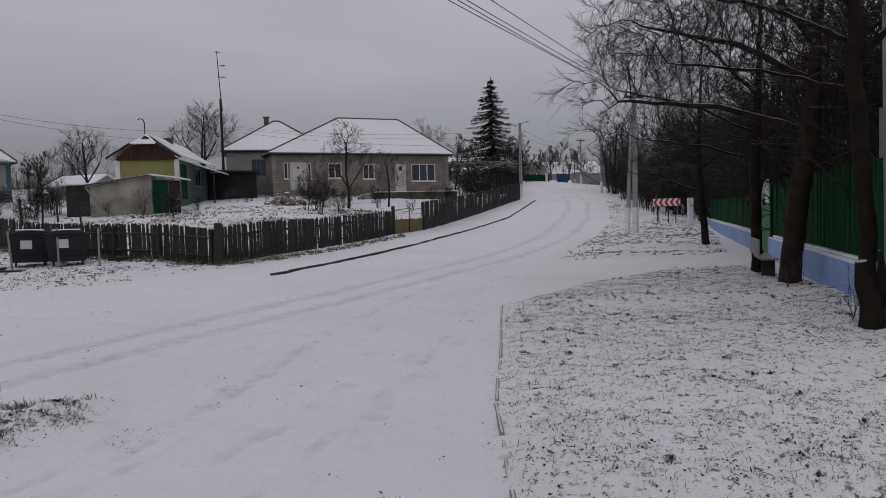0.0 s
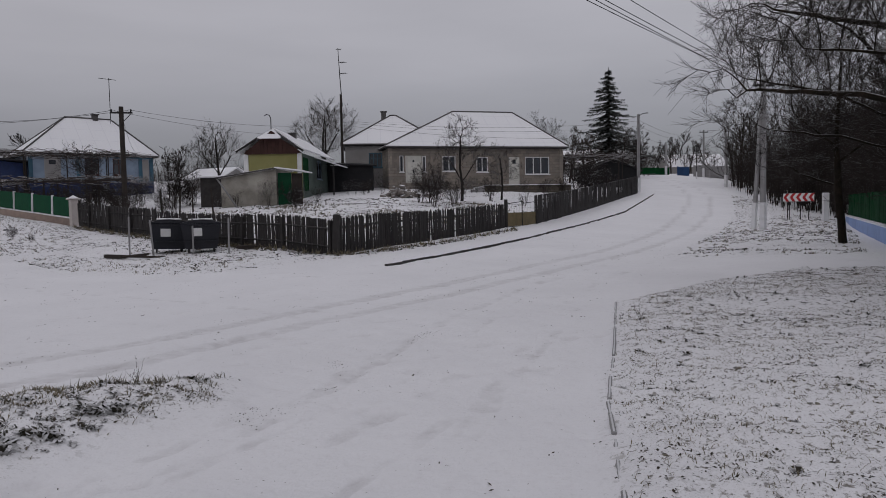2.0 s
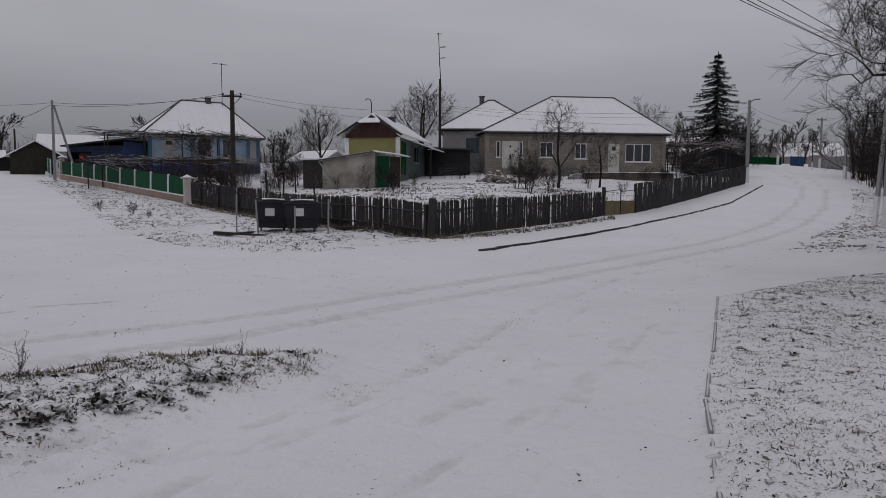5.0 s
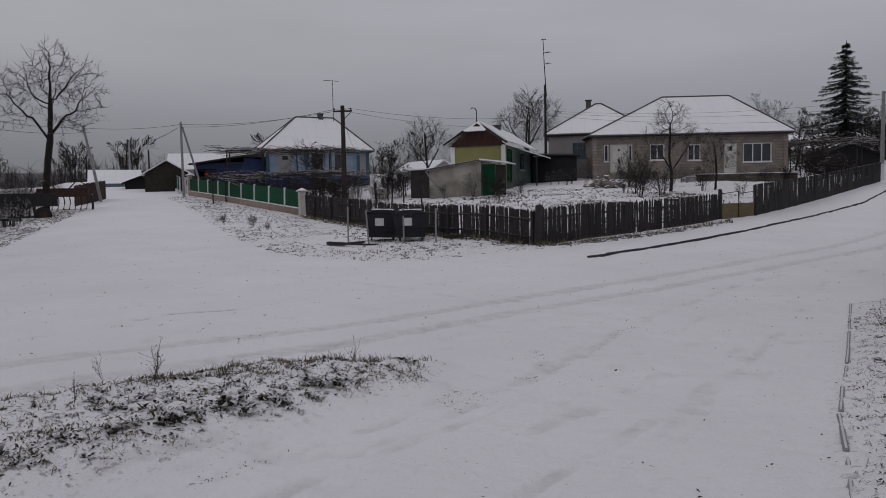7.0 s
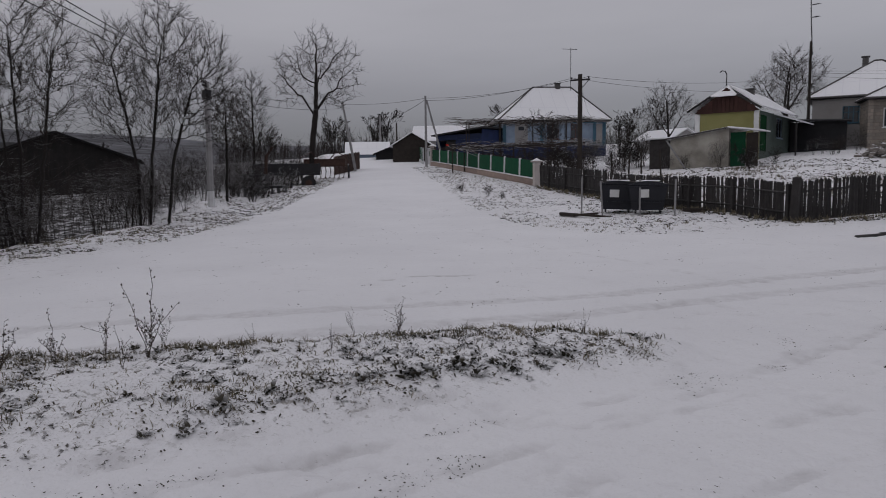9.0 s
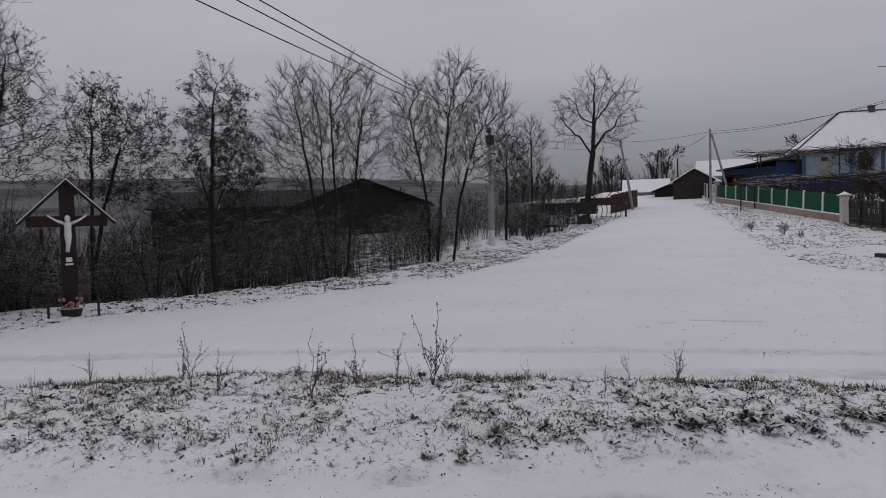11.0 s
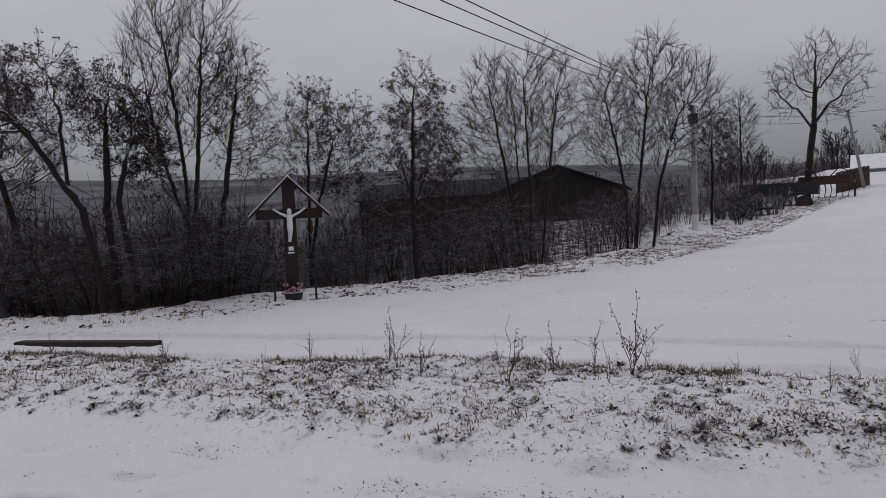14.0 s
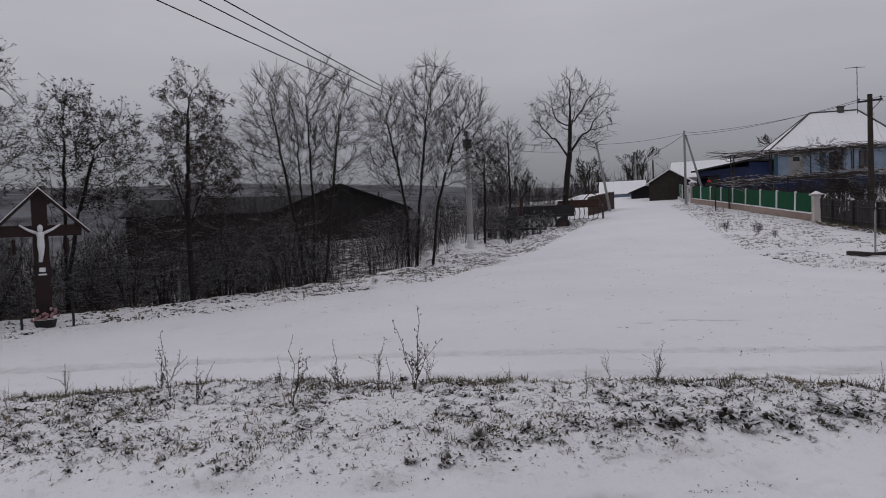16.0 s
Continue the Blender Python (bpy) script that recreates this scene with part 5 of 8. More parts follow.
def wayside_cross():
    x, y = -14.55, -1.19
    c = thing("wayside_cross", pose(x, y, on(x, y) + 0.05, 0, 0, 94.7), "brown-red wooden wayside cross under a small gabled roof", "cross")
    part("upright", Shape().box(-0.125, 0.125, -0.07, 0.07, -0.3, 2.42, bevel=0.012), CROSS, c)
    part("cross_beam", Shape().box(-0.66, 0.66, -0.055, 0.055, 1.62, 1.82, bevel=0.012), CROSS, c)
    for sx in (-1, 1):
        part("roof_board", Shape().slab([(0, -0.16, 2.48), (0, 0.16, 2.48), (sx * 0.80, 0.16, 1.68), (sx * 0.80, -0.16, 1.68)][:: -sx], 0.035), CROSS, c)
        part("roof_snow", Shape().slab([(0, -0.15, 2.50), (0, 0.15, 2.50), (sx * 0.80, 0.15, 1.70), (sx * 0.80, -0.15, 1.70)][:: -sx], 0.014), SNOW, c)
        part("brace", Shape().tube([(sx * 0.42, 0, 1.58), (sx * 0.42, 0, 1.32)], 0.03, 4), CROSS, c)
    part("emblem", Shape().box(-0.05, 0.05, -0.085, -0.071, 0.98, 1.06, bevel=0.01).box(-0.065, 0.065, -0.083, -0.072, 0.92, 0.95), LIME, c, "small pale emblem")
    st = thing("crucifix_figure", pose(x, y, on(x, y) + 0.05, 0, 0, 94.7), "white painted crucifix figure fixed to the cross", "statue")
    f = Shape()
    f.tube([(-0.02, -0.1, 1.16), (0.0, -0.11, 1.32), (0.0, -0.12, 1.45), (0.0, -0.12, 1.60), (0, -0.12, 1.70)], [0.03, 0.042, 0.062, 0.055, 0.072], 8)
    f.tube([(0, -0.13, 1.69), (0.0, -0.14, 1.73), (0.0, -0.14, 1.79), (0, -0.14, 1.83)], [0.025, 0.045, 0.045, 0.015], 8)
    for sx in (-1, 1):
        f.tube([(sx * 0.06, -0.12, 1.68), (sx * 0.19, -0.12, 1.74), (sx * 0.32, -0.09, 1.83)], [0.032, 0.024, 0.016], 6)
    part("figure", f, LIME, st, flat=False)
    w = thing("flower_wreath", pose(x, y, on(x, y) + 0.05, 0, 0, 94.7), "faded artificial flowers at the foot of the cross", "flowers")
    fl = Shape()
    for i in range(26):
        q, r = rng.uniform(0, 6.28), rng.uniform(0.05, 0.24)
        px, py, pz = r * math.cos(q), -0.2 + 0.5 * r * math.sin(q), 0.12 + rng.uniform(0, 0.2)
        fl.tube([(px, py, pz - 0.03), (px, py, pz), (px, py, pz + 0.03)], [0.012, 0.03, 0.015], 6)
    part("blossoms", fl, ROSE, w)
    part("pot", Shape().tube([(0, -0.2, 0.0), (0, -0.2, 0.14)], [0.16, 0.2], 10), DARK_STEEL, w)
    for dx in (-0.36, 0.44):
        s = thing("iron_stake", pose(x, y, on(x, y) + 0.03, 0, 0, 94.7) @ Matrix.Translation((dx, -0.35, 0)), "short dark iron stake in front of the cross", "post", "stakes")
        part("stake", Shape().tube([(0, 0, -0.1), (0, 0, 0.62)], 0.025, 6), DARK_STEEL, s)


wayside_cross()


# ---- farm machines and far buildings ----
def farm_trailer():
    t = thing("farm_trailer", pose(-40.6, 26.6, on(-40.6, 26.6) - 0.25, 0, 0, 55), "dark high-sided farm trailer standing on the bank", "trailer")
    part("bed", Shape().box(-2.2, 2.2, -1.0, 1.0, 1.0, 1.15, bevel=0.02), DARK_STEEL, t)
    for y in (-1.0, 0.94):
        part("side", Shape().box(-2.2, 2.2, y, y + 0.06, 1.16, 1.75, bevel=0.01), DARK_STEEL, t)
        for i in range(5):
            part("stanchion", Shape().box(-2.15 + i * 1.05, -2.05 + i * 1.05, y - 0.05, y - 0.002, 1.0, 1.8), DARK_STEEL, t)
    for x in (-2.2, 2.14):
        part("end", Shape().box(x, x + 0.06, -0.93, 0.93, 1.16, 1.7), DARK_STEEL, t)
    for x in (-1.4, 1.4):
        for y in (-0.95, 0.95):
            w = part("wheel", Shape().tube([(x, y - 0.12, 0.48), (x, y + 0.12, 0.48)], 0.48, 16), DARK_STEEL, t)
            part("rim", Shape().tube([(x, y - 0.14, 0.48), (x, y + 0.14, 0.48)], 0.22, 12), RUST, w)
    d = thing("seed_drill", pose(-42.2, 30.9, on(-42.2, 30.9), 0, 0, 50), "rusty red seed drill with bent pipes and iron wheels", "farm machine")
    part("hopper", Shape().slab([(-1.5, -0.4, 1.5), (1.5, -0.4, 1.5), (1.5, 0.4, 1.5), (-1.5, 0.4, 1.5)], 0.55), RUST, d)
    for x in (-1.7, 1.7):
        w = part("wheel", Shape().tube([(x + 0.0, 0.55 * math.cos(q), 0.55 + 0.55 * math.sin(q)) for q in (2 * math.pi * i / 18 for i in range(19))], 0.06, 5), DARK_STEEL, d)
        for i in range(5):
            part("spoke", Shape().tube([(x, 0, 0.55), (x, 0.52 * math.cos(i * 1.257), 0.55 + 0.52 * math.sin(i * 1.257))], 0.025, 4), DARK_STEEL, w)
    for i in range(9):
        x = -1.3 + i * 0.33
        part("pipe", Shape().tube([(x, -0.3, 1.0), (x + 0.1, -0.7, 0.6), (x, -0.8, 0.1)], 0.035, 4), RUST, d)
    for s in (-1, 1):
        part("hoop", Shape().tube([(s * 0.4, -0.5, 1.5), (s * 0.9, -0.9, 2.0), (s * 1.6, -1.2, 1.6), (s * 1.9, -1.3, 0.9)], 0.04, 5), RUST, d)
    h = thing("harrow", pose(-36.4, 21.9, on(-36.4, 21.9), 0, 0, 45), "black iron harrow with an upright lift arm", "farm machine")
    part("frame", Shape().tube([(-1.5, -0.8, 0.6), (1.5, -0.8, 0.6), (1.5, 0.8, 0.6), (-1.5, 0.8, 0.6), (-1.5, -0.8, 0.6)], 0.07, 5), DARK_STEEL, h)
    part("engine_block", Shape().box(-0.9, 0.5, -0.5, 0.5, 0.65, 1.35, bevel=0.08), DARK_STEEL, h)
    part("arm", Shape().tube([(0.4, 0, 1.3), (0.5, 0, 2.4), (0.9, 0, 2.9)], [0.12, 0.1, 0.08], 6), RUST, h)
    for i in range(8):
        part("disc", Shape().tube([(-1.4 + i * 0.4, 0.6, 0.3), (-1.37 + i * 0.4, 0.6, 0.3)], 0.32, 12), DARK_STEEL, h)
    a, b = (-45.2, 34.0), (-49.0, 39.6)
    f = thing("rusty_fence", pose(a[0], a[1], on(*a)), "rust-brown board fence at the top of the lane", "fence", "yard fences")
    ang = math.degrees(math.atan2(b[1] - a[1], b[0] - a[0]))
    me = Shape().box(-0.1, 0.1, -0.015, 0.015, -0.2, 1.5).mesh("board", RUST)
    for i in range(30):
        x, y = along(a, b, i / 29)
        part("board", me, None, f, at=pose(x - a[0], y - a[1], on(x, y) - on(*a) + rng.uniform(-0.05, 0.05), 0, rng.gauss(0, 1), ang))


def gabled(name, x, y, ang, w, d, z0, ze, zr, wall, label, roof=None, category="house"):
    h = thing(name, pose(x, y, 0, 0, 0, ang), label, category)
    part("wall", Shape().add([(-w / 2, -d / 2, z0), (w / 2, -d / 2, z0), (w / 2, d / 2, z0), (-w / 2, d / 2, z0), (-w / 2, -d / 2, ze), (w / 2, -d / 2, ze), (w / 2, d / 2, ze), (-w / 2, d / 2, ze), (0, -d / 2, zr - 0.05), (0, d / 2, zr - 0.05)],
                             [(3, 2, 1, 0), (0, 1, 5, 8, 4), (2, 3, 7, 9, 6), (1, 2, 6, 5), (3, 0, 4, 7), (5, 6, 9, 8), (7, 4, 8, 9)]), wall, h)
    k = 0.35 * (zr - ze) / (w / 2)
    for s in (-1, 1):
        pts = [(0, -d / 2 - 0.3, zr), (s * (w / 2 + 0.35), -d / 2 - 0.3, ze - k), (s * (w / 2 + 0.35), d / 2 + 0.3, ze - k), (0, d / 2 + 0.3, zr)]
        part("roof_slope", roof_uv(Shape().slab([(p_[0], p_[1], p_[2] + 0.06) for p_ in (pts if s < 0 else pts[::-1])][::-1], 0.09).mesh("roof_slope", roof or ROOF_SNOW)), None, h)
    return h


farm_trailer()
gabled("barn", -47.0, 15.0, 66, 8.0, 9.0, -5.0, 2.9, 4.4, mat("grey_barn_boards", (0.02, 0.018, 0.018), 0.9, 0.4, 2, 30, 0.3), "large dark barn below the road bank", mat("dark_barn_roof", (0.018, 0.018, 0.02), 0.9, 0.3, 2, 20, 0.2), "barn")
gabled("barn", -50.5, 7.2, 160, 7.0, 11.0, -6.5, 2.9, 4.0, bpy.data.materials["grey_barn_boards"], "low dark outbuilding beside the barn", bpy.data.materials["dark_barn_roof"], "barn")
g_ = gabled("lane_house", -69.0, 57.2, 140, 4.6, 5.0, 3.0, 4.7, 6.1, SKY_PAINT, "far pale blue house at the lane's end under snow")
gabled("lane_barn", -55.0, 52.2, 40, 4.0, 6.5, 2.4, 5.0, 6.2, POLE_WOOD, "dark wooden outbuilding with a snowed gable roof", category="shed")
gabled("lane_house", -61.5, 62.6, 130, 6.5, 6.0, 3.4, 6.1, 7.9, GREY_PLASTER, "far grey house with a snowed gable roof")
gabled("lane_shed", -61.6, 54.2, 50, 3.0, 4.0, 3.0, 4.4, 5.0, TAR, "low dark tarred shed beside the lane", TAR, "shed")
gabled("bend_house", 22.0, 121.0, 100, 7.0, 9.0, 5.0, 7.6, 9.6, GREY_PLASTER, "far grey house beyond the bend under snow")
gabled("bend_house", 6.0, 128.0, 80, 8.0, 12.0, 5.0, 9.0, 11.4, GREY_PLASTER, "far grey house behind bare trees")
gabled("wood_shed", 5.2, 73.5, 10, 5.0, 5.0, 2.0, 5.0, 6.0, TAR, "dark wooden shed behind the road fence", TAR, "shed")
gabled("garden_shed", -30.5, 60.5, 70, 3.2, 4.5, 2.4, 4.8, 5.6, GREY_PLASTER, "small pale garden shed with a snowed roof", category="shed")
for a, b, material, label, n, hh in (((11.2, 101.5), (15.3, 99.2), DARK_GREEN, "far green metal fence at the bend", 3, 0.9), ((16.2, 98.2), (17.5, 97.1), mat("bright_blue_gate", (0.012, 0.05, 0.14), 0.6, 0.2), "far bright blue gate at the bend", 2, 1.1), ((18.0, 96.6), (26.0, 88.0), CONCRETE, "far grey slab fence at the bend", 5, 1.4)):
    f = thing("slab_fence", pose(a[0], a[1], on(*a)), label, "fence", "yard fences")
    ang = math.degrees(math.atan2(b[1] - a[1], b[0] - a[0]))
    L = math.hypot(b[0] - a[0], b[1] - a[1])
    for i in range(n):
        x, y = along(a, b, i / n)
        part("panel", Shape().box(0.03, L / n - 0.03, -0.04, 0.04, -0.4, hh), material, f, at=pose(x - a[0], y - a[1], on(x, y) - on(*a), 0, 0, ang))
        part("post", Shape().box(-0.06, 0.06, -0.07, 0.07, -0.4, hh + 0.1), material, f, at=pose(x - a[0], y - a[1], on(x, y) - on(*a), 0, 0, ang))
r_ = thing("rubble_pile", pose(-11.0, 49.2, on(-11.0, 49.2)), "heap of snowed stone blocks in the yard", "rubble", kind="stuff")
rs = Shape()
for i in range(60):
    px, py = rng.gauss(0, 0.75), rng.gauss(0, 0.6)
    pz = max(0, 0.85 - 0.5 * math.hypot(px, py)) * rng.random()
    rs.box(-0.2, 0.2, -0.1, 0.1, -0.09, 0.09, pose(px, py, pz, rng.uniform(-25, 25), rng.uniform(-25, 25), rng.uniform(0, 180)), 0.02)
part("stones", rs, mat("snowed_rubble", (0.2, 0.18, 0.165), 0.95, 0.3, 5, 30, 0.4, snow=0.95, snow_edge=(0.5, 0.8)), r_)


# ---- trees and brush ----
def grow(seed, height, r, style):
    """A bare tree: tapered, forking branches. Returns the wood, the twigs and the twig ends."""
    g = random.Random(seed)
    wood, twigs, tips = Shape(), Shape(), []
    bias = Vector(style.get("bias", (0, 0, 0)))

    def branch(p, d, length, rad, level):
        k = max(3, min(8, int(length / 0.35) + 2)) if level < 2 else (1 if level > 2 and level == style["levels"] else 3 if level < 3 and style["levels"] > 2 else 2)
        pts, rads, dirs = [p], [rad], [d]
        for i in range(k):
            wander = Vector((g.gauss(0, 1), g.gauss(0, 1), g.gauss(0, 0.7))) * (style["wander"] * (0.5 + 0.25 * level) if level else style.get("wander0", style["wander"] * 0.5))
            d = (d + wander + Vector((0, 0, style["up"] * (0.3 if level == 0 else 1))) / k + bias * (0.35 / k if level in (1, 2) else 0)).normalized()
            p = p + d * (length / k)
            pts.append(p)
            dirs.append(d)
            rads.append(rad * (1 - (i + 1) / k * (0.75 if level else 0.6)))
        shape = wood if level < 2 else twigs
        shape.tube(pts, [max(q, style["min_r"]) for q in rads], (8 if style["min_r"] < 0.009 else 5, 4 if style["levels"] < 4 else 5, 3, 3, 3)[level], caps=False)
        if level >= style["levels"]:
            tips.append(pts[-1])
            return
        n = style["kids"][level]
        n = max(1, int(round(n * g.uniform(0.75, 1.25))))
        for i in range(n):
            u = style["first"] + (1 - style["first"]) * ((i + g.random()) / n) if level == 0 else 0.2 + 0.8 * (i + g.random()) / n
            j = min(k - 1, int(u * k))
            q = pts[j].lerp(pts[j + 1], u * k - j)
            side = dirs[j + 1].cross(Vector((g.gauss(0, 1), g.gauss(0, 1), g.gauss(0, 1)))).normalized()
            a = radians(g.uniform(*style["angle"]))
            nd = (dirs[j + 1] * math.cos(a) + side * math.sin(a)).normalized()
            branch(q, nd, length * style["ratio"][level] * g.uniform(0.65, 1.2) * (1.15 - 0.5 * u), max(rads[min(j + 1, k)] * style.get("thin", 0.5), style["min_r"]), level + 1)

    lean = style.get("lean", (0, 0))
    stems = style.get("stems", 1)
    for s in range(stems):
        q = 2 * math.pi * s / max(1, stems) + g.random()
        o = 0.12 * (stems > 1)
        d = Vector((lean[0] + (0.16 * math.cos(q) if stems > 1 else 0), lean[1] + (0.16 * math.sin(q) if stems > 1 else 0), 1)).normalized()
        branch(Vector((o * math.cos(q), o * math.sin(q), -0.25)), d, height * style["trunk"] * g.uniform(0.85, 1.05), r * (1 if stems == 1 else 0.75), 0)
    return wood, twigs, tips


UPRIGHT = dict(wander=0.07, up=0.35, levels=3, kids=(12, 9, 8), first=0.3, angle=(28, 60), ratio=(0.5, 0.48, 0.5), trunk=0.74, min_r=0.004)
BROOM = dict(wander=0.05, up=0.4, levels=3, kids=(9, 9, 7), first=0.3, angle=(18, 42), ratio=(0.5, 0.45, 0.5), trunk=0.66, min_r=0.004, stems=2)
FRUIT = dict(wander=0.14, up=0.25, levels=4, kids=(9, 8, 6, 3), first=0.25, angle=(28, 60), ratio=(0.85, 0.55, 0.5, 0.55), trunk=0.6, min_r=0.008)
FAR = dict(wander=0.08, up=0.3, levels=3, kids=(7, 5, 4), first=0.25, angle=(22, 52), ratio=(0.5, 0.55, 0.6), trunk=0.66, min_r=0.02, stems=2)
THICK = dict(wander=0.09, up=0.3, levels=3, kids=(9, 6, 4), first=0.1, angle=(25, 60), ratio=(0.45, 0.5, 0.55), trunk=0.74, min_r=0.013)
BUSH = dict(wander=0.12, up=0.1, levels=2, kids=(6, 4), first=0.2, angle=(20, 55), ratio=(0.5, 0.5), trunk=0.8, min_r=0.006, stems=7)


def leaf_bits(tips, seed, count, size):
    """Dry leaves and seed bunches hanging at the twig ends."""
    g = random.Random(seed)
    s = Shape()
    for i in range(count):
        p = Vector(g.choice(tips)) + Vector((g.gauss(0, 0.09), g.gauss(0, 0.09), g.gauss(-0.03, 0.09)))
        a = Vector((g.gauss(0, 1), g.gauss(0, 1), g.gauss(0, 1))).normalized() * size * g.uniform(0.5, 1.2)
        b = Vector((g.gauss(0, 1), g.gauss(0, 1), g.gauss(0, 1))).normalized() * size * g.uniform(0.3, 0.8)
        s.add([p - a, p - b * 0.6, p + a, p + b], [(0, 1, 2, 3)])
    return s


STOCK = {}


def tree(x, y, height, r, style, seed, label, bark=None, leaves=0, leaf_size=0.05, turn=0.0, sink=0.0, category="tree", group="bare trees", name="bare_tree"):
    key = (id(style), seed, leaves, bark.name if bark else "")
    if key not in STOCK:
        wood, twigs, tips = grow(seed, height, r, style)
        STOCK[key] = (wood.mesh("trunk", TRUNK if bark is None else bark, False), twigs.mesh("crown", bark or BARK, False), leaf_bits(tips, seed, leaves, leaf_size).mesh("dry_leaves", LEAF) if leaves else None, height)
    trunk, crown, dry, h0 = STOCK[key]
    t = thing(name, pose(x, y, on(x, y) - sink, 0, 0, turn), label, category, group)
    t.scale = (height / h0,) * 3
    part("trunk", trunk, None, t)
    part("crown", crown, None, t)
    if dry:
        part("dry_leaves", dry, None, t)
    return t


def styled(base, **more):
    return {**base, **more}


def colonise(seed, stems, blobs, count, step, up, sway):
    """Branches that grow from the stems into the crown's volume. Returns the nodes and the parent of each."""
    g = np.random.RandomState(seed)
    size = np.array([b[3] * b[4] * b[5] for b in blobs])
    pick = g.choice(len(blobs), count, p=size / size.sum())
    way = g.normal(0, 1, (count, 3))
    way /= np.linalg.norm(way, axis=1)[:, None]
    B = np.array(blobs)[pick]
    aim = B[:, :3] + way * B[:, 3:] * (g.uniform(0, 1, count) ** 0.42)[:, None]
    nodes, parent = [], []
    main = 0
    for stem in stems:
        last = -1
        if nodes:
            last = int(np.argmin(np.linalg.norm(np.array(nodes) - np.array(stem[0]), axis=1)))
            main = main or len(nodes)
        for p, q in zip(stem, stem[1:]):
            p, q = np.array(p, float), np.array(q, float)
            for u in np.arange(0, 1, step / max(step, np.linalg.norm(q - p))):
                nodes.append(p + (q - p) * u + g.normal(0, 0.012, 3))
                parent.append(last)
                last = len(nodes) - 1
    main = main or len(nodes)
    P = np.array(nodes)
    parent, kids = list(parent), np.zeros(60000, int)
    d = np.linalg.norm(aim[:, None] - P[None], axis=2)
    near, dist = d.argmin(1), d.min(1)
    for _ in range(130):
        live = dist > step * 1.25
        aim, near, dist = aim[live], near[live], dist[live]
        if len(aim) == 0 or len(P) > 9000:
            break
        pull = np.zeros((len(P), 3))
        np.add.at(pull, near, (aim - P[near]) / dist[:, None])
        src = np.unique(near)
        src = src[kids[src] < 4]
        if len(src) == 0:
            break
        w = pull[src] / (np.linalg.norm(pull[src], axis=1)[:, None] + 1e-9) + np.array([0, 0, up]) + g.normal(0, sway, (len(src), 3))
        w /= np.linalg.norm(w, axis=1)[:, None]
        fresh = P[src] + w * step
        kids[src] += 1
        k = len(P)
        P = np.concatenate([P, fresh])
        parent += src.tolist()
        d = np.linalg.norm(aim[:, None] - fresh[None], axis=2)
        j = d.argmin(1)
        better = d[np.arange(len(aim)), j] < dist
        near, dist = np.where(better, k + j, near), np.where(better, d[np.arange(len(aim)), j], dist)
    return P, np.array(parent), main


def prisms(p, q, r0, r1):
    """Three-sided tapering twigs from p to q."""
    d = q - p
    d = d / (np.linalg.norm(d, axis=1)[:, None] + 1e-9)
    a = np.cross(d, np.where(np.abs(d[:, 2:3]) < 0.9, [[0.0, 0.0, 1.0]], [[1.0, 0.0, 0.0]]))
    a /= np.linalg.norm(a, axis=1)[:, None] + 1e-9
    c = np.cross(d, a)
    v = []
    for o, r in ((p, r0), (q, r1)):
        for k in range(3):
            f = 2 * math.pi * k / 3 + 0.5
            v.append(o + (a * math.cos(f) + c * math.sin(f)) * np.reshape(r, (-1, 1)))
    v = np.stack(v, 1).reshape(-1, 3)
    i = np.arange(len(p))[:, None] * 6
    f = np.concatenate([i + np.array([k, (k + 1) % 3, 3 + (k + 1) % 3, 3 + k]) for k in range(3)])
    return v, f


def quads_mesh(name, v, f, material):
    me = bpy.data.meshes.new(name)
    me.vertices.add(len(v))
    me.vertices.foreach_set("co", np.asarray(v, np.float32).ravel())
    me.loops.add(f.size)
    me.loops.foreach_set("vertex_index", f.ravel().astype(np.int32))
    me.polygons.add(len(f))
    me.polygons.foreach_set("loop_start", np.arange(0, f.size, 4, dtype=np.int32))
    me.update(calc_edges=True)
    me.materials.append(material)
    return me


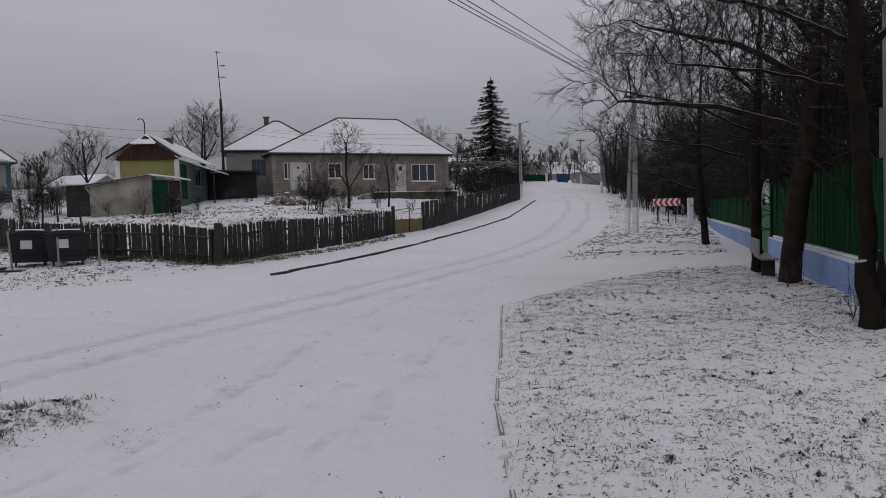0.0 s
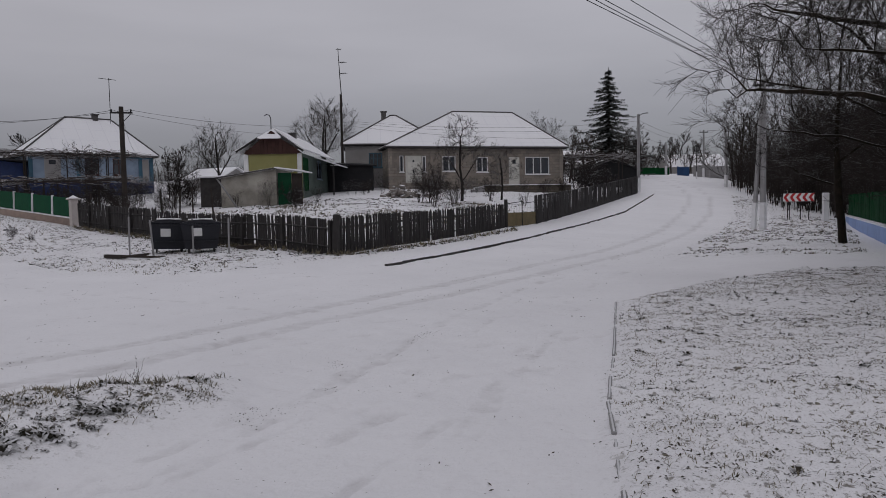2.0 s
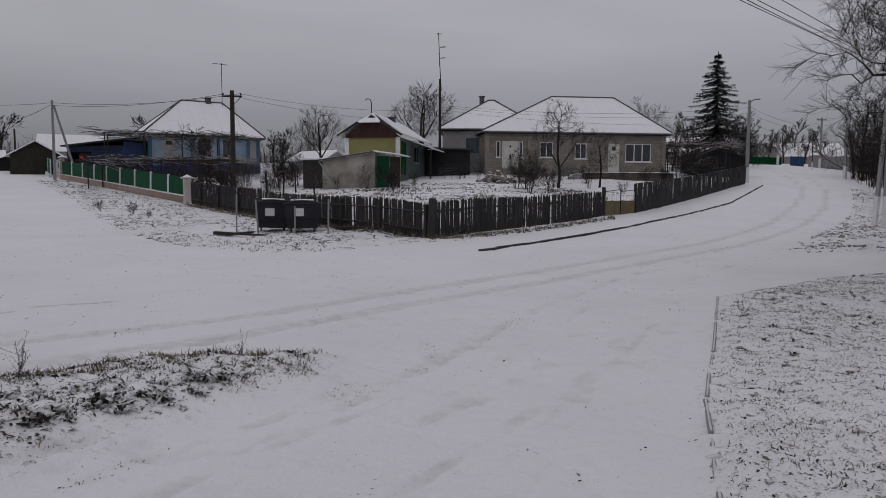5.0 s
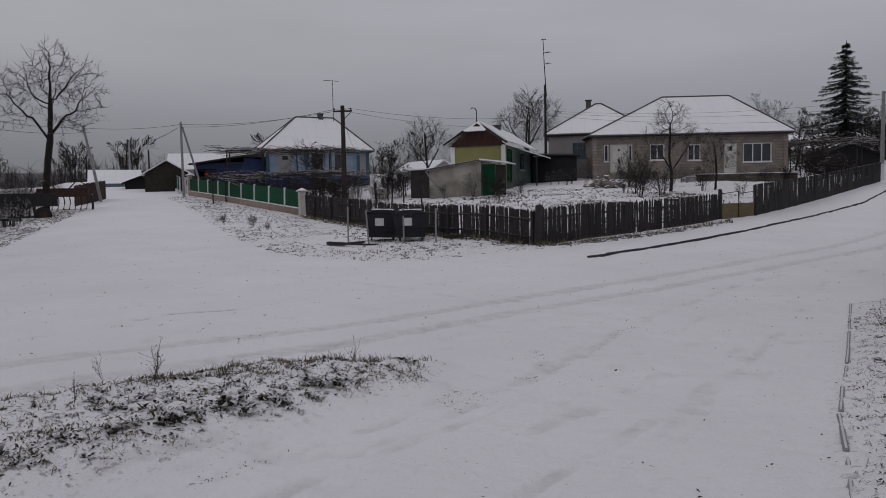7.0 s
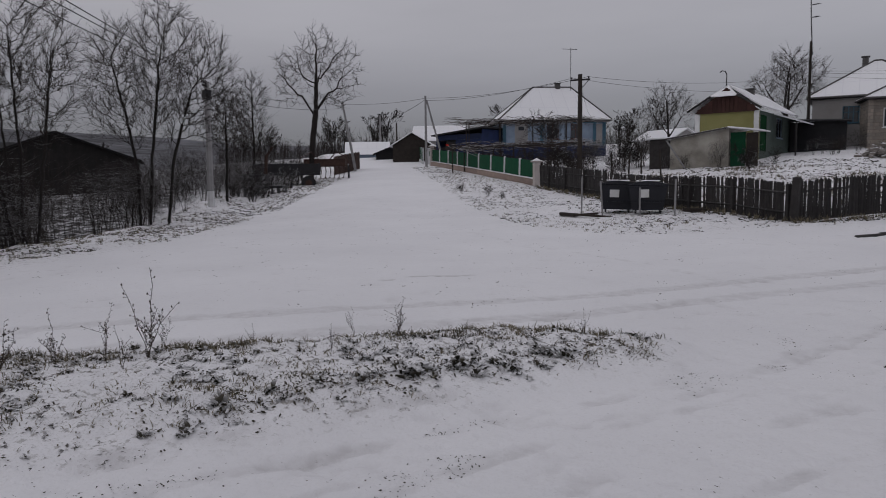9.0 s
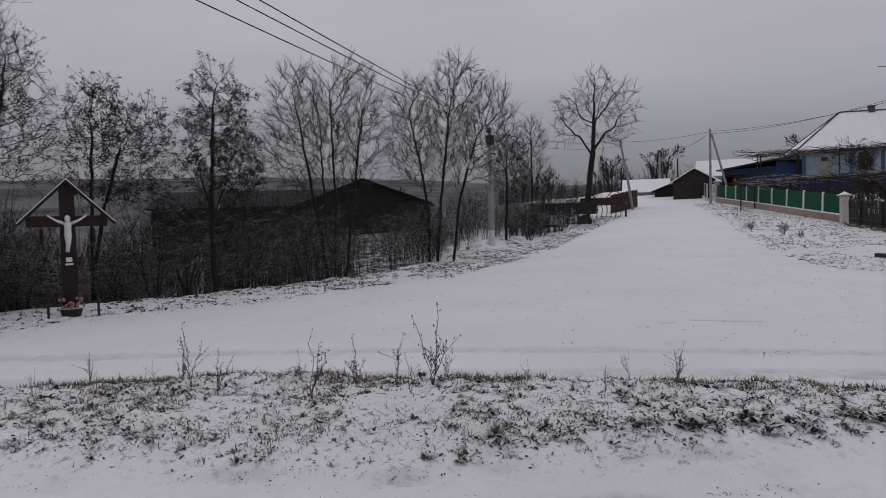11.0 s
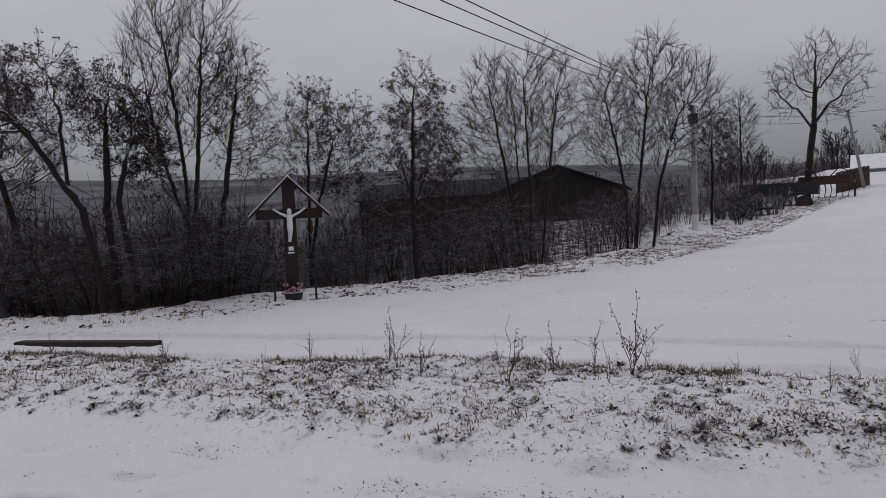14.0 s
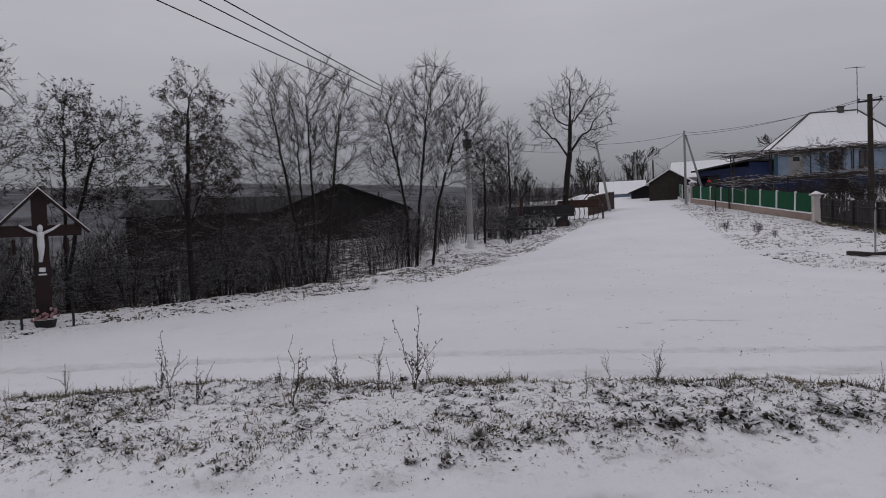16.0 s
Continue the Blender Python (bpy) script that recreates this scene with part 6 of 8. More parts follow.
def crown_meshes(seed, stems, blobs, count, r, step=0.2, up=0.2, sway=0.22, tip=0.006, twig=0.45, twigs=4, bunches=0, leaf=0.035, bark=None, fine=None, limb=1.0):
    """Trunk and limbs, twigs, and dry leaves of one tree with the crown that the blobs outline."""
    g = np.random.RandomState(seed + 500)
    P, parent, main = colonise(seed, stems, blobs, count, step, up, sway)
    n = len(P)
    load, child = np.zeros(n), [[] for _ in range(n)]
    for i in range(n - 1, -1, -1):
        load[i] = max(load[i], 1)
        if parent[i] >= 0:
            load[parent[i]] += load[i]
            child[parent[i]].append(i)
    power = math.log(r / tip) / math.log(max(load.max(), 3))
    rad = tip * load ** power
    if limb < 1:
        side = np.arange(n) >= main
        rad = np.where(side, tip * load ** (math.log(max(r * limb / tip, 1.5)) / math.log(max(load[side].max(), 3))), rad)
    wood = Shape()
    thick = rad > max(0.016, 2.2 * tip)
    for i in range(n):
        if not thick[i] or (parent[i] >= 0 and max(child[parent[i]], key=lambda c: rad[c]) == i):
            continue
        path, rr, k = ([P[parent[i]]], [rad[i]], i) if parent[i] >= 0 else ([], [], i)
        while True:
            path.append(P[k])
            rr.append(rad[k])
            nxt = [c for c in child[k] if thick[c]]
            if not nxt:
                break
            k = max(nxt, key=lambda c: rad[c])
        if parent[i] < 0:
            rr = [q * (1 + 0.5 * math.exp(-j * step / 0.25)) for j, q in enumerate(rr)]
        if len(path) > 1:
            wood.tube(path, rr, 8 if rr[0] > 0.06 else 5, caps=False)
    thin = np.array([i for i in range(n) if parent[i] >= 0 and not thick[i]])
    out = [prisms(P[parent[thin]], P[thin], np.minimum(rad[parent[thin]], rad[thin] * 1.35), rad[thin])]
    ends = np.repeat(np.array([i for i in thin if load[i] <= 2.5 or g.uniform() < 0.22]), twigs)
    d0 = P[ends] - P[parent[ends]]
    d0 = d0 / np.linalg.norm(d0, axis=1)[:, None] + g.normal(0, 0.42, (len(ends), 3)) + np.array([0, 0, up * 0.6])
    d0 /= np.linalg.norm(d0, axis=1)[:, None]
    ln = (twig * g.uniform(0.35, 1.1, len(ends)))[:, None]
    p0 = P[ends]
    p1 = p0 + d0 * ln * 0.5
    p2 = p1 + (d0 + g.normal(0, 0.2, d0.shape) + np.array([0, 0, 0.12])) * ln * 0.5
    p3 = p1 + (d0 + g.normal(0, 0.55, d0.shape)) * ln * 0.38
    out += [prisms(p0, p1, tip * 0.8, tip * 0.62), prisms(p1, p2, tip * 0.62, tip * 0.4), prisms(p1, p3, tip * 0.55, tip * 0.36)]
    v, f, k = [], [], 0
    for vv, ff in out:
        v.append(vv)
        f.append(ff + k)
        k += len(vv)
    meshes = [wood.mesh("trunk", bark or TRUNK, False), quads_mesh("crown", np.concatenate(v), np.concatenate(f), fine or TWIG)]
    if bunches:
        tips = np.concatenate([p2, p3])
        c = np.repeat(tips[g.randint(0, len(tips), bunches)], 8, 0) + g.normal(0, leaf * 1.1, (bunches * 8, 3))
        a = g.normal(0, 1, c.shape)
        b = g.normal(0, 1, c.shape)
        a *= (leaf * g.uniform(0.5, 1.2, len(c)) / np.linalg.norm(a, axis=1))[:, None]
        b *= (leaf * g.uniform(0.3, 0.7, len(c)) / np.linalg.norm(b, axis=1))[:, None]
        lv = np.stack([c - a, c - b * 0.6, c + a, c + b], 1).reshape(-1, 3)
        meshes.append(quads_mesh("dry_leaves", lv, np.arange(len(lv)).reshape(-1, 4), LEAF))
    return meshes


def crowned_tree(x, y, label, *args, sink=0.05, group="bare trees", **more):
    """Stands facing the junction: its own x axis runs across the line of sight from there."""
    t = thing("bare_tree", pose(x, y, on(x, y) - sink, 0, 0, math.degrees(math.atan2(-x, y))), label, "tree", group)
    for me in crown_meshes(*args, **more):
        part(me.name.split(".")[0], me, None, t)
    return t


# trees along the valley bank
S1, S2 = styled(UPRIGHT), styled(UPRIGHT, kids=(14, 8, 6), angle=(25, 55))
DARKER = dict(bark=BARK_DARK, tip=0.0062)
crowned_tree(-14.0, -4.64, "crooked bare locust tree leaning over the bank", 201, [[(0, 0, -0.3), (-0.08, 0, 1.0), (-0.3, 0, 2.2), (-0.75, 0.1, 2.95), (-1.1, 0.1, 3.6)], [(-0.5, 0.05, 2.6), (-0.55, 0, 3.6)]],
             [(-1.15, 0.1, 4.2, 1.0, 1.0, 0.85), (-2.0, 0.1, 3.7, 0.9, 1.0, 0.6), (-0.6, 0, 4.6, 0.6, 0.7, 0.5)], 714, 0.066, bunches=930, leaf=0.033, up=0.02, sway=0.3, **DARKER)
crowned_tree(-14.57, -4.64, "bare locust tree with dark seed pods on the bank", 202, [[(0, 0, -0.3), (0.05, 0, 1.2), (-0.05, 0, 2.4), (0.02, 0, 3.6), (0.05, 0, 4.3)]],
             [(0.05, 0, 4.3, 0.62, 0.7, 0.8), (0.5, 0.1, 3.6, 0.7, 0.6, 0.7)], 561, 0.066, bunches=780, leaf=0.033, up=0.08, sway=0.28, **DARKER)
crowned_tree(-14.61, -4.16, "thin bare locust tree on the bank", 203, [[(0, 0, -0.3), (-0.12, 0, 1.2), (-0.3, 0.05, 2.4), (-0.1, 0, 3.4)]],
             [(0.0, 0, 3.7, 0.6, 0.6, 0.9), (0.35, 0, 3.0, 0.5, 0.6, 0.5)], 442, 0.055, bunches=570, leaf=0.033, up=0.1, sway=0.28, **DARKER)
crowned_tree(-15.39, -3.24, "tall bare ash with several upright stems", 204, [[(0, 0, -0.3), (-0.05, 0, 1.2), (-0.12, 0.1, 3.0), (-0.35, 0.1, 5.6)], [(-0.05, 0, 1.2), (0.16, -0.1, 3.0), (0.35, -0.1, 5.4)], [(-0.06, 0, 1.5), (-0.55, 0, 3.4), (-0.8, 0, 4.8)]],
             [(0.0, 0, 5.1, 1.2, 1.1, 2.1), (-0.7, 0, 4.6, 0.65, 0.8, 1.7)], 1054, 0.07, up=0.75, sway=0.16, twig=0.6, tip=0.006, bark=BARK)
crowned_tree(-15.85, -2.85, "tall slim bare tree with dry seed bunches", 205, [[(0, 0, -0.3), (0.05, 0, 1.5), (0.3, 0, 3.0), (0.55, 0, 4.6), (0.62, 0, 5.3)]],
             [(0.55, 0, 4.2, 0.7, 0.7, 1.5), (0.95, 0, 3.4, 0.55, 0.6, 0.9)], 731, 0.058, bunches=630, leaf=0.029, up=0.35, sway=0.22, tip=0.006, bark=BARK)
crowned_tree(-17.71, -0.99, "bare tree with dry leaves behind the cross", 206, [[(0, 0, -0.3), (0.02, 0, 2.0), (0.1, 0, 4.4)], [(0.02, 0, 1.2), (0.3, 0, 2.6), (0.75, 0, 4.3)]],
             [(0.15, 0, 4.4, 0.75, 0.8, 1.15), (1.05, 0, 4.0, 0.75, 0.8, 1.1), (0.5, 0, 3.1, 1.1, 0.8, 0.5)], 816, 0.058, bunches=1350, leaf=0.033, up=0.25, sway=0.25, **DARKER)
crowned_tree(-17.67, 1.63, "bushy bare tree with many dry seed bunches", 207, [[(0, 0, -0.3), (0.0, 0, 1.6), (0.04, 0, 3.2), (0.12, 0, 4.9)], [(0.0, 0, 1.7), (0.45, 0, 3.3)], [(0.0, 0, 2.0), (-0.3, 0, 3.4)]],
             [(0.15, 0, 4.2, 0.75, 0.8, 1.35), (0.3, 0, 3.2, 1.0, 0.9, 0.95)], 850, 0.066, bunches=1725, leaf=0.033, up=0.2, sway=0.25, **DARKER)
crowned_tree(-19.95, 5.08, "many-stemmed bare ash on the bank", 208, [[(0, 0, -0.3), (-0.3, 0, 1.8), (-0.6, 0, 3.6), (-0.9, 0, 5.4)], [(0.1, 0.1, 0.0), (0.2, 0, 2.4), (0.1, 0, 5.4)], [(0.25, 0, 0.0), (-0.1, 0.1, 1.5), (-0.2, 0.1, 5.0)], [(0.4, -0.1, 0.0), (0.7, 0, 2.4), (1.0, 0, 4.8)]],
             [(-0.7, 0, 4.4, 1.1, 1.0, 2.0), (0.6, 0, 4.5, 1.1, 1.0, 2.0)], 1873, 0.066, bunches=240, leaf=0.028, up=0.5, sway=0.18, twig=0.55, tip=0.0072, bark=BARK)
crowned_tree(-25.06, 10.29, "tall many-stemmed bare ash near the pole", 209, [[(0, 0, -0.3), (0.0, 0, 2.0), (-0.3, 0, 4.0), (-0.7, 0, 6.0)], [(0.3, 0.1, 0.0), (0.5, 0, 2.6), (0.9, 0, 6.0)], [(0.9, 0, 0.0), (1.2, 0.1, 2.5), (2.0, 0.1, 5.2)]],
             [(-0.3, 0, 5.0, 1.3, 1.3, 2.3), (1.1, 0, 5.3, 1.3, 1.3, 2.6), (2.3, 0, 5.0, 1.2, 1.2, 2.2)], 2218, 0.082, bunches=240, leaf=0.032, step=0.24, up=0.5, sway=0.18, twig=0.65, tip=0.0090, bark=BARK)
crowned_tree(-31.6, 17.2, "small bare tree with dry leaves beside the pole", 210, [[(0, 0, -0.3), (0.1, 0, 2.2), (0.1, 0, 4.2)]], [(0.1, 0, 4.0, 0.95, 0.9, 1.5), (0.5, 0, 3.2, 0.8, 0.8, 0.8)], 612, 0.062, bunches=630, leaf=0.041, up=0.2, tip=0.008, bark=BARK)
crowned_tree(-41.4, 24.6, "slim bare poplar beyond the pole", 211, [[(0, 0, -0.3), (0.05, 0, 3.0), (0.0, 0, 7.0)]], [(0.0, 0, 5.4, 1.1, 1.0, 2.6), (0.1, 0, 3.6, 1.3, 1.0, 1.3)], 714, 0.078, step=0.28, up=0.6, sway=0.16, twig=0.8, tip=0.011, bark=BARK)
crowned_tree(-16.3, -6.9, "bare locust tree lower on the slope", 212, [[(0, 0, -0.3), (-0.1, 0, 2.0), (-0.5, 0, 4.0)]], [(-0.6, 0, 4.9, 0.9, 0.9, 1.0), (0.1, 0, 4.1, 0.9, 0.9, 0.8)], 561, 0.062, bunches=630, leaf=0.033, up=0.1, sway=0.28, **DARKER)
crowned_tree(-14.17, -5.46, "pale leaning sapling at the bank's edge", 213, [[(0, 0, -0.2), (-0.25, 0, 0.8), (-0.6, 0, 1.6)]], [(-0.6, 0, 1.6, 0.5, 0.4, 0.45), (-0.2, 0, 1.2, 0.4, 0.3, 0.3)], 102, 0.016, step=0.16, up=0.1, tip=0.006, bark=BARK_DARK)
for i, (x, y, top, st, seed, lv) in enumerate(((-25.5, 1.5, 3.4, S1, 18, 900), (-24.5, -4.5, 3.3, S2, 15, 1300), (-23.4, -2.4, 3.0, BROOM, 19, 0), (-22.8, 2.6, 2.9, S2, 16, 1700), (-30.0, 6.5, 3.2, S2, 12, 1200), (-23.5, -9.5, 3.6, S1, 18, 900), (-20.2, -6.8, 2.6, S2, 16, 1700), (-27.5, 4.4, 3.0, BROOM, 19, 0))):
    tree(x, y, top - on(x, y), 0.08, st, seed, "bare tree lower on the slope", BARK if i % 2 else BARK_DARK, lv, 0.055, turn=rng.uniform(0, 360), sink=0.05)
crowned_tree(-42.6, 29.9, "large bare walnut tree at the top of the lane", 214, [[(0, 0, -0.4), (0.12, 0, 1.8), (0.3, 0, 3.6), (0.5, 0, 5.0), (0.6, 0, 7.4)], [(0.45, 0, 4.7), (-0.6, 0, 6.4)], [(0.5, 0, 5.0), (1.6, 0.2, 6.6)]],
             [(-0.9, 0, 7.8, 1.5, 1.4, 1.9), (0.7, 0, 8.8, 1.7, 1.6, 2.2), (2.2, 0.2, 7.8, 1.6, 1.5, 1.8), (1.6, 0, 6.0, 1.9, 1.5, 0.7), (-1.5, 0, 6.2, 1.0, 1.2, 0.7), (2.9, 0, 9.4, 0.8, 0.9, 0.8)], 731, 0.203, step=0.34, up=0.02, sway=0.26, twig=0.75, twigs=3, tip=0.013, bark=BARK)

# brush on the slope
BR = [styled(BUSH, stems=6 + i) for i in range(4)]


def shrub_stock(seed):
    """Arching stems that spread from one root into a net of fine twigs."""
    g = random.Random(seed)
    stems = []
    for k in range(6):
        q, d = 6.28 * k / 6 + g.uniform(-0.4, 0.4), g.uniform(0.25, 0.8)
        c, sn = math.cos(q), math.sin(q)
        stems.append([(0.05 * c, 0.05 * sn, -0.2), (0.4 * d * c, 0.4 * d * sn, 0.7), (d * c, d * sn, g.uniform(1.2, 1.7))])
    return crown_meshes(seed, stems, [(0, 0, 1.5, 1.0, 1.0, 0.9), (0.5, 0.2, 0.9, 0.8, 0.8, 0.5)], 300, 0.03, step=0.15, up=0.15, sway=0.3, tip=0.0042, twig=0.36, twigs=3, bark=BRUSH, fine=BRUSH)


SHRUBS = [shrub_stock(400 + i) for i in range(5)]
for i in range(120):
    k = 1 + 8.4 * rng.random()
    j = min(9, int(k))
    bx, by = along(BANK[j], BANK[min(j + 1, 10)], k - j)
    off = 0.7 + abs(rng.gauss(0, 2.6))
    x, y = bx - off * 0.85, by - off * 0.1 + rng.gauss(0, 0.8) + (off * 0.4 if j > 5 else 0)
    t = thing("bare_shrub", pose(x, y, on(x, y), 0, 0, rng.uniform(0, 360)), "leafless thicket shrub with snow along its twigs", "shrub", "bank shrubs")
    t.scale = (rng.uniform(0.55, 1.15),) * 3
    for me in SHRUBS[i % 5]:
        part(me.name.split(".")[0], me, None, t)

# trees by the roadside fence
ROADSIDE = dict(sway=0.15, tip=0.0058, twigs=5, limb=0.36, group="roadside trees")
crowned_tree(5.62, 9.2, "dark roadside tree with snow on its low limbs", 301, [[(0, 0, -0.3), (-0.05, 0, 1.4), (-0.2, 0, 3.2), (-0.2, 0, 5.0), (-0.1, 0, 6.4)], [(-0.2, 0, 3.1), (-1.3, 0, 3.5), (-2.8, 0, 3.8)], [(-0.2, 0, 3.4), (0.8, 0, 4.6)], [(-0.2, 0, 3.7), (-1.2, 0.3, 4.4), (-2.6, 0.3, 4.9)], [(-0.2, 0, 4.2), (-1.0, -0.3, 5.2), (-2.0, -0.3, 5.9)]],
             [(-1.2, 0, 4.4, 1.5, 1.3, 0.8), (-0.8, 0.2, 5.6, 1.7, 1.5, 1.1), (0.8, 0, 5.0, 1.3, 1.4, 1.4), (-2.8, 0, 4.1, 1.2, 0.5, 0.5), (-2.1, 0, 4.5, 1.5, 1.0, 0.8), (-2.8, 0.2, 5.2, 1.1, 0.6, 0.5)], 1350, 0.105, step=0.22, up=0.16, twig=0.5, **ROADSIDE)
crowned_tree(6.66, 13.61, "thick leaning roadside tree with spreading bare limbs", 302, [[(0, 0, -0.3), (0.2, 0, 1.6), (0.42, 0, 3.2), (0.6, 0, 5.6), (0.7, 0, 7.0)], [(0.4, 0, 3.0), (-1.2, 0, 3.6), (-3.2, 0, 3.9)], [(0.3, 0, 2.2), (1.2, 0, 2.6), (1.9, 0, 3.1)], [(0.5, 0, 3.9), (-0.8, 0.2, 4.8), (-2.6, 0.2, 5.4)], [(0.5, 0, 4.6), (-0.4, -0.2, 6.0), (-1.6, -0.2, 6.9)], [(0.5, 0, 3.5), (1.6, 0, 4.6)]],
             [(-1.4, 0, 4.3, 1.9, 1.5, 1.0), (-0.8, 0, 5.9, 2.2, 1.7, 1.4), (1.6, 0, 5.0, 1.5, 1.5, 1.8), (1.4, 0, 3.0, 1.0, 0.8, 0.5), (-3.4, 0, 4.2, 1.3, 0.6, 0.6), (-2.0, 0, 4.9, 1.9, 1.5, 1.3), (-3.2, 0.2, 5.6, 1.2, 0.7, 0.6)], 1650, 0.19, step=0.25, up=0.16, twig=0.6, **ROADSIDE)
crowned_tree(7.03, 15.7, "straight roadside tree with long limbs over the road", 303, [[(0, 0, -0.3), (-0.03, 0, 2.6), (0.05, 0, 4.4), (0.1, 0, 6.8)], [(-0.03, 0, 2.6), (-1.1, 0, 3.0), (-2.8, 0, 3.3)], [(0.0, 0, 3.2), (-1.4, 0.2, 4.0), (-3.2, 0.2, 4.5)], [(0.05, 0, 4.0), (-1.0, -0.2, 5.2), (-2.2, -0.2, 6.0)]],
             [(-1.6, 0, 3.6, 1.9, 1.3, 0.9), (-1.2, 0, 5.2, 2.1, 1.6, 1.3), (0.5, 0, 5.6, 1.6, 1.6, 1.8), (-3.3, 0, 3.5, 1.2, 0.5, 0.5), (-2.0, 0, 4.9, 1.9, 1.4, 1.3), (-3.2, 0.2, 4.9, 1.2, 0.6, 0.5)], 1450, 0.115, step=0.25, up=0.16, twig=0.6, **ROADSIDE)
crowned_tree(10.41, 27.6, "roadside tree before the green fence", 304, [[(0, 0, -0.3), (-0.2, 0, 1.6), (-0.3, 0, 3.6), (-0.2, 0, 6.8)], [(-0.25, 0, 2.2), (-1.6, 0, 2.7)], [(-0.3, 0, 3.0), (1.2, 0, 4.2)], [(-0.3, 0, 3.6), (-1.8, 0, 5.0)]],
             [(-1.4, 0, 3.4, 2.0, 1.5, 1.2), (-0.4, 0, 5.6, 2.3, 1.8, 1.8), (1.2, 0, 4.0, 1.4, 1.2, 1.4)], 800, 0.135, step=0.32, up=0.15, twig=0.8, **{**ROADSIDE, "tip": 0.008})
EDGE_Y, EDGE_X = (12, 20, 48, 55, 66, 75, 90), (7.0, 9.5, 18.4, 16.2, 16.6, 17.6, 20.6)
for i in range(136):
    u = rng.random() if i < 44 else rng.uniform(0.5, 1.15)
    x, y = 8.2 + 14.5 * u + rng.uniform(0.3, 6), 13 + 58 * u + rng.gauss(0, 2)
    if x < 6.6 + (y - 11.9) * 0.315 + 0.8 and y < 50:
        x = 6.6 + (y - 11.9) * 0.315 + rng.uniform(1.0, 4.0)
    sd = 90 + i % 4
    if i >= 80:
        y = rng.uniform(11, 30) if i < 122 else rng.uniform(56, 92)
        x = 0
    x = max(x, float(np.interp(y, EDGE_Y, EDGE_X)) + rng.uniform(0.4, 4.5))
    tree(x, y, rng.uniform(7.5, 10.0) * (1.2 if y > 45 else 1), 0.12, THICK, sd, "bare tree crowded behind the roadside fence", THICKET, 260, 0.07, turn=rng.uniform(0, 360), group="thicket trees")
for i in range(9):
    y = rng.uniform(8.5, 19)
    tree(5.9 + (y - 7.4) * 0.315 + rng.uniform(1.2, 5.5), y, rng.uniform(6.5, 9.5), 0.1, THICK, 90 + i % 4, "bare tree crowded behind the roadside fence", THICKET, 260, 0.07, turn=rng.uniform(0, 360), group="thicket trees")
for i in range(75):
    y = rng.uniform(16, 90)
    x = float(np.interp(y, EDGE_Y, EDGE_X)) + rng.uniform(0.3, 5)
    tree(x, y, rng.uniform(2.4, 5.0), 0.03, BR[i % 4], 40 + i % 4, "leafless thicket shrub behind the fence", THICKET, turn=rng.uniform(0, 360), category="shrub", group="thicket shrubs", name="bare_shrub")

for x, y, h in ((-36.5, 23.4, 1.7), (-38.3, 25.2, 1.9), (-40.0, 26.8, 1.6), (-37.6, 22.4, 2.0), (-35.0, 21.4, 1.8), (-39.4, 24.0, 1.8), (-33.6, 19.8, 1.7)):
    tree(x, y, h, 0.028, BR[int(h * 10) % 4], 40 + int(h * 10) % 4, "leafless shrub before the farm machinery", BARK_DARK, turn=rng.uniform(0, 360), category="shrub", group="bank shrubs", name="bare_shrub")

# garden trees
FR = styled(FRUIT)
for x, y, h, seed, lab in ((-31.8, 44.9, 6.0, 62, "bare fruit tree before the blue house"),
                           (-23.4, 86.9, 8.6, 62, "bare tree behind the grey house"), (-0.6, 95.0, 9.8, 61, "large bare tree behind the stone house"),
                           (9.6, 99.5, 8.4, 62, "bare tree beyond the spruce"), (-29.8, 42.4, 2.4, 63, "low bare shrub by the picket fence"), (-27.8, 40.6, 1.8, 63, "low bare shrub by the picket fence"), (-14.4, 37.8, 1.7, 63, "low bare shrub by the annexe"), (2.6, 58.5, 3.2, 63, "bare shrub behind the road fence"), (4.5, 62.5, 3.6, 62, "bare shrub behind the road fence"),
                           (-24.2, 42.0, 2.6, 63, "bare climbing shrub against the annexe wall"), (-33.5, 62.0, 5.6, 61, "bare tree behind the blue house")):
    tree(x, y, h, 0.012 * h + 0.02, FR, seed, lab, BARK, 260, 0.05, turn=rng.uniform(0, 360), group="garden trees")
GARDEN = dict(bark=BARK, fine=BRUSH, group="garden trees", limb=0.5)
crowned_tree(-6.3, 47.6, "bare apple tree with a few dry leaves in the yard", 501, [[(0, 0, -0.3), (0.05, 0, 1.2), (-0.1, 0, 2.4), (0.0, 0, 4.6)], [(0.0, 0, 1.3), (0.9, 0, 2.6)], [(0.0, 0, 1.5), (-0.9, 0, 3.0)]],
             [(0.0, 0, 4.2, 1.2, 1.2, 1.8), (1.1, 0, 3.0, 0.9, 1.0, 1.1), (-0.9, 0, 3.2, 0.9, 1.0, 1.2)], 430, 0.1, step=0.28, up=0.25, sway=0.25, twig=0.55, tip=0.0095, bunches=120, leaf=0.05, **GARDEN)
crowned_tree(-3.8, 50.0, "small bare fruit tree before the stone house", 502, [[(0, 0, -0.3), (0.1, 0, 1.0), (0.0, 0, 2.8)]], [(0.0, 0, 2.7, 1.2, 1.1, 1.3), (0.7, 0, 2.0, 0.9, 0.9, 0.7)], 300, 0.07, step=0.26, up=0.2, sway=0.25, twig=0.5, tip=0.0095, bunches=80, leaf=0.05, **GARDEN)
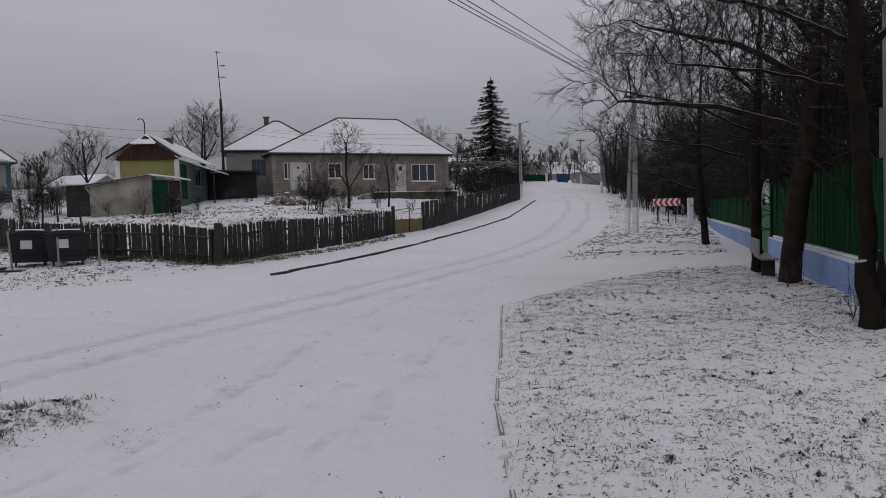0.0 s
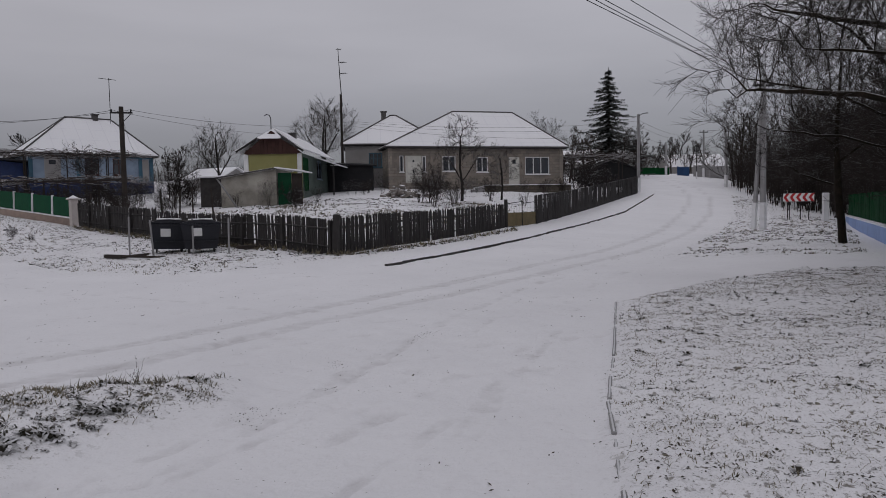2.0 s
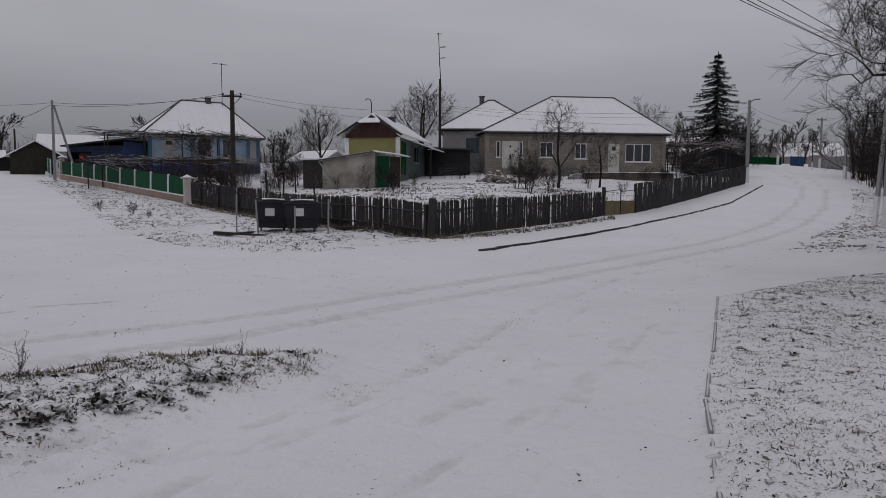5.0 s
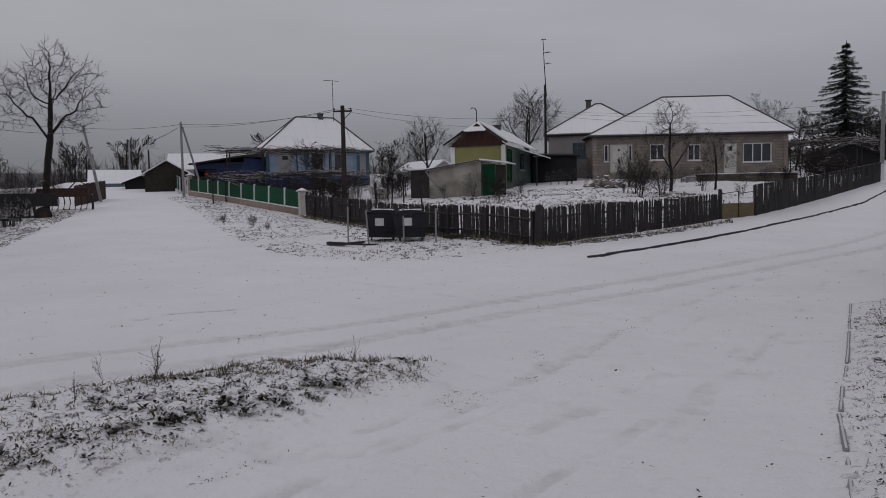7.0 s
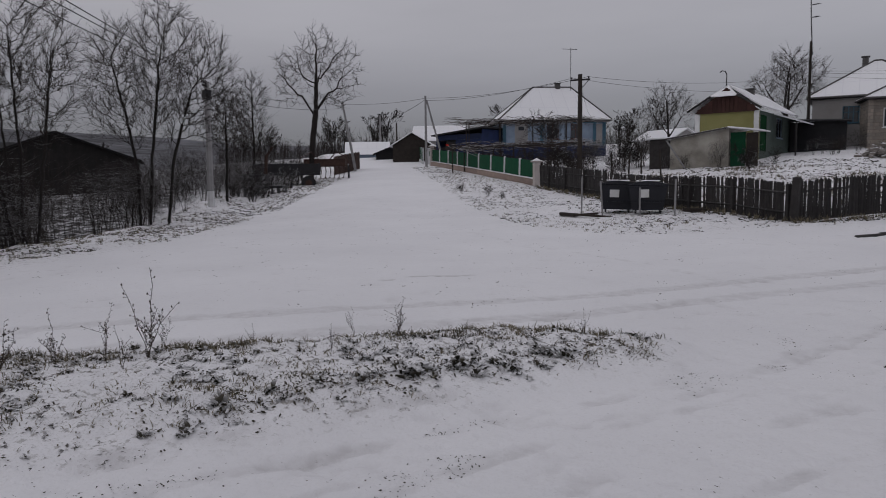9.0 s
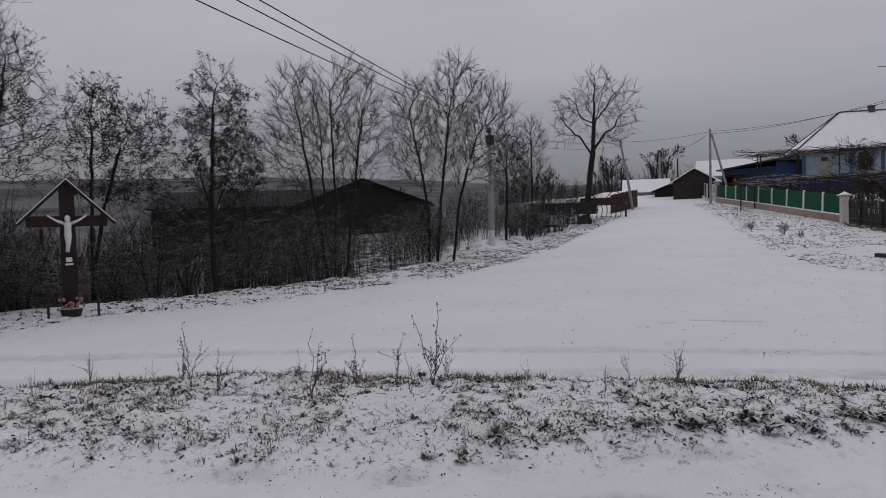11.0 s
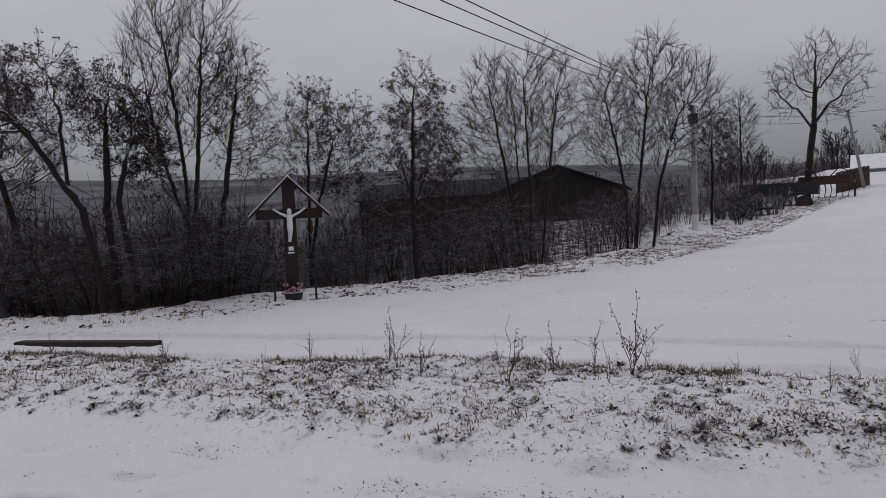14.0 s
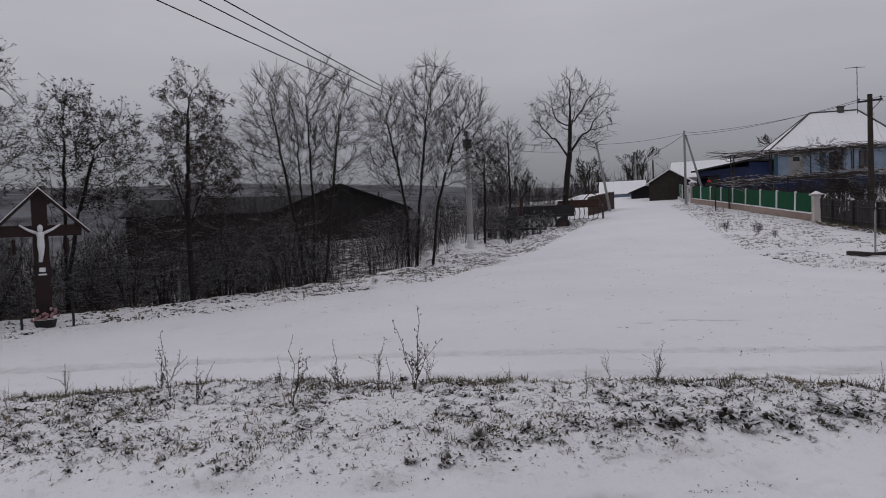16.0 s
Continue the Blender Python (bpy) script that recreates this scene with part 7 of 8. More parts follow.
crowned_tree(-8.0, 44.3, "low twiggy bare bush with arching canes in the yard", 503, [[(0, 0, -0.3), (0.1, 0, 0.6), (0.0, 0, 1.6)], [(0, 0, 0.0), (0.7, 0, 1.2)], [(0, 0, 0.0), (-0.7, 0, 1.3)]], [(0.0, 0, 1.6, 1.2, 1.0, 0.9), (0.5, 0, 0.9, 0.9, 0.9, 0.5)], 420, 0.05, step=0.22, up=0.0, sway=0.3, twig=0.5, tip=0.009, bunches=220, leaf=0.05, **GARDEN)
crowned_tree(-26.9, 53.6, "bare garden tree beside the shed", 504, [[(0, 0, -0.3), (0.0, 0, 1.6), (-0.2, 0, 4.6)], [(0.0, 0, 1.6), (1.2, 0, 3.6)], [(0.0, 0, 1.8), (-1.2, 0, 3.4)]], [(-0.2, 0, 4.4, 1.7, 1.5, 1.5), (1.1, 0, 3.8, 1.3, 1.2, 1.3), (-1.3, 0, 3.5, 1.1, 1.1, 1.1)], 430, 0.11, step=0.3, up=0.2, sway=0.22, twig=0.7, tip=0.0105, **GARDEN)
crowned_tree(-24.0, 71.0, "dense bare tree behind the shed", 505, [[(0, 0, -0.3), (0.0, 0, 3.0), (0.3, 0, 7.0)], [(0.0, 0, 2.4), (1.8, 0, 5.6)], [(0.0, 0, 2.6), (-1.6, 0, 5.0)]], [(0.2, 0, 6.6, 2.0, 1.8, 2.2), (1.9, 0, 6.0, 1.7, 1.6, 2.0), (-1.7, 0, 5.0, 1.7, 1.6, 1.7)], 560, 0.16, step=0.38, up=0.4, sway=0.2, twig=1.0, tip=0.015, **GARDEN)
crowned_tree(-22.6, 67.6, "bare tree beside the mast", 506, [[(0, 0, -0.3), (0.0, 0, 2.6), (0.2, 0, 6.6)]], [(0.1, 0, 5.6, 1.4, 1.3, 2.2), (0.2, 0, 3.8, 1.5, 1.3, 1.0)], 330, 0.12, step=0.36, up=0.5, sway=0.18, twig=0.9, tip=0.013, **GARDEN)
for i in range(14):
    x, y = rng.uniform(-15.5, -2.0), 0
    y = 56.85 + (x + 13.82) * 0.443 - rng.uniform(3.5, 7.5)
    t = thing("bare_shrub", pose(x, y, on(x, y), 0, 0, rng.uniform(0, 360)), "low tangled shrub before the stone house", "shrub", "garden shrubs")
    t.scale = (rng.uniform(0.4, 0.75),) * 3
    for me in SHRUBS[i % 5]:
        part(me.name.split(".")[0], me, None, t)
for x, y, k in ((-24.6, 42.2, 1.15), (-23.8, 43.0, 1.0), (-25.6, 43.0, 1.0), (-26.4, 41.6, 0.8), (-17.4, 41.0, 0.7), (-16.6, 43.4, 0.8), (-27.6, 43.8, 0.9), (-30.6, 45.4, 1.0), (-20.3, 40.4, 0.45)):
    t = thing("bare_shrub", pose(x, y, on(x, y), 0, 0, rng.uniform(0, 360)), "tangled climbing shrub beside the annexe", "shrub", "garden shrubs")
    t.scale = (k,) * 3
    for me in SHRUBS[int(k * 20) % 5]:
        part(me.name.split(".")[0], me, None, t)
for i in range(50):
    az, d = radians(rng.choice((rng.uniform(-16, 6), rng.uniform(30, 47), rng.uniform(8, 30), rng.uniform(48, 60), rng.uniform(58, 118)))), rng.uniform(100, 150)
    x, y = -d * math.sin(az), d * math.cos(az)
    tree(x, y, rng.uniform(5.0, 8.5), 0.1, FAR, 81 + i % 3, "far bare tree on the skyline", BARK, 0, turn=rng.uniform(0, 360), group="far trees")


for x, y, h in ((1.5, 76.0, 6.0), (3.2, 80.0, 7.0), (5.0, 84.0, 6.5), (8.2, 86.0, 7.0), (9.6, 90.0, 7.5), (3.0, 71.0, 4.0), (4.6, 68.5, 3.6), (7.0, 79.0, 5.0), (0.4, 72.0, 4.5), (10.5, 95.0, 6.0), (10.0, 106.0, 6.0), (12.5, 108.0, 7.0), (15.0, 110.0, 6.0), (17.5, 112.0, 6.5), (19.5, 108.0, 6.0), (21.5, 106.0, 6.5), (13.5, 115.0, 7.0), (-2.5, 78.0, 6.0), (2.0, 88.0, 7.0)):
    tree(x, y, h, 0.12, THICK, 90 + int(h) % 4, "bare tree in the garden behind the stone house", THICKET, 700, 0.09, turn=rng.uniform(0, 360), group="garden trees")
for x, y, h in ((-8.6, 23.4, 0.8), (-10.4, 25.2, 1.0), (-13.0, 28.0, 1.1), (-18.5, 31.5, 1.4), (-21.5, 33.5, 1.6), (-5.0, 27.0, 0.9), (-4.2, 31.0, 1.0), (-23.0, 39.8, 1.6), (-19.6, 41.2, 1.2), (-15.2, 43.6, 1.3), (-26.5, 41.0, 1.5), (-33.0, 41.5, 1.6), (-14.0, 50.5, 1.2), (-9.0, 51.5, 1.1), (-2.0, 46.0, 1.2), (1.2, 52.0, 1.4)):
    tree(x, y, h, 0.02, BR[2], 42, "low twiggy shrub in the yard", THICKET, turn=rng.uniform(0, 360), category="shrub", group="garden shrubs", name="bare_shrub")


DENSE = styled(BUSH, stems=7, levels=3, kids=(6, 4, 3), ratio=(0.5, 0.5, 0.5), min_r=0.009)
for x, y, h in ((-23.7, 43.4, 2.4), (-24.9, 44.6, 2.0), (-26.3, 46.0, 1.5), (-34.6, 48.2, 1.9), (-32.2, 46.8, 1.7), (-30.2, 47.6, 2.0), (-17.0, 42.2, 1.7), (-7.3, 42.3, 2.0), (-8.6, 44.6, 1.9), (-6.2, 43.0, 1.9), (-4.4, 48.6, 1.8),
                (1.8, 62.0, 2.3), (3.4, 64.5, 2.4), (4.6, 63.0, 1.9), (0.6, 59.6, 1.6), (-0.8, 55.6, 1.5), (-28.6, 43.6, 1.9), (-36.8, 43.8, 1.8), (-14.2, 52.6, 1.3),
                (-27.0, 37.0, 1.7), (-28.4, 38.2, 2.0), (-29.8, 38.4, 1.6), (-31.4, 39.8, 2.0), (-33.0, 40.2, 1.7), (-34.6, 41.4, 2.0), (-36.4, 42.0, 1.6), (-38.2, 43.4, 1.9), (-26.0, 38.6, 1.8), (-24.6, 36.8, 1.5), (-29.4, 41.4, 2.1), (-33.4, 43.6, 2.1), (-22.4, 37.6, 1.3), (-23.3, 27.1, 0.7), (-25.9, 27.9, 0.6), (-21.8, 26.4, 0.4), (-40.0, 44.6, 1.7)):
    tree(x, y, h * 1.1, 0.03, DENSE, 45, "dense dark twiggy shrub standing in the snow", THICKET, turn=rng.uniform(0, 360), category="shrub", group="garden shrubs", name="bare_shrub")


def woods(name, count, seed, az0, az1, d0, d1, h0, h1, r0, label, off=None, edge=False):
    """A mass of thin stems with forked tops, far enough to blend."""
    g = np.random.RandomState(seed)
    s = Shape()
    for i in range(count):
        az, d = radians(g.uniform(az0, az1)), d0 + (d1 - d0) * g.uniform() ** 1.3
        x, y = -d * math.sin(az), d * math.cos(az)
        if edge and x < float(np.interp(y, EDGE_Y, EDGE_X)) + 0.4:
            continue
        if off is not None:
            b, side = near_line(np.array(x), np.array(y), BANK)
            if b * side < off:
                continue
        z = on(x, y) + float(far_hills(np.array(x), np.array(y)))
        h = g.uniform(h0, h1)
        top = Vector((x + g.normal(0, 0.12) * h, y + g.normal(0, 0.12) * h, z + h))
        mid = Vector((x, y, z)).lerp(top, 0.45)
        s.tube([(x, y, z - 0.2), mid, top], [r0, r0 * 0.7, r0 * 0.25], 3, caps=False)
        for k in range(4):
            p = mid.lerp(top, g.uniform(-0.4, 0.8))
            s.tube([p, p + Vector((g.normal(0, 0.22), g.normal(0, 0.22), g.uniform(0.1, 0.4))) * h], [r0 * 0.5, r0 * 0.2], 3, caps=False)
    tagged(new(name, s.mesh(name, THICKET)), label, "woods", kind="stuff")


woods("skyline_woods", 2600, 3, -14, 62, 118, 165, 1.4, 4.0, 0.05, "brown line of leafless trees along the skyline")
woods("valley_woods", 3000, 4, 74, 126, 20, 90, 1.4, 3.8, 0.02, "dense leafless brush filling the valley slope", off=2.5)
woods("valley_brush", 1100, 5, 58, 84, 21, 42, 0.8, 2.4, 0.011, "leafless brush before the barns", off=2.0)

woods("bank_brush", 1500, 6, 99, 126, 14, 32, 1.4, 3.6, 0.016, "dense brown brush on the slope below the cross", off=1.6)
woods("roadside_thicket", 2600, 8, -30, -12.5, 24, 96, 2.2, 6.0, 0.028, "dense brown thicket behind the roadside fence", edge=True)


def spruce(x, y, height, radius):
    g = random.Random(5)
    t = thing("spruce", (x, y, on(x, y)), "tall dark spruce with drooping boughs dusted with snow", "tree")
    part("trunk", Shape().tube([(0, 0, -0.2), (0, 0, height)], [0.26, 0.03], 7), TRUNK, t)
    s = Shape()
    for i in range(300):
        u = (round((i + g.random()) / 300 * 22) + g.uniform(-0.75, 0.75)) / 22
        u = min(max(u, 0.0), 0.99)
        z = height * (0.08 + 0.9 * u)
        ln = radius * (1 - u) ** 0.85 * g.choice((0.55, 0.8, 1.0, 1.25)) * g.uniform(0.85, 1.1) + 0.15
        q = i * 2.4 + g.uniform(-0.4, 0.4)
        c, sn = math.cos(q), math.sin(q)
        n = max(4, int(ln / 0.17))
        for k in range(n):
            f = (k + 0.6) / n
            p = Vector((c * ln * f, sn * ln * f, z - 0.38 * ln * f + 0.22 * ln * f * f))
            for m in range(5):
                wide = 0.42 * (1 - 0.6 * f) + 0.1
                a = Vector((c, sn, -0.15)) * g.uniform(0.1, 0.26) + Vector((-sn, c, 0)) * g.uniform(-1, 1) * wide + Vector((0, 0, g.uniform(-0.32, 0.05)))
                b = Vector((-a.y, a.x, 0)).normalized() * 0.05 + Vector((0, 0, 0.03))
                s.add([p - b, p + a * 0.6 - b * 0.6, p + a, p + b], [(0, 1, 2, 3)])
    part("bough", s, NEEDLE, t)["kind"] = "stuff"


spruce(6.6, 89.8, 13.5, 5.0)


def vine_trellis(a, b, z, deep, label, canes):
    t = thing("vine_trellis", pose(a[0], a[1], 0), label, "trellis")
    L = math.hypot(b[0] - a[0], b[1] - a[1])
    c, s_ = (b[0] - a[0]) / L, (b[1] - a[1]) / L
    for i in range(int(L / 2.6) + 1):
        for v in (0, deep):
            x, y = c * i * 2.6 - s_ * v, s_ * i * 2.6 + c * v
            g = on(a[0] + x, a[1] + y)
            part("post", Shape().tube([(x, y, g - 0.2), (x, y, z + 0.05)], 0.045, 5), POLE_WOOD, t)
    for v in (0, deep / 2, deep):
        part("rail", Shape().tube([(-s_ * v, c * v, z), (c * L - s_ * v, s_ * L + c * v, z)], 0.03, 4), OLD_WOOD, t)
    w = Shape()
    for i in range(canes):
        u, v = rng.uniform(-0.5, L), rng.uniform(-0.3, deep + 0.3)
        q, ln = rng.uniform(-0.6, 0.6) + (math.pi if rng.random() < 0.5 else 0), rng.uniform(0.8, 2.2)
        pts, zz = [], z + rng.gauss(0.08, 0.13)
        for k in range(5):
            x, y = c * u - s_ * v, s_ * u + c * v
            pts.append((x, y, zz))
            u, v, zz = u + math.cos(q) * ln / 4, v + math.sin(q) * ln / 4, zz + rng.gauss(-0.02, 0.07)
        w.tube(pts, [0.02, 0.017, 0.014, 0.011, 0.007], 3, caps=False)
    part("vine_cane", w, mat("snowed_vine", (0.05, 0.036, 0.03), 0.9, 0.3, 8, 50, 0.2, snow=0.4, snow_edge=(0.55, 0.85)), t)["kind"] = "stuff"


vine_trellis((-37.8, 41.4), (-30.0, 47.3), 5.9, 2.4, "tall vine trellis with bare snowed canes", 260)
vine_trellis((-36.3, 36.6 + 1.6), (-26.2, 39.9), 3.75, 1.6, "low vine trellis with tangled bare canes", 260)
vine_trellis((0.9, 66.0), (6.4, 66.4), 6.0, 2.0, "vine trellis beside the stone house", 220)
for x, y in ((-24.0, 36.2), (-22.0, 36.8), (-20.6, 36.2), (-19.2, 37.4), (-26.0, 36.0), (-21.2, 38.8)):
    s_ = thing("garden_stake", (x, y, on(x, y)), "dark wooden stake in the garden", "post", "stakes")
    part("stake", Shape().tube([(0, 0, -0.1), (rng.gauss(0, 0.08), rng.gauss(0, 0.08), 1.5)], 0.05, 5), POLE_WOOD, s_)
st_ = thing("tree_stump", pose(5.1, 8.35, on(5.1, 8.35)), "split rotten stump beside the roadside tree", "stump")
part("wood", Shape().tube([(0, 0, -0.1), (0.02, 0, 0.3), (-0.06, 0.02, 0.6), (-0.12, 0.0, 0.88)], [0.17, 0.13, 0.12, 0.07], 9), TRUNK, st_)
part("sliver", Shape().tube([(0.1, 0.02, 0.2), (0.14, 0, 0.7), (0.1, 0, 1.0)], [0.07, 0.06, 0.02], 6), TRUNK, st_)


# ---- grass, weeds and leaf litter ----
def scatter(poly, count, seed, keep=None):
    g = np.random.RandomState(seed)
    p = np.array(poly)
    lo, hi = p.min(0), p.max(0)
    out, tries = [], 0
    while sum(len(o) for o in out) < count and tries < 60:
        q = g.uniform(lo, hi, (count, 2))
        ok = inside(q[:, 0], q[:, 1], poly, 0.3) > g.uniform(0.3, 0.9, count)
        if keep is not None:
            ok &= keep(q[:, 0], q[:, 1], g)
        out.append(q[ok])
        tries += 1
    return np.concatenate(out)[:count], g


def stuff_mesh(name, verts, faces, material):
    me = bpy.data.meshes.new(name)
    me.from_pydata(verts, [], faces)
    me.materials.append(material)
    return me


def blades(name, poly, count, seed, length, label, tuft=7, keep=None, material=None, wide=1.0, flat=0.0):
    """Bent dead blades in tufts, standing out of the snow."""
    pts, g = scatter(poly, count // tuft, seed, keep)
    c = np.repeat(pts, tuft, 0) + g.normal(0, 0.035, (len(pts) * tuft, 2))
    n = len(c)
    z = land(c[:, 0], c[:, 1]) + relief(c[:, 0], c[:, 1])[0] - 0.01
    a, ln = g.uniform(0, 2 * np.pi, n), length * g.uniform(0.4, 1.3, n)
    tilt = g.uniform(0.3 + flat, 1.25, n)
    dx, dy = np.cos(a), np.sin(a)
    w = (0.0022 + 0.0016 * g.uniform(0, 1, n)) * wide
    base = np.stack([c[:, 0], c[:, 1], z], 1)
    side = np.stack([-dy * w, dx * w, 0 * w], 1)
    mid = base + np.stack([dx * ln * 0.5 * np.sin(tilt * 0.6), dy * ln * 0.5 * np.sin(tilt * 0.6), ln * 0.5 * np.cos(tilt * 0.6)], 1)
    tip = mid + np.stack([dx * ln * 0.5 * np.sin(tilt * 1.3), dy * ln * 0.5 * np.sin(tilt * 1.3), ln * 0.5 * np.cos(tilt * 1.3)], 1)
    v = np.stack([base - side, base + side, mid + side, mid - side, tip], 1).reshape(-1, 3)
    i = np.arange(n) * 5
    f = [(k, k + 1, k + 2, k + 3) for k in i] + [(k + 3, k + 2, k + 4) for k in i]
    tagged(new(name, stuff_mesh(name, v.tolist(), f, material or GRASS)), label, "grass", kind="stuff")


def litter(name, poly, count, seed, size, label, keep=None):
    """Dark dead leaves and clods half sunk in the snow."""
    pts, g = scatter(poly, count // 4, seed, keep)
    c = np.repeat(pts, 4, 0) + g.normal(0, 0.05, (len(pts) * 4, 2))
    n = len(c)
    z = land(c[:, 0], c[:, 1]) + relief(c[:, 0], c[:, 1])[0] + g.uniform(-0.004, 0.018, n)
    base = np.stack([c[:, 0], c[:, 1], z], 1)
    a, s = g.uniform(0, 6.28, n), size * g.uniform(0.4, 1.4, n)
    u = np.stack([np.cos(a) * s, np.sin(a) * s, g.normal(0, 0.35, n) * s], 1)
    w = np.stack([-np.sin(a) * s * 0.45, np.cos(a) * s * 0.45, g.normal(0, 0.3, n) * s], 1)
    v = np.stack([base - u, base - w * 0.8, base + u, base + w], 1).reshape(-1, 3)
    f = [(k, k + 1, k + 2, k + 3) for k in np.arange(n) * 4]
    tagged(new(name, stuff_mesh(name, v.tolist(), f, LITTER)), label, "leaf litter", kind="stuff")


CLUMP = mat("dark_withered_leaf", (0.045, 0.038, 0.03), 0.95, 0.45, 6, 40, 0.1, snow=0.75, snow_edge=(0.7, 1.0), hue=(0.03, 0.033, 0.02))


def clumps(name, poly, count, seed, size, label, keep=None):
    """Withered rosettes: bent narrow leaves that spread from a crown and droop."""
    k = 14
    pts, g = scatter(poly, count, seed, keep)
    grow_ = np.repeat(size * g.uniform(0.5, 1.7, len(pts)), k)
    c = np.repeat(pts, k, 0) + g.normal(0, 0.35, (len(pts) * k, 2)) * grow_[:, None]
    n = len(c)
    z = land(c[:, 0], c[:, 1]) + relief(c[:, 0], c[:, 1])[0] - 0.012
    a, ln = g.uniform(0, 2 * np.pi, n), grow_ * g.uniform(0.6, 1.5, n)
    rise, w = g.uniform(0.35, 1.2, n), ln * g.uniform(0.12, 0.24, n)
    out = np.stack([np.cos(a), np.sin(a), 0 * a], 1)
    side = np.stack([-np.sin(a), np.cos(a), g.normal(0, 0.25, n)], 1) * w[:, None]
    base = np.stack([c[:, 0], c[:, 1], z], 1)
    mid = base + out * (ln * 0.5 * np.cos(rise))[:, None] + np.array([0, 0, 1]) * (ln * 0.62 * np.sin(rise))[:, None]
    tip = mid + out * (ln * 0.5)[:, None] + np.array([0, 0, 1]) * (ln * g.uniform(-0.35, 0.3, n))[:, None]
    v = np.stack([base - side * 0.4, base + side * 0.4, mid + side, mid - side, tip + side * 0.3, tip - side * 0.3], 1).reshape(-1, 3)
    i = np.arange(n)[:, None] * 6
    f = np.concatenate([i + np.array([0, 1, 2, 3]), i + np.array([3, 2, 4, 5])])
    tagged(new(name, quads_mesh(name, v, f, CLUMP)), label, "weeds", kind="stuff")


def patchy(scale, cut):
    return lambda x, y, g: fbm(x, y, scale, 3, 17) > cut + g.uniform(-0.2, 0.2, len(x))


blades("verge_grass", VERGE, 52000, 1, 0.05, "dead grass poking through snow on the verge", tuft=5, keep=patchy(0.6, -0.1), wide=0.8, flat=0.55)
litter("verge_litter", VERGE, 30000, 2, 0.011, "dark dead leaves in the snow of the verge", patchy(1.2, -0.05))
ISLE_FAR = [(-3.0, 6.05), (-4.35, 5.45), (-4.95, 4.5), (-6.0, 2.95), (-7.3, 1.0), (-7.9, -1.4), (-9.7, -4.5), (-9.0, -4.6), (-7.2, -1.3), (-6.6, 0.9), (-5.4, 2.6), (-4.4, 4.2), (-3.4, 5.5)]
blades("island_edge_grass", ISLE_FAR, 5200, 3, 0.10, "dead grass tufts along the far edge of the snowy island", tuft=6, keep=patchy(1.6, 0.08), flat=0.35)
blades("island_grass", ISLE, 9000, 19, 0.075, "low dead grass on the snowy island between tracks", tuft=9, keep=patchy(1.4, 0.0), flat=0.3)
clumps("island_clumps", ISLE, 1150, 20, 0.034, "dark leafy weed clumps half buried in the island's snow", patchy(1.6, 0.0))
clumps("island_rosettes", ISLE, 650, 24, 0.028, "small withered rosettes spread over the island's snow")
blades("island_stubble", ISLE, 6000, 25, 0.06, "short dead grass stubble over the snowy island", tuft=4, flat=0.4)
clumps("verge_clumps", VERGE, 700, 21, 0.032, "small dark weed clumps in the snow of the verge", patchy(0.5, 0.05))
ISLE_EDGE = [(-2.95, 5.45), (-3.2, 4.5), (-3.42, 3.8), (-3.8, 2.75), (-4.0, 1.8), (-4.2, 1.9), (-4.0, 2.9), (-3.62, 3.95), (-3.42, 4.6), (-3.1, 5.5)]
clumps("island_edge_weeds", ISLE_EDGE, 70, 22, 0.045, "dark weed clumps along the worn edge of the island")
litter("island_edge_clods", ISLE_EDGE, 800, 18, 0.016, "dark soil clods along the worn edge of the island")
litter("island_litter", ISLE, 9000, 4, 0.013, "dark clods and leaves in the island's snow", patchy(1.4, -0.08))
litter("far_verge_litter", VERGE_FAR, 7000, 15, 0.04, "dark clods and leaves on the far verge", patchy(0.5, 0.0))
blades("far_verge_grass", VERGE_FAR, 4200, 5, 0.09, "sparse dead grass on the far verge", keep=patchy(0.4, 0.0), wide=3)
blades("corner_grass", CORNER_VERGE, 6500, 6, 0.09, "sparse dead grass before the yard fences", keep=patchy(0.5, 0.0), wide=1.7)
litter("corner_litter", CORNER_VERGE, 9000, 9, 0.035, "dark clods and leaves before the yard fences", patchy(0.7, 0.0))
FENCE_FOOT = [(-6.3, 19.7), (-7.6, 20.3), (-16.9, 26.9), (-24.7, 32.5), (-24.4, 33.2), (-16.4, 27.9), (-6.9, 21.0), (-5.9, 21.2), (-2.0, 33.0), (-1.6, 32.8), (-5.4, 20.6)]
blades("fence_foot_grass", FENCE_FOOT, 4200, 16, 0.2, "dead grass along the foot of the yard fences", wide=2.5)
litter("fence_foot_litter", FENCE_FOOT, 5000, 17, 0.04, "dark soil and leaves along the foot of the yard fences")
BANK_TOP = [(-12.0, -6.5), (-11.8, -4.0), (-12.6, -2.2), (-14.0, -0.6), (-14.6, 2.2), (-17.9, 7.8), (-25.4, 15.2), (-32.8, 22.8), (-42.2, 32.8), (-45.0, 30.0), (-35.4, 19.8), (-28.0, 12.6), (-20.4, 6.0), (-17.2, 1.0), (-16.0, -2.4), (-14.2, -4.4), (-14.2, -7.0)]
blades("bank_grass", BANK_TOP, 8000, 7, 0.10, "dead grass on the snowy bank above the valley", keep=patchy(0.5, -0.05), wide=2)
litter("bank_litter", BANK_TOP, 14000, 8, 0.034, "dark leaves and clods on the snowy bank", patchy(0.7, 0.0))
blades("yard_grass", [(-7.5, 22.5), (-3.5, 33.5), (-2.0, 44.0), (-8.0, 47.0), (-16.0, 40.0), (-23.0, 35.0)], 9000, 10, 0.2, "sparse dead grass in the snowy yard", keep=patchy(0.35, -0.05), wide=3)
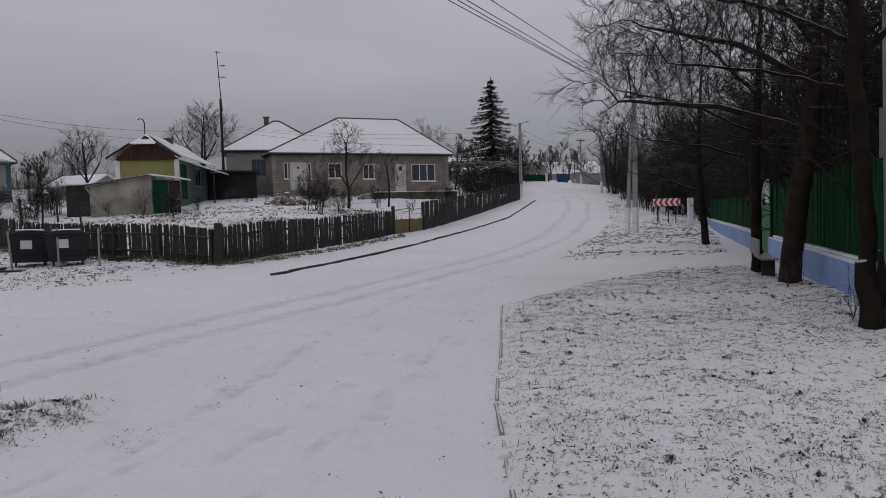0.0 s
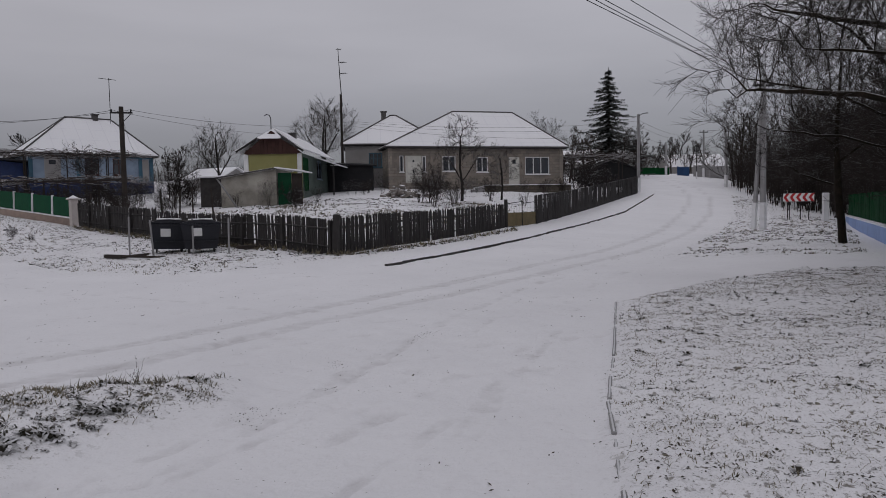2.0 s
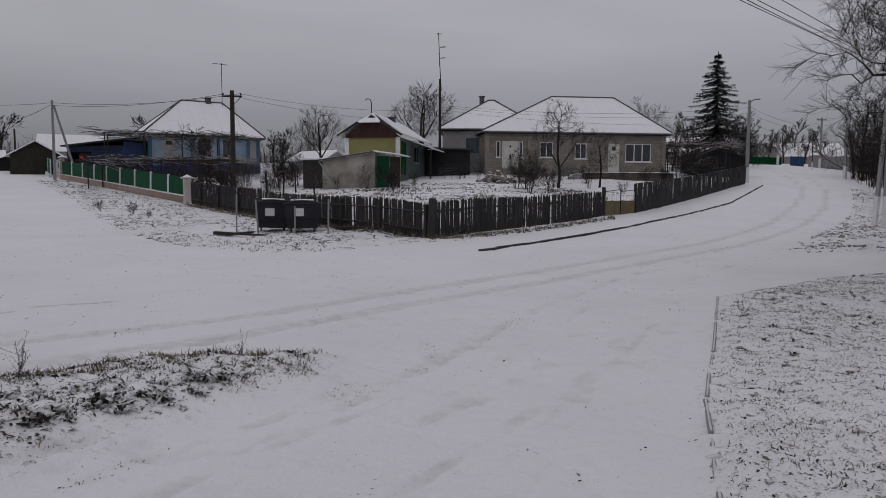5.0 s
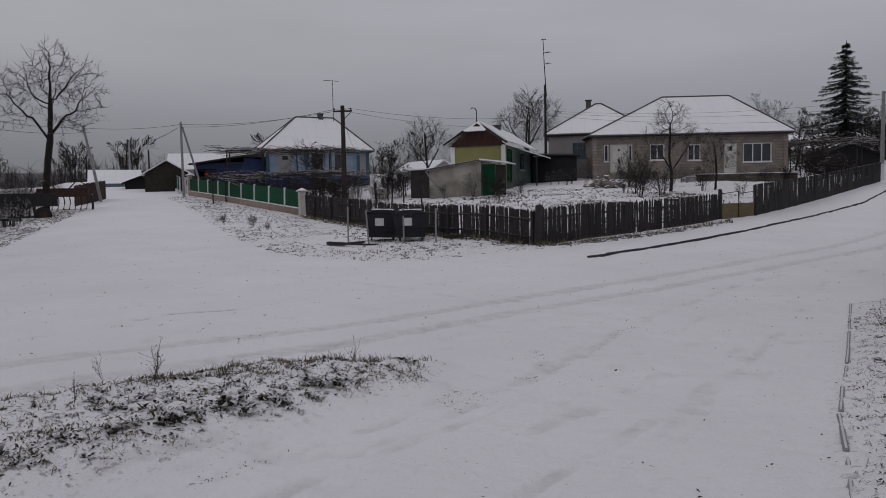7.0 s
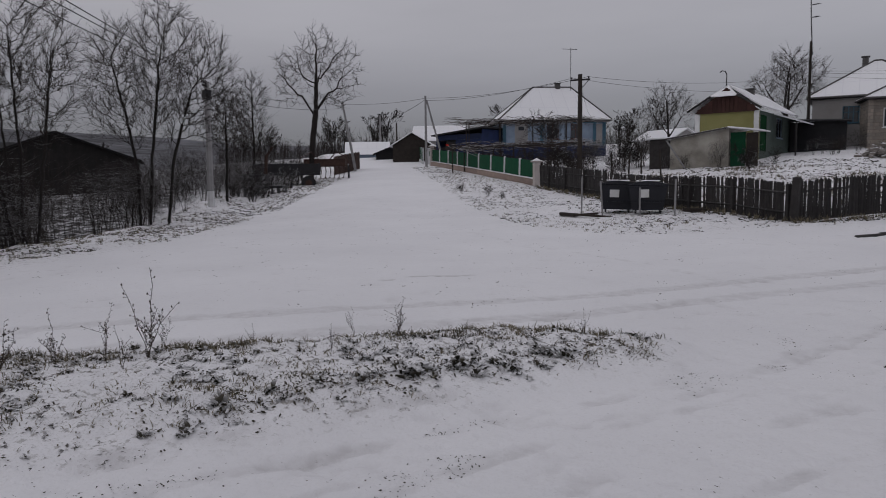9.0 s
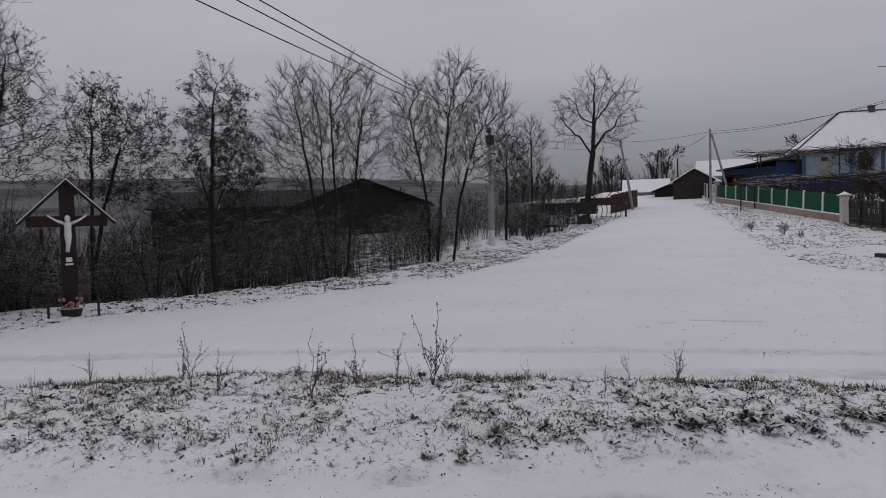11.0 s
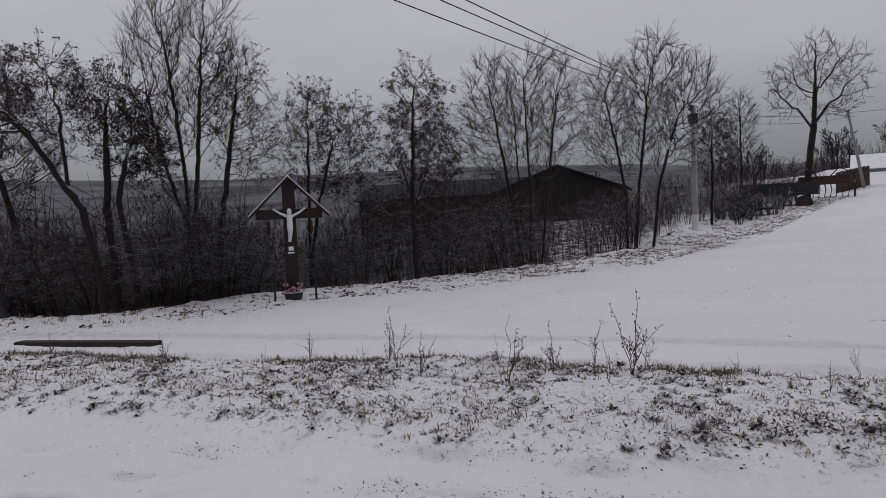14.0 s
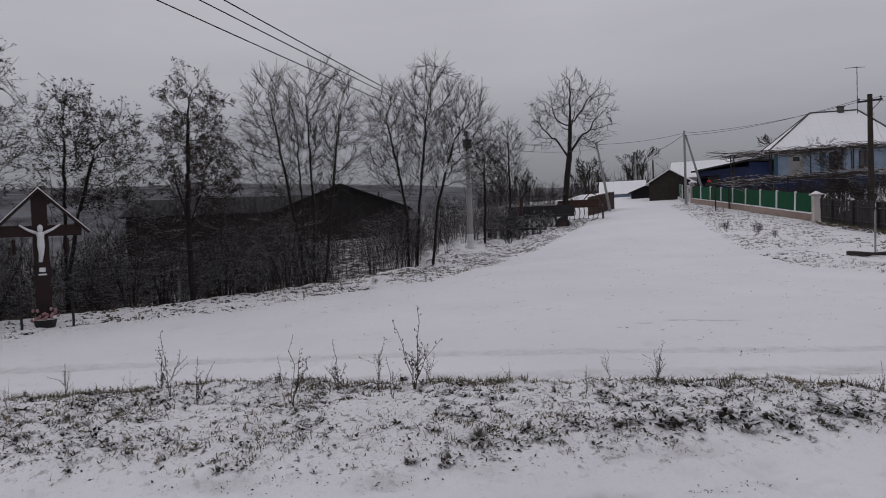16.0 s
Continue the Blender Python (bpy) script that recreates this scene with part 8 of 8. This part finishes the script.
litter("yard_litter", [(-7.5, 22.5), (-3.5, 33.5), (-0.5, 44.0), (-6.0, 52.0), (-16.0, 46.0), (-24.0, 38.0)], 9000, 14, 0.05, "dark clods and leaves in the snowy yard", patchy(0.5, 0.0))


RUTS = [t_[0] for t_ in TRACKS if 0.055 < t_[1] < 0.095]
litter("rut_crumbs", [(-6.6, -5), (-4.0, -5), (-0.2, 8.0), (-1.6, 9.0), (-2.6, 6.2), (-3.4, 3.2), (-4.4, 0.9), (-5.2, -0.8)], 2600, 23, 0.008, "dark crumbs of soil along the wheel ruts", lambda x, y, g: (np.minimum.reduce([near_line(x, y, q_)[0] for q_ in RUTS]) < g.uniform(0.0, 0.06, len(x))) & (fbm(x, y, 1.1, 3, 41) > 0.05))
litter("road_litter", [(-3.5, 2.5), (0.3, 3.0), (0.9, 12.0), (3.0, 20.0), (6.0, 36.0), (-1.0, 31.0), (-5.0, 18.5), (-12.0, 15.5), (-24.0, 25.0), (-27.0, 15.0), (-15.0, 3.0), (-8.0, 2.0), (-5.5, 5.5), (-2.6, 6.6)], 2600, 12, 0.012, "scattered leaves and clods on the snowy road")


def weed(seed, height):
    """A dry weed: stiff stems that spread from the root, set with small spaced buds. One pair of meshes a stem."""
    g = random.Random(seed)
    stems = []
    for k in range(g.randint(3, 6)):
        s, buds = Shape(), Shape()
        q, d = g.uniform(0, 6.28), g.uniform(0.05, 0.55)
        h = height * (1.0 if k == 0 else g.uniform(0.35, 0.8))
        d = d * (0.35 if k == 0 else 1)
        pts = [(0, 0, -0.03)] + [(math.cos(q) * d * h * u ** 1.15 + g.gauss(0, 0.01), math.sin(q) * d * h * u ** 1.15 + g.gauss(0, 0.01), h * u) for u in (0.2, 0.4, 0.6, 0.8, 1.0)]
        s.tube(pts, [0.0036, 0.0033, 0.003, 0.0026, 0.002, 0.0014], 4, caps=False)

        def bud(p, r):
            e = p + Vector((g.gauss(0, 0.012), g.gauss(0, 0.012), g.uniform(0.0, 0.016)))
            s.tube([p, e], [0.0016, 0.0012], 3, caps=False)
            buds.tube([e - Vector((0, 0, r)), e, e + Vector((0, 0, r * 1.2))], [0.0015, r * 0.75, 0.0015], 4)

        n = g.randint(7, 11)
        for j in range(n):
            u = 0.35 + 0.65 * (j + g.uniform(0.2, 0.8)) / n
            i = min(4, int(u * 5))
            bud(Vector(pts[i]).lerp(Vector(pts[i + 1]), u * 5 - i), g.uniform(0.004, 0.0085))
        for j in range(g.randint(1, 3)):
            p = Vector(pts[g.randint(1, 4)])
            e = p + Vector((g.gauss(0, 0.06), g.gauss(0, 0.06), g.uniform(0.06, 0.16)))
            s.tube([p, e], [0.0022, 0.0012], 3, caps=False)
            for m in range(4):
                bud(p.lerp(e, 0.3 + 0.23 * m), g.uniform(0.004, 0.008))
        stems.append((s.mesh("stem", WEED), buds.mesh("bud_spray", WEED)))
    return stems


WEEDS = [weed(70 + i, 0.55) for i in range(8)]


def put_weed(x, y, height, k):
    z = float(land(x, y) + relief(np.array([x]), np.array([y]))[0][0])
    t = thing("dry_weed", pose(x, y, z, 0, 0, rng.uniform(0, 360)), "tall dry weed with small dark buds along its stems", "weed", "dry weeds")
    t.scale = (height / 0.55,) * 3
    for stem, buds in WEEDS[k]:
        part("bud_spray", buds, None, part("stem", stem, None, t))["kind"] = "stuff"


for i, (x, y, h) in enumerate(((-6.49, 0.36, 0.57), (-6.23, 0.55, 0.40), (-5.72, 1.24, 0.58), (-6.06, 1.73, 0.45), (-5.95, 2.06, 0.46), (-5.70, 2.32, 0.74), (-5.83, 2.51, 0.34), (-7.38, -0.49, 0.32), (-7.35, 0.06, 0.22),
                               (-5.59, 3.22, 0.2), (-4.85, 3.78, 0.28), (-7.04, 0.31, 0.40), (-4.60, 4.08, 0.36), (-3.76, 5.75, 0.28), (-4.57, 4.04, 0.30), (-4.65, 3.38, 0.24), (-8.23, -2.51, 0.24), (-7.79, -2.03, 0.3),
                               (-6.9, -0.9, 0.25), (-6.4, 1.3, 0.3), (-5.4, 2.0, 0.35), (-8.9, -3.6, 0.3), (3.6, 5.2, 0.18), (4.4, 6.6, 0.2), (1.1, 9.6, 0.3), (5.2, 8.9, 0.7), (5.45, 8.6, 0.6), (6.2, 12.6, 0.7), (6.6, 12.9, 0.8))):
    put_weed(x, y, h, i % 8)
